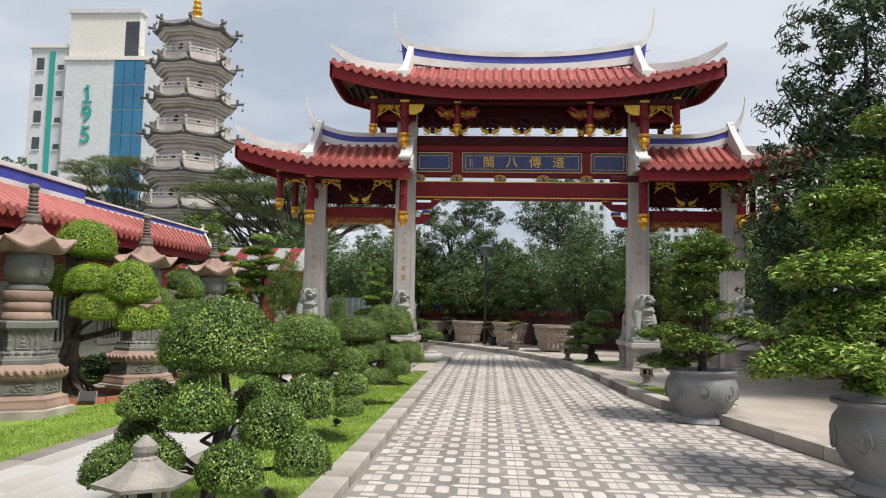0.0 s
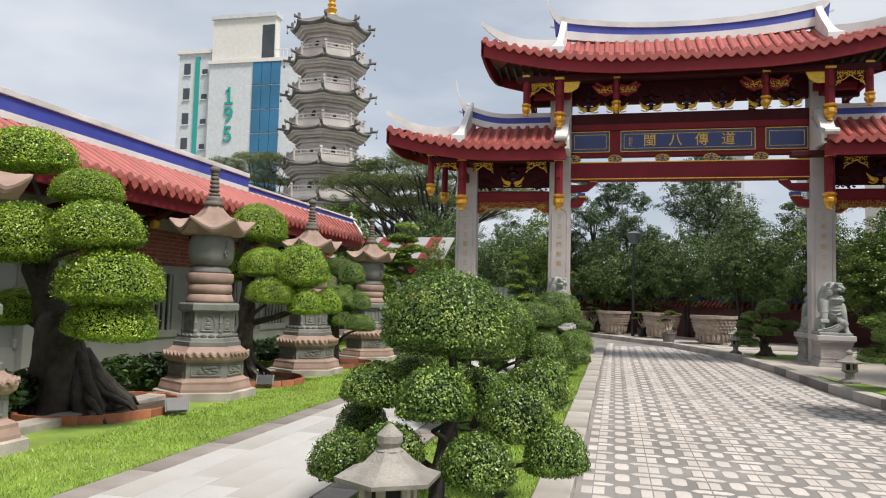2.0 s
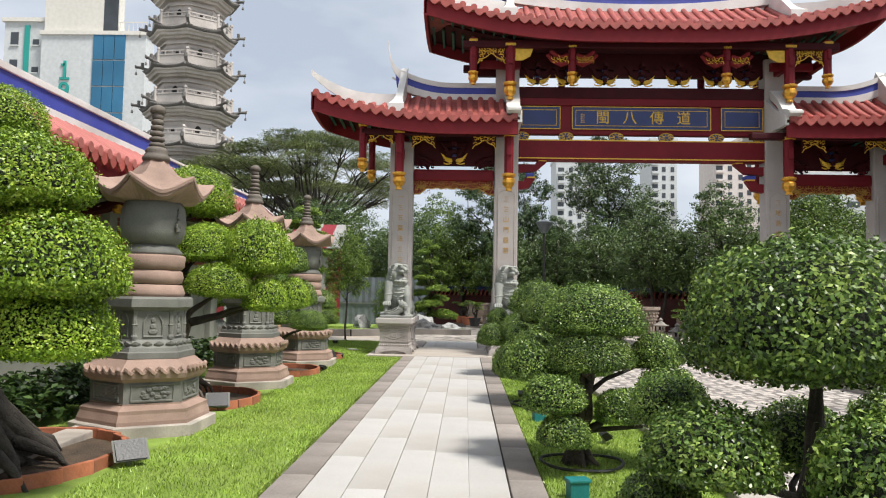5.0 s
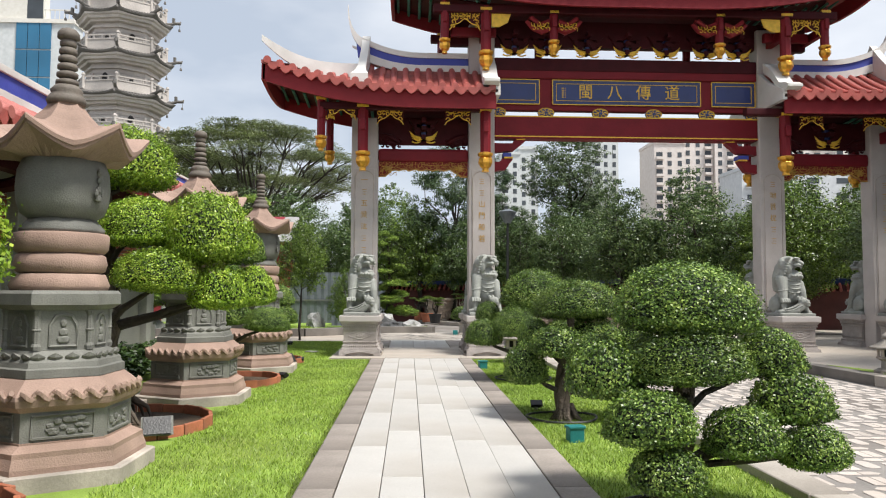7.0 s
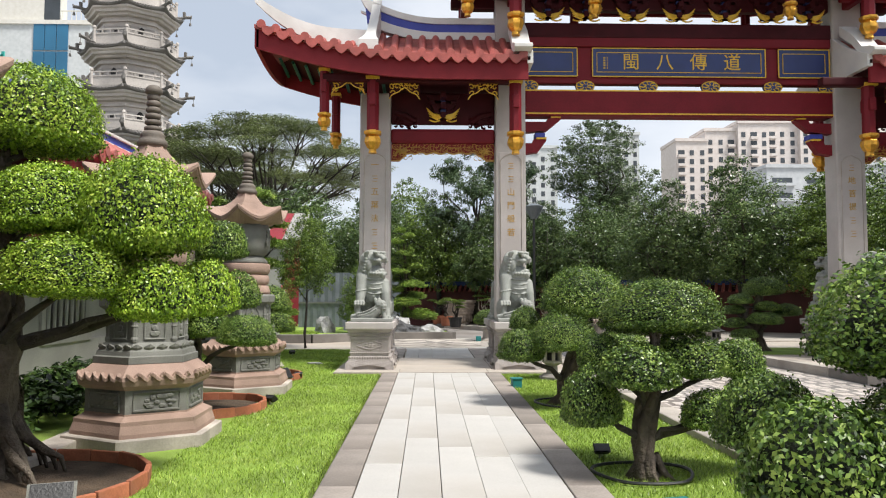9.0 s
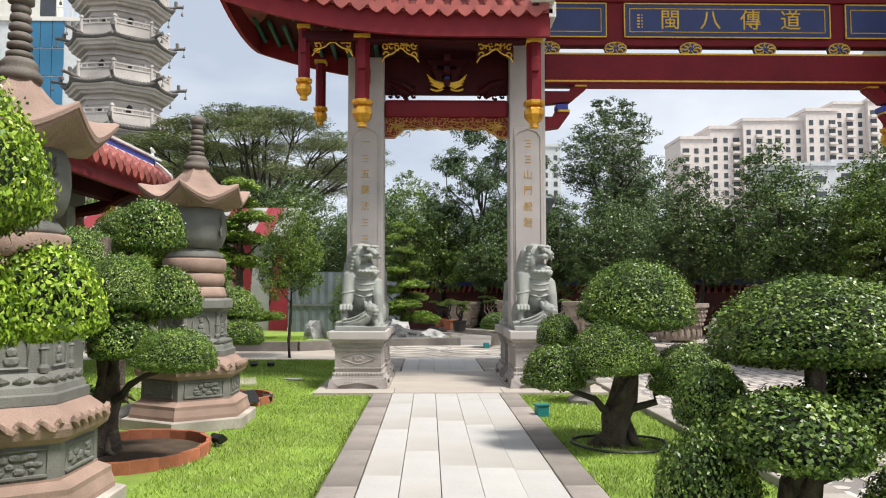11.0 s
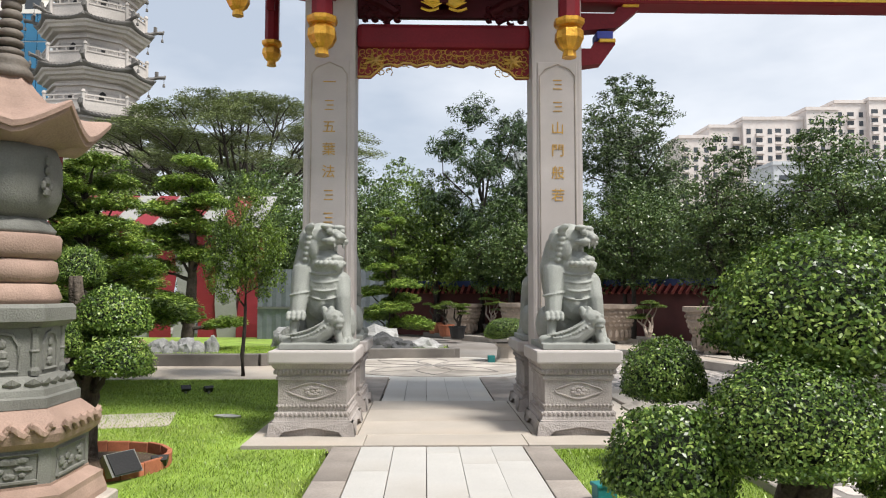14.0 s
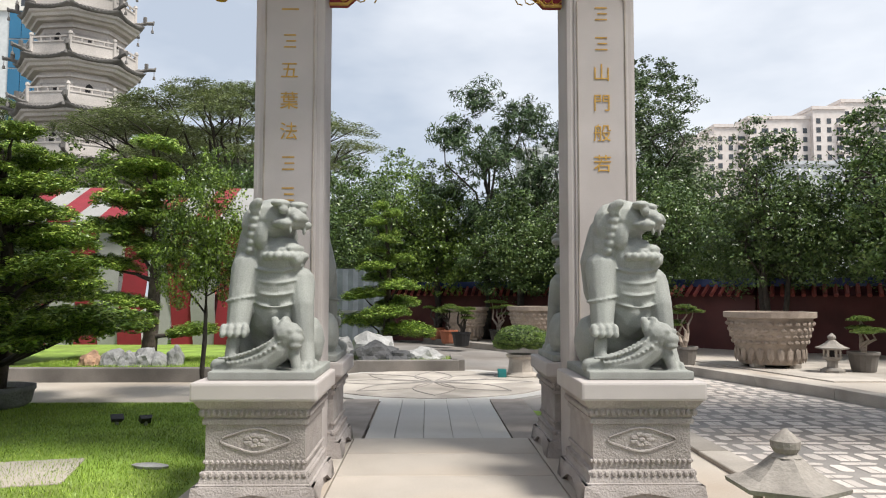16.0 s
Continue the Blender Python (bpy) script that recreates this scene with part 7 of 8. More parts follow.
# ---- wild trees ----
BL = [(0, 0, 0.55, 0.62, 0.62, 0.40), (0.35, 0.2, 0.35, 0.45, 0.45, 0.30), (-0.38, -0.1, 0.38, 0.45, 0.45, 0.32), (0.05, -0.4, 0.30, 0.45, 0.42, 0.30), (-0.1, 0.4, 0.4, 0.42, 0.42, 0.34), (0.1, 0.05, 0.85, 0.36, 0.36, 0.26)]
CROWN = {
    "broad": [crown_mesh("crown", 21 + k, BL, 24000, 0.042, L["broad"], 0.5, tall=1.7) for k in range(3)],
    "bright": [crown_mesh("crown", 31 + k, BL, 22000, 0.042, L["bright"], 0.5, tall=1.7) for k in range(2)],
    "tall": [crown_mesh("crown", 35, [(0.1, 0, 0.20, 0.55, 0.55, 0.16), (0.2, 0.1, 0.42, 0.72, 0.7, 0.20), (-0.25, 0.1, 0.52, 0.62, 0.6, 0.20), (0.05, 0, 0.72, 0.60, 0.6, 0.18), (0, 0, 0.9, 0.38, 0.38, 0.13)], 26000, 0.042, L["airy"], 0.5, 0.22, tall=2.4)],
    "pine": [crown_mesh("crown", 36 + k, [(0.1, 0, 0.95, 0.42, 0.4, 0.14), (-0.4, 0.1, 0.78, 0.40, 0.4, 0.13), (0.5, 0, 0.70, 0.42, 0.4, 0.13), (0, 0.2, 0.52, 0.55, 0.5, 0.15), (-0.55, 0, 0.36, 0.42, 0.4, 0.14), (0.5, -0.1, 0.28, 0.48, 0.4, 0.14), (0, 0, 0.12, 0.6, 0.55, 0.14)], 12000, 0.09, L["pine"], 0.2, 0.36, 0.15, 0.6, tall=2.0) for k in range(2)],
    "conifer": [crown_mesh("crown", 38 + k, [(0, 0, 0.15, 0.75, 0.75, 0.2), (0.3, 0.1, 0.35, 0.6, 0.6, 0.16), (-0.35, 0, 0.42, 0.55, 0.6, 0.16), (0, -0.2, 0.6, 0.6, 0.55, 0.16), (0.2, 0, 0.78, 0.42, 0.45, 0.14), (-0.15, 0, 0.92, 0.32, 0.3, 0.12)], 30000, 0.060, L["pine"], 0.26, 0.24, 0.2, 0.7, tall=2.6) for k in range(2)],
    "umbrella": [crown_mesh("crown", 45, [(0, 0, 0.80, 0.62, 0.62, 0.13), (0.5, 0.1, 0.66, 0.48, 0.48, 0.11), (-0.5, 0, 0.68, 0.46, 0.46, 0.11), (0, 0.5, 0.70, 0.48, 0.42, 0.11), (0.1, -0.5, 0.66, 0.48, 0.42, 0.11), (-0.25, -0.3, 0.80, 0.4, 0.4, 0.1), (0.85, 0, 0.54, 0.24, 0.3, 0.08), (-0.85, 0.1, 0.55, 0.22, 0.3, 0.08)], 24000, 0.042, L["rain"], 0.55, 0.24, 0.2)],
}
TALL = {"broad": 1.7, "bright": 1.7, "tall": 2.4, "pine": 2.0, "conifer": 2.6, "umbrella": 1.0}


def tree(x, y, h, r, kind, label, zb=0.1, crown_from=0.25, k=0, name="tree", group="", trunk=0.1, stems=1, category="tree"):
    t = thing(name, label, category, x, y, zb, group=group)
    rng = random.Random(int(x * 31 + y * 17))
    for s in range(stems):
        a = s * 2.1 + x
        foot = Vector((0.18 * math.cos(a) * (stems > 1), 0.18 * math.sin(a) * (stems > 1), -0.06))
        head = Vector((0.3 * r * math.cos(a) * (stems > 1), 0.3 * r * math.sin(a) * (stems > 1), h * 0.8))
        pts = [foot.lerp(head, q / 7) + Vector((rng.uniform(-1, 1) * trunk * 0.8, rng.uniform(-1, 1) * trunk * 0.8, 0)) * (0 < q < 7) for q in range(8)]
        bm = bmesh.new()
        tube(bm, pts, [trunk * (1.2 - q / 7.5) for q in range(8)], 8)
        part("trunk", bm, M["bark_dark"], t, smooth=True)
        for b in range(7):
            an = b * 2.4 + s
            p = pts[3 + b % 4]
            q = Vector((r * 0.62 * math.cos(an), r * 0.62 * math.sin(an), h * (crown_from + (1 - crown_from) * (0.3 + 0.08 * b))))
            bm = bmesh.new()
            limb_to(bm, p, q, trunk * 0.45, trunk * 0.1, rng, 4, 0.25 * r)
            part("branch", bm, M["bark_dark"], t, smooth=True)
    cm = CROWN[kind][k % len(CROWN[kind])]
    part("crown", cm, None, t, at=pose(0, 0, h * crown_from, 0, 0, rng.uniform(0, 360)) @ Matrix.Diagonal((r, r, h * (1 - crown_from) / 1.05 / TALL[kind], 1)))
    return t


# dark garden trees in front of and behind the boundary wall
for i, (x, y, h, r, k, s) in enumerate(((-6.2, 38.5, 5.6, 2.6, "broad", 1), (-3.6, 37.8, 5.5, 2.2, "bright", 1), (-1.3, 36.5, 4.6, 2.0, "broad", 2), (0.6, 36.0, 4.7, 2.0, "broad", 3), (2.2, 34.0, 4.9, 2.0, "broad", 3), (3.9, 31.3, 5.2, 2.1, "broad", 3), (6.1, 29.9, 5.4, 2.3, "broad", 4), (8.6, 28.5, 5.4, 2.4, "bright", 3), (11.6, 29.5, 5.4, 2.4, "bright", 3), (14, 28, 5.6, 2.5, "broad", 2), (7.6, 27.4, 4.2, 1.9, "bright", 2), (10.2, 25.0, 5.0, 2.4, "broad", 2), (-9.5, 41, 6.2, 3.0, "broad", 1), (-4.9, 42, 6.6, 2.6, "bright", 1), (1.0, 43, 5.6, 2.6, "broad", 1), (5.5, 41, 6.4, 2.8, "broad", 1), (17, 31, 6.2, 3.0, "broad", 2), (21, 36, 7.5, 3.6, "broad", 1), (12.5, 36, 6.5, 3.0, "bright", 1))):
    tree(x, y, h, r, k, "dense dark green garden tree with thin stems" if k == "broad" else "leafy yellow-green garden tree", 0.05, 0.26, i, trunk=0.07 if s > 1 else 0.12, stems=s, group="garden trees")
for i, (x, y, h, r) in enumerate(((-10.5, 43.5, 5.2, 3.0), (-7.4, 42.5, 5.2, 2.8), (-2.6, 41.5, 5.0, 2.8), (0.9, 40.0, 5.0, 2.7), (3.6, 37.2, 5.0, 2.6), (6.0, 35.6, 4.6, 2.5), (8.4, 34.0, 4.5, 2.6), (11.0, 33.0, 4.6, 2.8), (14.2, 32.0, 4.8, 2.8), (17.5, 29.0, 5.2, 2.8))):
    tree(x, y, h, r, "broad", "dense dark shrub filling the ground behind the boundary wall", 0.0, 0.04, i, name="shrub", trunk=0.06, group="shrubs behind the wall")
tree(3.55, 39.0, 9.6, 2.75, "tall", "tall airy tree with small pale green leaves", 0, 0.42, trunk=0.12)
tree(-2.1, 37.2, 7.9, 2.1, "pine", "tall dark pine with tufted crown", 0, 0.42, 0, name="pine_tree", trunk=0.12)
tree(-0.4, 38.0, 7.6, 1.8, "pine", "tall dark pine with tufted crown", 0, 0.42, 1, name="pine_tree", trunk=0.12)
CANOPY = [pad_mesh("canopy_pad", 51 + k, 3400, 0.075, L["rain"], 0.55, 0.7) for k in range(3)]


def rain_tree(x, y, h, r, label):
    """A wide umbrella of thin flat foliage layers carried by spreading dark limbs."""
    t = thing("rain_tree", label, "tree", x, y, 0, group="rain trees")
    rng = random.Random(int(x * 13 + y))
    fork = Vector((0.3, 0, 0.42 * h))
    bm = bmesh.new()
    tube(bm, [(0, 0, -0.1), (0.1, 0, 0.15 * h), (0.25, 0.05, 0.3 * h), fork], [0.5, 0.4, 0.34, 0.28], 10)
    part("trunk", bm, M["bark_dark"], t, smooth=True)
    for ring, n, low in ((0.0, 1, 0.0), (0.34, 5, 0.02), (0.62, 9, 0.09), (0.90, 12, 0.20), (0.55, 6, 0.24), (0.8, 7, 0.33)):
        for k in range(n):
            a = 2 * math.pi * (k + 0.5 * rng.random()) / n + 3 * ring
            q = ring * rng.uniform(0.9, 1.1)
            c = Vector((q * r * math.cos(a), q * r * math.sin(a), h * (0.96 - low + rng.uniform(-0.02, 0.02))))
            bm = bmesh.new()
            mid = fork.lerp(c, 0.55) + Vector((0, 0, -0.03 * h))
            limb_to(bm, fork, mid, 0.13, 0.08, rng, 3, 0.25)
            limb_to(bm, mid, c, 0.08, 0.03, rng, 3, 0.25)
            for j in range(3):
                limb_to(bm, mid.lerp(c, 0.6), c + Vector((0.2 * r * math.cos(a + j * 2.1), 0.2 * r * math.sin(a + j * 2.1), 0.1)), 0.04, 0.015, rng, 3, 0.15)
            part("branch", bm, M["bark_dark"], t, smooth=True)
            w = r * rng.uniform(0.22, 0.30)
            part("foliage_layer", CANOPY[k % 3], None, t, at=pose(c.x, c.y, c.z, rng.uniform(-6, 6), rng.uniform(-6, 6), rng.uniform(0, 360)) @ Matrix.Diagonal((w, w, 0.055 * h, 1)))
    return t


rain_tree(-15.0, 56.0, 13.2, 7.6, "wide flat-topped rain tree with open branches")
rain_tree(-22.5, 70.0, 13.8, 8.0, "wide flat-topped rain tree behind the pagoda")
rain_tree(-36.5, 72.0, 16.6, 8.0, "wide flat-topped rain tree behind the hall")
for i, (x, y, h, r) in enumerate(((-28, 44, 8.6, 4.5), (-34, 47, 9.5, 5), (-19.5, 47, 8.0, 4.0), (-13.5, 47, 6.8, 3.5), (-40, 60, 13.5, 6.0), (-47, 62, 14.5, 6.0), (-25, 52, 7.0, 4.0))):
    tree(x, y, h, r, "broad" if i % 2 else "bright", "leafy tree beyond the temple hall", 0, 0.2, i, trunk=0.2, group="trees beyond the hall")
# tall conifers on the pavement side of the driveway
for x, y, h, r, k in ((7.6, 15.2, 9.2, 2.9, 0), (10.5, 17.5, 8.5, 3.0, 1), (9.0, 12.2, 6.5, 2.2, 0), (12.5, 13.5, 8.5, 3.2, 1), (9.5, 21.5, 7.0, 2.6, 0)):
    tree(x, y, h, r, "conifer", "large dark feathery conifer beside the pavement", 0.12, 0.10, k, name="conifer", trunk=0.14, group="conifers by the pavement")
tree(8.6, 16.2, 6.5, 2.6, "broad", "dark leafy tree among the conifers", 0.12, 0.1, 1, trunk=0.12)
tree(11.0, 15.0, 7.5, 2.6, "broad", "dark leafy tree among the conifers", 0.12, 0.1, 2, trunk=0.12)

# layered garden trees beyond the gate
padded_tree(-4.85, 31.2, 0.12, 3.5, [(0.55 * math.cos(2.4 * k) * (1 - 0.05 * k), 0.55 * math.sin(2.4 * k) * (1 - 0.05 * k), 0.55 + 0.20 * k, 0.62 - 0.030 * k, 0.20) for k in range(15)], "tall layered podocarpus with bright flat pads", 0.08, leafy=PADS_LIGHT)
padded_tree(-9.35, 24.2, 0.2, 3.4, [((0.95 + 0.25 * math.cos(1.3 * k)) * math.cos(2.4 * k) * (1 - 0.03 * k), 0.9 * math.sin(2.4 * k) * (1 - 0.03 * k), 0.90 + 0.132 * k, 0.70 - 0.018 * k, 0.24) for k in range(19)] + [(1.35, -0.9, 0.95, 0.55, 0.2), (1.0, -0.7, 0.8, 0.6, 0.25), (0.4, -0.9, 0.75, 0.6, 0.25)], "layered podocarpus with broad drooping pads growing in a basin", 0.12, leafy=PADS_LIGHT)
basin = thing("stone_basin", "low round dark grey stone basin on the lawn", "planter", -9.35, 24.2, 0.03)
bm = bmesh.new()
lathe(bm, [(0.36, 0.0), (0.44, 0.06), (0.47, 0.2), (0.49, 0.22), (0.49, 0.27), (0.43, 0.27), (0.41, 0.2)], 32)
part("bowl", bm, M["rock"], basin, smooth=True)
bm = bmesh.new()
lathe(bm, [(0.42, 0.2), (0.2, 0.23), (0.02, 0.24)], 24)
part("soil", bm, M["soil"], basin)
padded_tree(-9.2, 28.95, 0.15, 4.6, [(-0.25, -0.1, 1.15, 0.5, 0.2), (-0.65, 0, 1.25, 0.36, 0.16), (-0.12, -0.2, 0.82, 0.36, 0.25), (0.85, 0, 0.62, 0.5, 0.17), (-0.75, 0.1, 1.9, 0.55, 0.28), (0.25, 0, 2.1, 0.6, 0.3), (-0.3, 0.2, 2.35, 0.55, 0.28), (-0.8, 0, 2.6, 0.6, 0.3), (0.1, 0, 2.75, 0.65, 0.3), (0.6, 0.1, 2.7, 0.5, 0.25), (-0.4, 0, 3.1, 0.7, 0.32), (0.4, 0, 3.3, 0.6, 0.3), (-0.1, 0, 3.7, 0.65, 0.32), (0.1, 0, 4.2, 0.5, 0.3)], "layered podocarpus beside the striped tent", 0.13, leafy=PADS_LIGHT)
padded_tree(-11.6, 28.5, 0.15, 4.3, [(1.0 * math.cos(2.5 * k + 2) * (1 - 0.06 * k), 0.8 * math.sin(2.5 * k + 2) * (1 - 0.06 * k), 0.9 + 0.22 * k, 0.85 - 0.03 * k, 0.28) for k in range(15)], "layered podocarpus on the raised lawn", 0.11, leafy=PADS_LIGHT)
tree(-7.05, 25.3, 3.45, 0.95, "bright", "slender young leafy tree on the lawn", 0.03, 0.36, 1, trunk=0.035)
tree(-6.2, 29.6, 2.2, 0.7, "bright", "small leafy shrub behind a pillar", 0.1, 0.1, 0, name="shrub", trunk=0.03)


# ---- striped tent, fence, boundary wall ----
tent = thing("striped_tent", "red and white striped canvas tent behind the garden", "tent", -8.7, 34.0, 0)
for k in range(13):
    bm = bmesh.new()
    x1 = -0.62 * k
    secs = []
    for q in range(7):
        u = q / 6
        wob = 0.07 * math.sin(5 * u + k * 1.7)
        secs.append([(x1 + wob, 0.0 + wob, 3.3 * (1 - u)), (x1 - 0.62 + wob, 0.0 + wob * 0.5, 3.3 * (1 - u)), (x1 - 0.62 + wob, 0.03 + wob * 0.5, 3.3 * (1 - u)), (x1 + wob, 0.03 + wob, 3.3 * (1 - u))])
    sweep(bm, secs)
    part("curtain_strip", bm, M["tarp_red"] if k % 2 == 0 else M["tarp_white"], tent)
    bm = bmesh.new()
    sweep(bm, [[(x1, -0.25, 3.3), (x1 - 0.62, -0.25, 3.3), (x1 - 0.62, -0.25, 3.34), (x1, -0.25, 3.34)], [(x1, 2.2, 4.5), (x1 - 0.62, 2.2, 4.5), (x1 - 0.62, 2.2, 4.54), (x1, 2.2, 4.54)]])
    part("roof_strip", bm, M["tarp_red"] if k % 2 else M["tarp_white"], tent)
fence = thing("metal_fence", "grey corrugated metal fence behind the lawn", "fence", -8.6, 33.2, 0)
for k in range(14):
    bm = bmesh.new()
    sweep(bm, [[(0.26 * k + 0.13 * a, 0.03 * (a % 2), z) for a in (0, 1, 2)] + [(0.26 * k + 0.13 * a, 0.03 * (a % 2) + 0.02, z) for a in (2, 1, 0)] for z in (0, 2.1)])
    part("sheet", bm, M["metal_grey"], fence)
bm = bmesh.new()
box(bm, 0, 3.6, -0.05, -0.01, 1.0, 1.06)
part("rail", bm, M["steel"], fence)

wall_b = thing("wall_boundary", "weathered red boundary wall with dark tiled coping", "wall", kind="structure")
WL = [(-12, 39.5), (-5, 38.6), (-0.2, 37.0), (4.0, 32.2), (9, 29.6), (18, 25.8)]
for (x0, y0), (x1, y1) in zip(WL, WL[1:]):
    d = Vector((x1 - x0, y1 - y0, 0))
    m = pose(x0, y0, 0, 0, 0, math.degrees(math.atan2(d.y, d.x)))
    bm = bmesh.new()
    box(bm, 0, d.length, -0.12, 0.12, 0, 1.45)
    part("wall", bm, M["wall_red"], wall_b, at=m)
    bm = bmesh.new()
    sweep(bm, [[(u, -0.32, 1.45), (u, 0.32, 1.45), (u, 0.06, 1.68), (u, -0.06, 1.68)] for u in (0, d.length)])
    part("coping", bm, M["maroon"], wall_b, at=m)
    bm = bmesh.new()
    box(bm, 0, d.length, -0.09, 0.09, 1.66, 1.86, 0.02)
    part("coping_ridge", bm, M["navy"], wall_b, "dark blue ridge", at=m)
    bm = bmesh.new()
    for q in range(int(d.length / 0.22)):
        u = 0.11 + 0.22 * q
        tube(bm, [(u, -0.36, 1.45), (u, -0.06, 1.69)], 0.05, 6)
    ct = part("coping_tiles", bm, M["tilebed"], wall_b, at=m)
    ct["kind"] = "stuff"


# ---- planters and pots beyond the gate ----
def big_planter(x, y, r, h, zb=0.15):
    t = thing("stone_planter", "large tan stone planter with carved basketwork sides", "planter", x, y, zb, group="large stone planters")
    bm = bmesh.new()
    lathe(bm, [(0.66 * r, 0.06 * h), (0.72 * r, 0.3 * h), (0.88 * r, 0.62 * h), (0.92 * r, 0.88 * h), (1.0 * r, 0.9 * h), (1.0 * r, h), (0.88 * r, h), (0.85 * r, 0.9 * h)], 32)
    b = part("body", bm, M["planter"], t)
    bm = bmesh.new()
    for j in range(4):
        zz, rr = (0.46 + 0.11 * j) * h, (0.80 + 0.04 * j) * r
        for k in range(30):
            a = (k + 0.5 * (j % 2)) * 2 * math.pi / 30
            bmesh.ops.create_icosphere(bm, subdivisions=1, radius=1, matrix=Matrix.LocRotScale((rr * math.cos(a), rr * math.sin(a), zz), Euler((0, 0, a)), (0.035, 0.085 * r, 0.045 * h)))
    for k in range(22):
        a = k * 2 * math.pi / 22
        bmesh.ops.create_icosphere(bm, subdivisions=1, radius=1, matrix=Matrix.LocRotScale((0.735 * r * math.cos(a), 0.735 * r * math.sin(a), 0.24 * h), Euler((0, 0, a)), (0.04, 0.09 * r, 0.16 * h)))
    rl = part("relief", bm, M["planter"], b)
    rl["kind"] = "stuff"
    for k in range(4):
        a = k * math.pi / 2 + 0.6
        bm = bmesh.new()
        box(bm, 0.55 * r * math.cos(a) - 0.1, 0.55 * r * math.cos(a) + 0.1, 0.55 * r * math.sin(a) - 0.1, 0.55 * r * math.sin(a) + 0.1, -0.01, 0.08 * h, 0.015)
        part("foot", bm, M["stupa_plinth"], t)
    bm = bmesh.new()
    lathe(bm, [(0.86 * r, 0.88 * h), (0.1, 0.93 * h)], 20)
    part("soil", bm, M["soil"], t)


for x, y, r, h in ((2.45, 28.3, 0.80, 1.0), (0.9, 32.0, 0.78, 1.0), (-1.0, 34.4, 0.75, 1.0), (-2.75, 36.3, 0.66, 0.95)):
    big_planter(x, y, r, h)


def potted(x, y, zb, pot_r, pot_h, label, m, crown="dry", h=0.6, name="potted_bonsai"):
    t = thing(name, label, "potted plant", x, y, zb, group="potted bonsai along the bed")
    bm = bmesh.new()
    lathe(bm, [(0.7 * pot_r, 0), (0.8 * pot_r, 0.1 * pot_h), (pot_r, 0.85 * pot_h), (1.08 * pot_r, 0.88 * pot_h), (1.08 * pot_r, pot_h), (0.9 * pot_r, pot_h), (0.85 * pot_r, 0.85 * pot_h)], 16)
    part("pot", bm, m, t)
    rng = random.Random(int(x * 50 + y))
    bm = bmesh.new()
    tips = []
    for k in range(5):
        tip = (rng.uniform(-0.3, 0.3), rng.uniform(-0.2, 0.2), pot_h + h * rng.uniform(0.5, 1.0))
        tips.append(tip)
        limb_to(bm, (0, 0, pot_h * 0.8), tip, 0.04, 0.008, rng, 5, 0.08)
    part("trunk", bm, M["planter"] if crown == "dry" else M["bark_dark"], t)
    for k, tip in enumerate(tips):
        part("foliage_pad", PADS[k % 3] if crown != "dome" else DOME[("s", k % 3)], None, t, at=pose(*tip, 0, 0, 70 * k) @ Matrix.Diagonal((0.2, 0.2, 0.09, 1)))
    return t


for x, y, c, m, h in ((0.95, 28.6, "dry", "kerb_dark", 0.75), (3.6, 27.3, "dry", "kerb_dark", 0.6), (0.2, 33.0, "dry", "black", 0.7), (-1.9, 35.4, "dry", "black", 0.8), (-3.6, 36.6, "green", "terracotta", 0.6), (-3.0, 33.9, "green", "black", 0.7), (-3.3, 35.0, "green", "terracotta", 0.7)):
    potted(x, y, 0.13, 0.24, 0.36, "small potted bonsai with twisted stems", M[m], c, h)

# small round bonsai in a stone pot beside the medallion
t = thing("potted_bonsai", "round clipped bonsai in a small stone pot", "potted plant", -2.25, 27.7, 0.0)
bm = bmesh.new()
lathe(bm, [(0.34, 0.0), (0.36, 0.06), (0.22, 0.12), (0.2, 0.34), (0.25, 0.38), (0.25, 0.42)], 8)
part("pot", bm, M["stupa_plinth"], t)
for k, (dx, dz, a) in enumerate(((0, 0.66, 0.40), (-0.2, 0.58, 0.25), (0.28, 0.58, 0.26))):
    part("leaf_clump", DOME[("s", k)], None, t, at=pose(dx, 0.05 * k, dz, 0, 0, 50 * k) @ Matrix.Diagonal((a, a, 0.26, 1)))
bm = bmesh.new()
box(bm, -0.42, -0.28, -0.3, -0.14, 0.0, 0.16, 0.01)
tagged(part("cable_box", bm, M["teal_box"], at=pose(-2.25, 27.7, 0.02)), "small teal plastic cable box on the paving", "cable box")


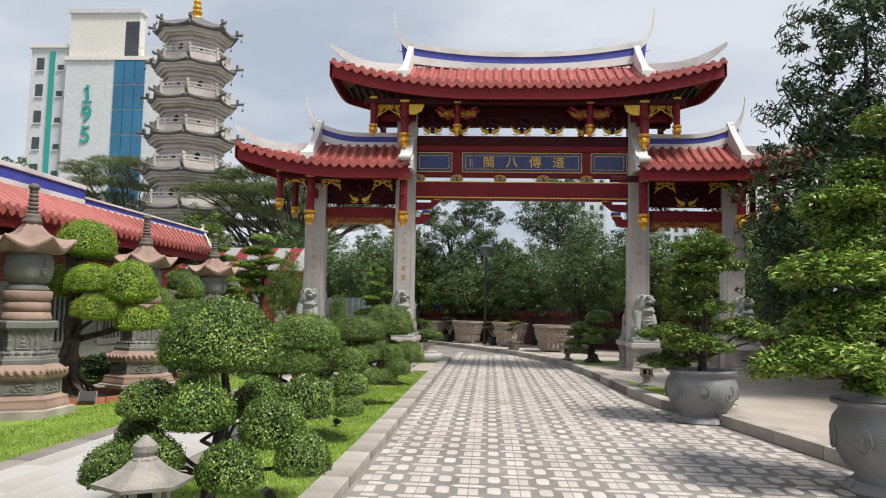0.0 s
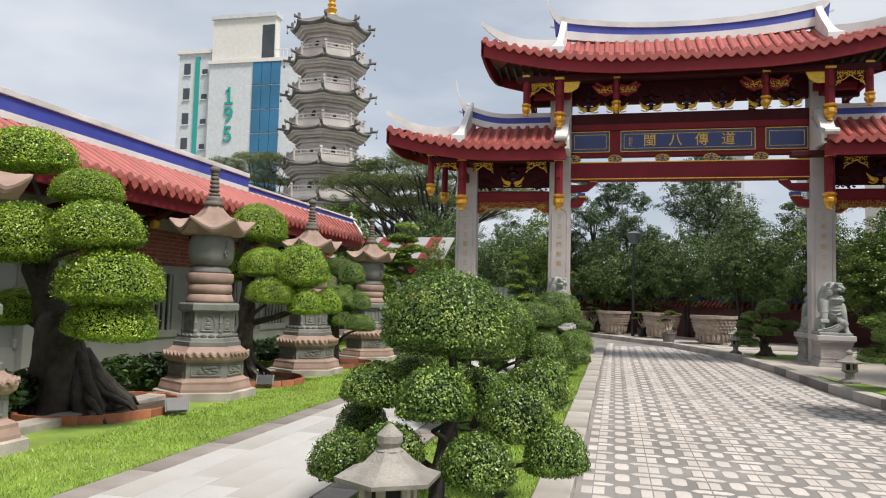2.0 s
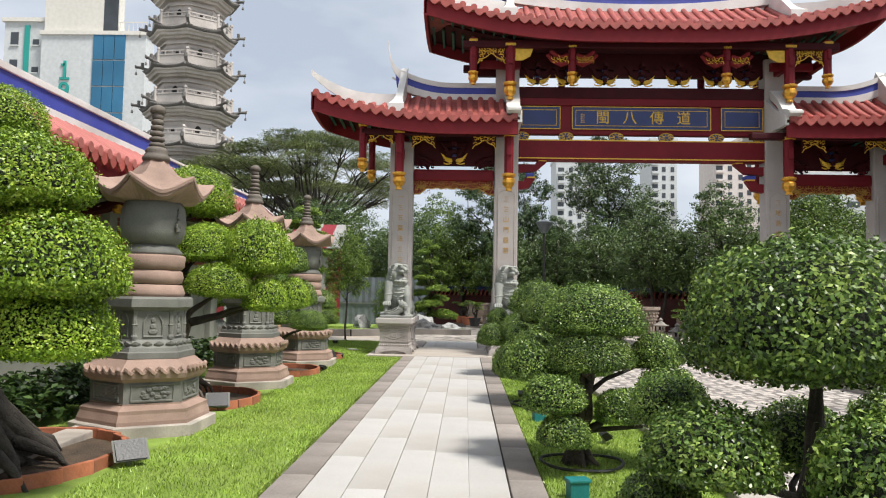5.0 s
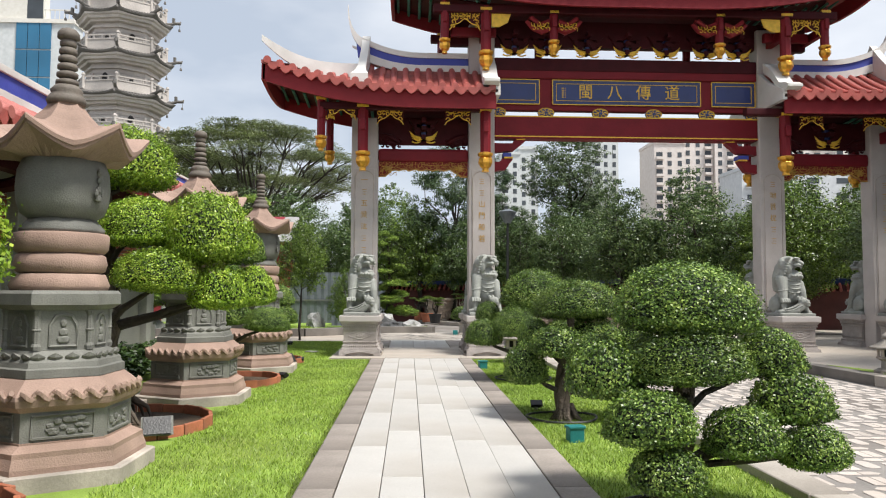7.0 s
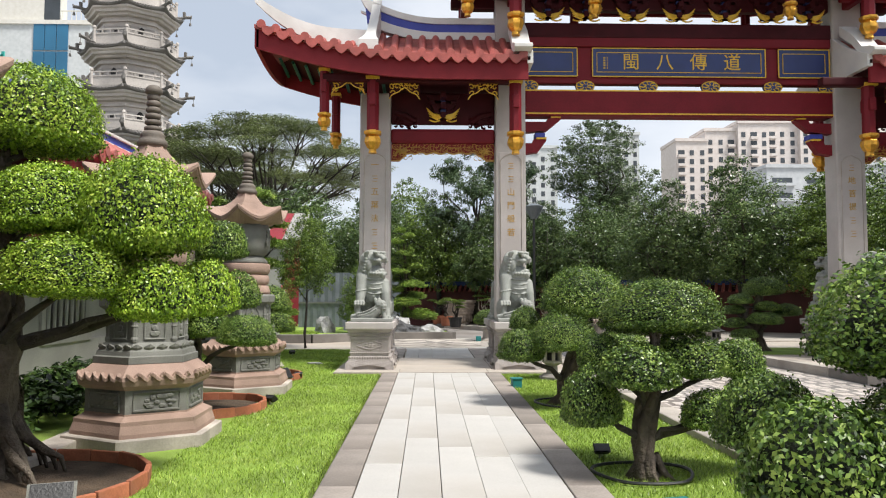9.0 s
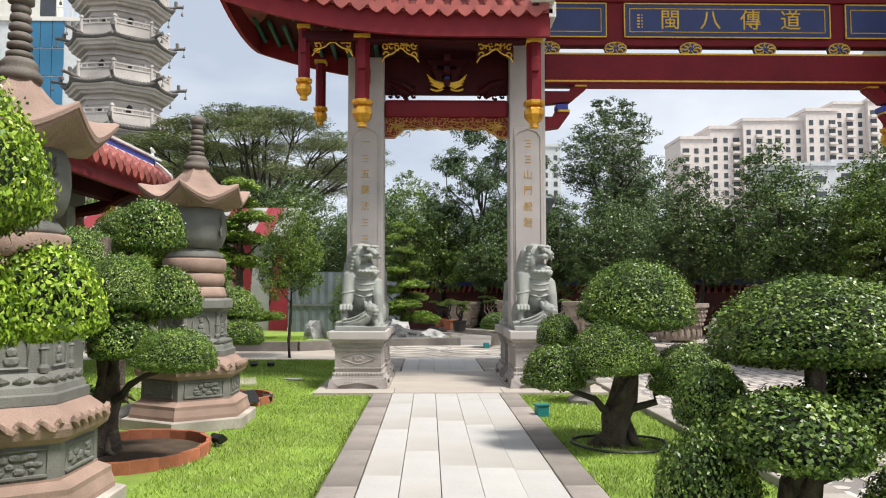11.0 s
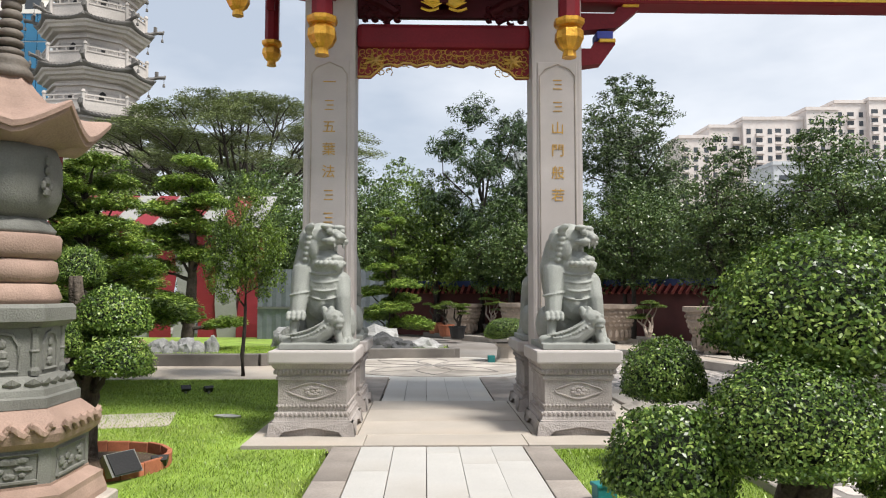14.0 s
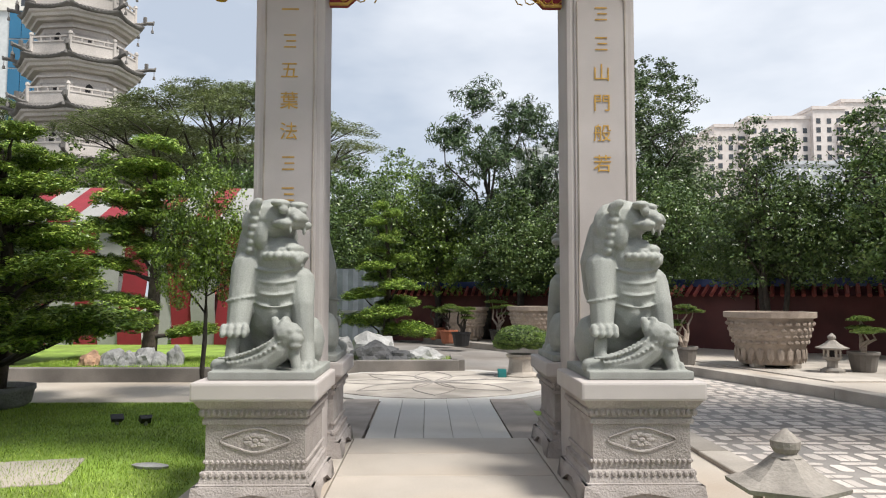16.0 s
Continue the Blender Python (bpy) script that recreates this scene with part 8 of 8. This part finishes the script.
# ---- stone lanterns ----
def lantern(x, y, zb, s=1.0):
    t = thing("stone_lantern", "low grey stone lantern with a hexagonal roof", "lantern", x, y, zb, group="stone lanterns")
    for nm, prof, n in (("foot", [(0.24, -0.03), (0.24, 0.05), (0.15, 0.10)], 6), ("shaft", [(0.11, 0.10), (0.10, 0.24), (0.19, 0.29), (0.19, 0.33)], 6), ("roof", [(0.19, 0.475), (0.325, 0.50), (0.33, 0.525), (0.24, 0.555), (0.15, 0.61), (0.085, 0.67)], 6), ("finial", [(0.085, 0.67), (0.06, 0.69), (0.08, 0.72), (0.082, 0.76), (0.05, 0.79), (0.012, 0.825)], 14)):
        bm = bmesh.new()
        lathe(bm, [(r * s, z * s) for r, z in prof], n, phase=math.pi / 6)
        part(nm, bm, M["lantern"], t)
    for k in range(6):
        a = k * math.pi / 3 + math.pi / 6
        bm = bmesh.new()
        lathe(bm, [(0.03 * s, 0.33 * s), (0.03 * s, 0.48 * s)], 6, cx=0.15 * s * math.cos(a), cy=0.15 * s * math.sin(a))
        part("post", bm, M["stupa_plinth"], t)
    # solid near-black prism painted as the shade inside the lantern
    bm = bmesh.new()
    lathe(bm, [(0.10 * s, 0.33 * s), (0.10 * s, 0.48 * s)], 6, phase=math.pi / 6)
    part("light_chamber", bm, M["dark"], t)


lantern(-2.17, 4.65, 0.03, 0.93)
lantern(-2.06, 18.5, 0.03, 0.9)
lantern(3.0, 27.2, 0.15, 0.8)
lantern(3.25, 15.6, 0.15, 0.75)
lantern(2.45, 23.4, 0.15, 0.75)


# ---- garden lamp and hose ----
lamp = thing("garden_lamp", "dark garden lamp post with a conical head", "lamp post", -0.2, 33.2, 0)
bm = bmesh.new()
lathe(bm, [(0.09, 0), (0.06, 0.3), (0.045, 4.05)], 10)
part("post", bm, M["black"], lamp)
bm = bmesh.new()
lathe(bm, [(0.12, 4.05), (0.34, 4.45), (0.36, 4.5), (0.10, 4.6)], 14)
part("lamp_head", bm, M["metal_grey"], lamp)
for hx, hy, hr in ((-2.28, 15.85, 0.42), (-2.42, 12.35, 0.36), (-2.40, 9.05, 0.34)):
    bm = bmesh.new()
    tube(bm, [(hr * (1 + 0.08 * math.sin(3 * a)) * math.cos(a), hr * (1 + 0.08 * math.cos(2 * a)) * math.sin(a), 0.02) for a in [2 * math.pi * k / 36 for k in range(37)]], 0.013, 6)
    tagged(part("hose_ring", bm, M["black"], at=pose(hx, hy, 0.035)), "black drip hose lying round a bonsai foot", "hose", "drip hoses")


# ---- terracotta beds, floodlights, rocks ----
def bed(x, y, rx, ry, n=16, a0=-2.6, a1=2.2):
    t = thing("garden_edging", "ring of low terracotta edging tiles round a tree bed", "garden edging", x, y, 0.03, group="terracotta edgings")
    for k in range(n):
        a = a0 + (a1 - a0) * k / (n - 1)
        bm = bmesh.new()
        ln = 0.5 * (a1 - a0) / (n - 1) * max(rx, ry)
        box(bm, -0.02, 0.02, -ln * 0.97, ln * 0.97, -0.02, 0.10, 0.008)
        part("edging_tile", bm, M["terracotta"], t, at=pose(rx * math.cos(a), ry * math.sin(a), 0.004 * (k % 3), 0, 2 * math.sin(k * 7), math.degrees(a)))
    bm = bmesh.new()
    lathe(bm, [(0.97, -0.02), (0.97, 0.02), (0.1, 0.07)], 24, sx=rx, sy=ry)
    part("soil", bm, M["soil"], t)


bed(-7.05, 8.55, 0.85, 1.08, 18)
bed(-6.85, 12.0, 0.85, 0.85)
bed(-6.55, 15.5, 0.62, 0.7)
bed(-6.62, 18.55, 0.60, 0.55)


def floodlight(x, y, zb, turn, m="black", s=1.0):
    t = thing("floodlight", "small dark garden floodlight tilted on a stand", "floodlight", x, y, zb, turn, group="garden floodlights")
    bm = bmesh.new()
    sweep(bm, [[(-0.15 * s, -0.02, 0.03), (0.15 * s, -0.02, 0.03), (0.15 * s, 0.10 * s, 0.20 * s), (-0.15 * s, 0.10 * s, 0.20 * s)], [(-0.11 * s, 0.10 * s, 0.0), (0.11 * s, 0.10 * s, 0.0), (0.11 * s, 0.20 * s, 0.13 * s), (-0.11 * s, 0.20 * s, 0.13 * s)]])
    part("housing", bm, M[m], t)
    bm = bmesh.new()
    sweep(bm, [[(-0.13 * s, -0.028, 0.045), (0.13 * s, -0.028, 0.045), (0.13 * s, 0.085 * s, 0.20 * s), (-0.13 * s, 0.085 * s, 0.20 * s)], [(-0.13 * s, -0.02, 0.04), (0.13 * s, -0.02, 0.04), (0.13 * s, 0.09 * s, 0.195 * s), (-0.13 * s, 0.09 * s, 0.195 * s)]])
    part("lens", bm, M["black"], t)
    bm = bmesh.new()
    tube(bm, [(0, 0.1 * s, -0.04), (0, 0.1 * s, 0.08)], 0.02, 6)
    part("stand", bm, M["steel"], t)


for x, y, a, m in ((-6.0, 8.55, 40, "stupa_grey"), (-6.25, 11.3, 20, "stupa_grey"), (-6.55, 10.75, 10, "stupa_grey"), (-6.15, 18.1, 60, "stupa_grey"), (-6.05, 18.5, 200, "black"), (-5.9, 15.9, 150, "black"), (-1.75, 6.1, 120, "black"), (-2.0, 10.0, 100, "black"), (-7.25, 22.9, 30, "black"), (-6.95, 22.9, 210, "black"), (-2.6, 12.9, 0, "black")):
    floodlight(x, y, 0.06, a, m, 0.9 if m != "black" else 0.45)
for x, y in ((-2.75, 17.45), (-2.55, 11.2), (-2.6, 8.0)):
    bm = bmesh.new()
    box(bm, -0.07, 0.07, -0.05, 0.05, 0.02, 0.16, 0.01)
    box(bm, -0.08, 0.08, -0.06, 0.06, 0.15, 0.175, 0.008)
    tagged(part("cable_box", bm, M["teal_box"], at=pose(x, y, 0.0, 0, 0, 12)), "small teal plastic cable box on the grass", "cable box")


def rock(x, y, zb, a, b, c, m, seed):
    bm = bmesh.new()
    bmesh.ops.create_icosphere(bm, subdivisions=3, radius=1)
    for v in bm.verts:
        d = v.co.normalized()
        q = 1 + 0.34 * noise.noise(d * 1.5 + Vector((seed, 0, 0))) + 0.16 * noise.noise(d * 4 + Vector((0, seed, 0)))
        v.co = Vector((d.x * a * q, d.y * b * q, max(-0.25 * c, d.z * c * q)))
    tagged(part("garden_rock", bm, M[m], at=pose(x, y, zb + 0.2 * c, 0, 0, seed * 40)), "rough %s garden rock on the lawn" % {"rock": "grey", "rock_dark": "dark", "rock_white": "pale", "rock_terracotta": "reddish brown"}[m], "rock", "garden rocks")


for i, (x, y, a, b, c, m) in enumerate(((-4.9, 29.3, 0.55, 0.35, 0.30, "rock_dark"), (-4.45, 29.15, 0.32, 0.25, 0.2, "rock_dark"), (-5.0, 29.9, 0.7, 0.4, 0.42, "rock_white"), (-3.95, 29.5, 0.4, 0.3, 0.2, "rock_white"), (-5.6, 29.4, 0.3, 0.25, 0.4, "rock"), (-9.5, 28.2, 0.27, 0.22, 0.25, "rock"), (-9.2, 28.1, 0.22, 0.2, 0.22, "rock"), (-8.95, 28.2, 0.26, 0.22, 0.27, "rock"), (-8.68, 28.15, 0.17, 0.2, 0.22, "rock"), (-8.42, 28.2, 0.14, 0.15, 0.33, "rock"), (-9.92, 28.2, 0.24, 0.2, 0.22, "rock_terracotta"), (-7.2, 29.8, 0.35, 0.3, 0.4, "rock"), (-12.0, 28.0, 0.4, 0.3, 0.3, "rock"))):
    rock(x, y, 0.16, a, b, c, m if m in M else "rock_white", i + 1)
bm = bmesh.new()
lathe(bm, [(0.16, 0), (0.17, 0.02), (0.1, 0.03)], 9, sy=0.45)
tagged(part("flat_stone", bm, M["rock_white"], at=pose(-6.15, 20.9, 0.04, 0, 0, -15)), "pale flat stone lying on the grass", "stone")
bm = bmesh.new()
box(bm, -0.9, 0.9, -0.45, 0.45, 0.0, 0.045, 0.01)
tagged(part("stepping_slab", bm, M["platform"], at=pose(-7.6, 20.6, 0.0, 0, 0, 14)), "pale paving slab set in the lawn", "slab")


# ---- pale inlaid pavers of the driveway ----
def paver_shapes():
    hexa = [(-0.062, -0.085), (-0.035, -0.12), (0.035, -0.12), (0.062, -0.085), (0.062, 0.085), (0.035, 0.12), (-0.035, 0.12), (-0.062, 0.085)]
    bar = [(-0.045, -0.11), (0.045, -0.11), (0.045, 0.11), (-0.045, 0.11)]
    point = [(-0.12, 0.0), (-0.075, -0.045), (0.045, -0.045), (0.045, 0.045), (-0.075, 0.045)]
    return hexa, bar, point


HEX, BAR, POINT = paver_shapes()


def paver_mesh(name, loop, flip=1):
    bm = bmesh.new()
    lo = [(x * flip, y, -0.01) for x, y in loop]
    mi = [(x * flip, y, 0.003) for x, y in loop]
    hi = [(x * flip * 0.94, y * 0.96, 0.006) for x, y in loop]
    sweep(bm, [lo, mi, hi])
    return mesh_of(name, bm, M["tile_white"])


PV = {"hex": (paver_mesh("inlay_tile", HEX), HEX, 1), "bar": (paver_mesh("inlay_tile", BAR), BAR, 1), "pl": (paver_mesh("inlay_tile", POINT), POINT, 1), "pr": (paver_mesh("inlay_tile", POINT, -1), POINT, -1)}
near, far = [], []
PXP, PYP = 0.47, 0.44
for r in range(-4, 66):
    y = 0.2 + r * PYP
    for c in range(0, 14):
        xb = -1.11 + c * PXP
        for key, x, yy in (("bar", xb - 0.048, y), ("bar", xb + 0.048, y), ("pl", xb - 0.048, y + 0.22), ("pr", xb + 0.048, y + 0.22), ("hex", xb + 0.235, y + 0.06)):
            if c == 0 and key in ("pl",):
                continue
            if x + 0.14 > drive_edge(yy) or (yy > 27.5 and x > -1) or x < -1.17 and key != "bar":
                continue
            (near if 5.6 < yy < 9.2 and len(near) < 300 else far).append((key, x, yy))
for key, x, y in near:
    part("inlay_tile", PV[key][0], None, drive, at=pose(x, y, 0.0))
bmv, bmf, base = [], [], 0
for key, x, y in far:
    _, loop, fl = PV[key]
    n = len(loop)
    pts = [(x + a * fl, y + b) for a, b in loop]
    if fl < 0:
        pts = pts[::-1]
    bmv += [(a, b, 0.002) for a, b in pts] + [(x + (a - x) * 0.95, y + (b - y) * 0.97, 0.006) for a, b in pts]
    for i in range(n):
        j = (i + 1) % n
        bmf.append((base + i, base + j, base + n + j, base + n + i))
    bmf.append(tuple(base + n + i for i in range(n)))
    base += 2 * n
me = bpy.data.meshes.new("inlay_tiles")
me.from_pydata(bmv, [], bmf)
me.materials.append(M["tile_white_far"])
ob = part("inlay_tiles", me, None, drive)
ob["kind"] = "stuff"


# ---- grass blades ----
def grass(name, areas, n, zb, seed, label, length=0.05):
    rng = np.random.default_rng(seed)
    tot = sum((b - a) * (d - c) for a, b, c, d in areas)
    P = []
    for a, b, c, d in areas:
        k = int(n * (b - a) * (d - c) / tot)
        P.append(np.column_stack([rng.uniform(a, b, k), rng.uniform(c, d, k), np.full(k, zb)]))
    P = np.vstack(P)
    k = len(P)
    an = rng.uniform(0, 6.28, k)
    side = np.column_stack([np.cos(an), np.sin(an), np.zeros(k)])
    lean = np.column_stack([rng.normal(0, 0.5, k), rng.normal(0, 0.5, k), np.ones(k)])
    h = length * rng.uniform(0.45, 1.2, (k, 1))
    v = np.empty((k, 3, 3))
    v[:, 0], v[:, 1], v[:, 2] = P - side * 0.004, P + side * 0.004, P + lean * h
    me = raw_mesh(name, v.reshape(-1, 3), np.arange(3 * k).reshape(-1, 3), (L["blade"],))
    tagged(new(name, me), label, "grass", kind="stuff")


grass("grass", [(-6.1, -4.79, 4.0, 19.15), (-8.6, -6.1, 18.8, 24.5), (-6.1, -5.66, 19.15, 24.3), (-13, -8.6, 20.5, 24.5), (-2.57, -1.85, 22.1, 23.1), (-2.8, -1.7, 18.9, 19.15)], 170000, 0.03, 5, "short mown grass blades of the lawn", 0.034)
grass("grass", [(-2.8, -1.53, 3.5, 19.15)], 80000, 0.025, 6, "short grass blades of the narrow strip", 0.036)
grass("grass", [(-11, -7.3, 27.4, 30), (-5.2, -3.4, 28.7, 29.9)], 40000, 0.155, 7, "longer grass blades on the raised bed", 0.07)
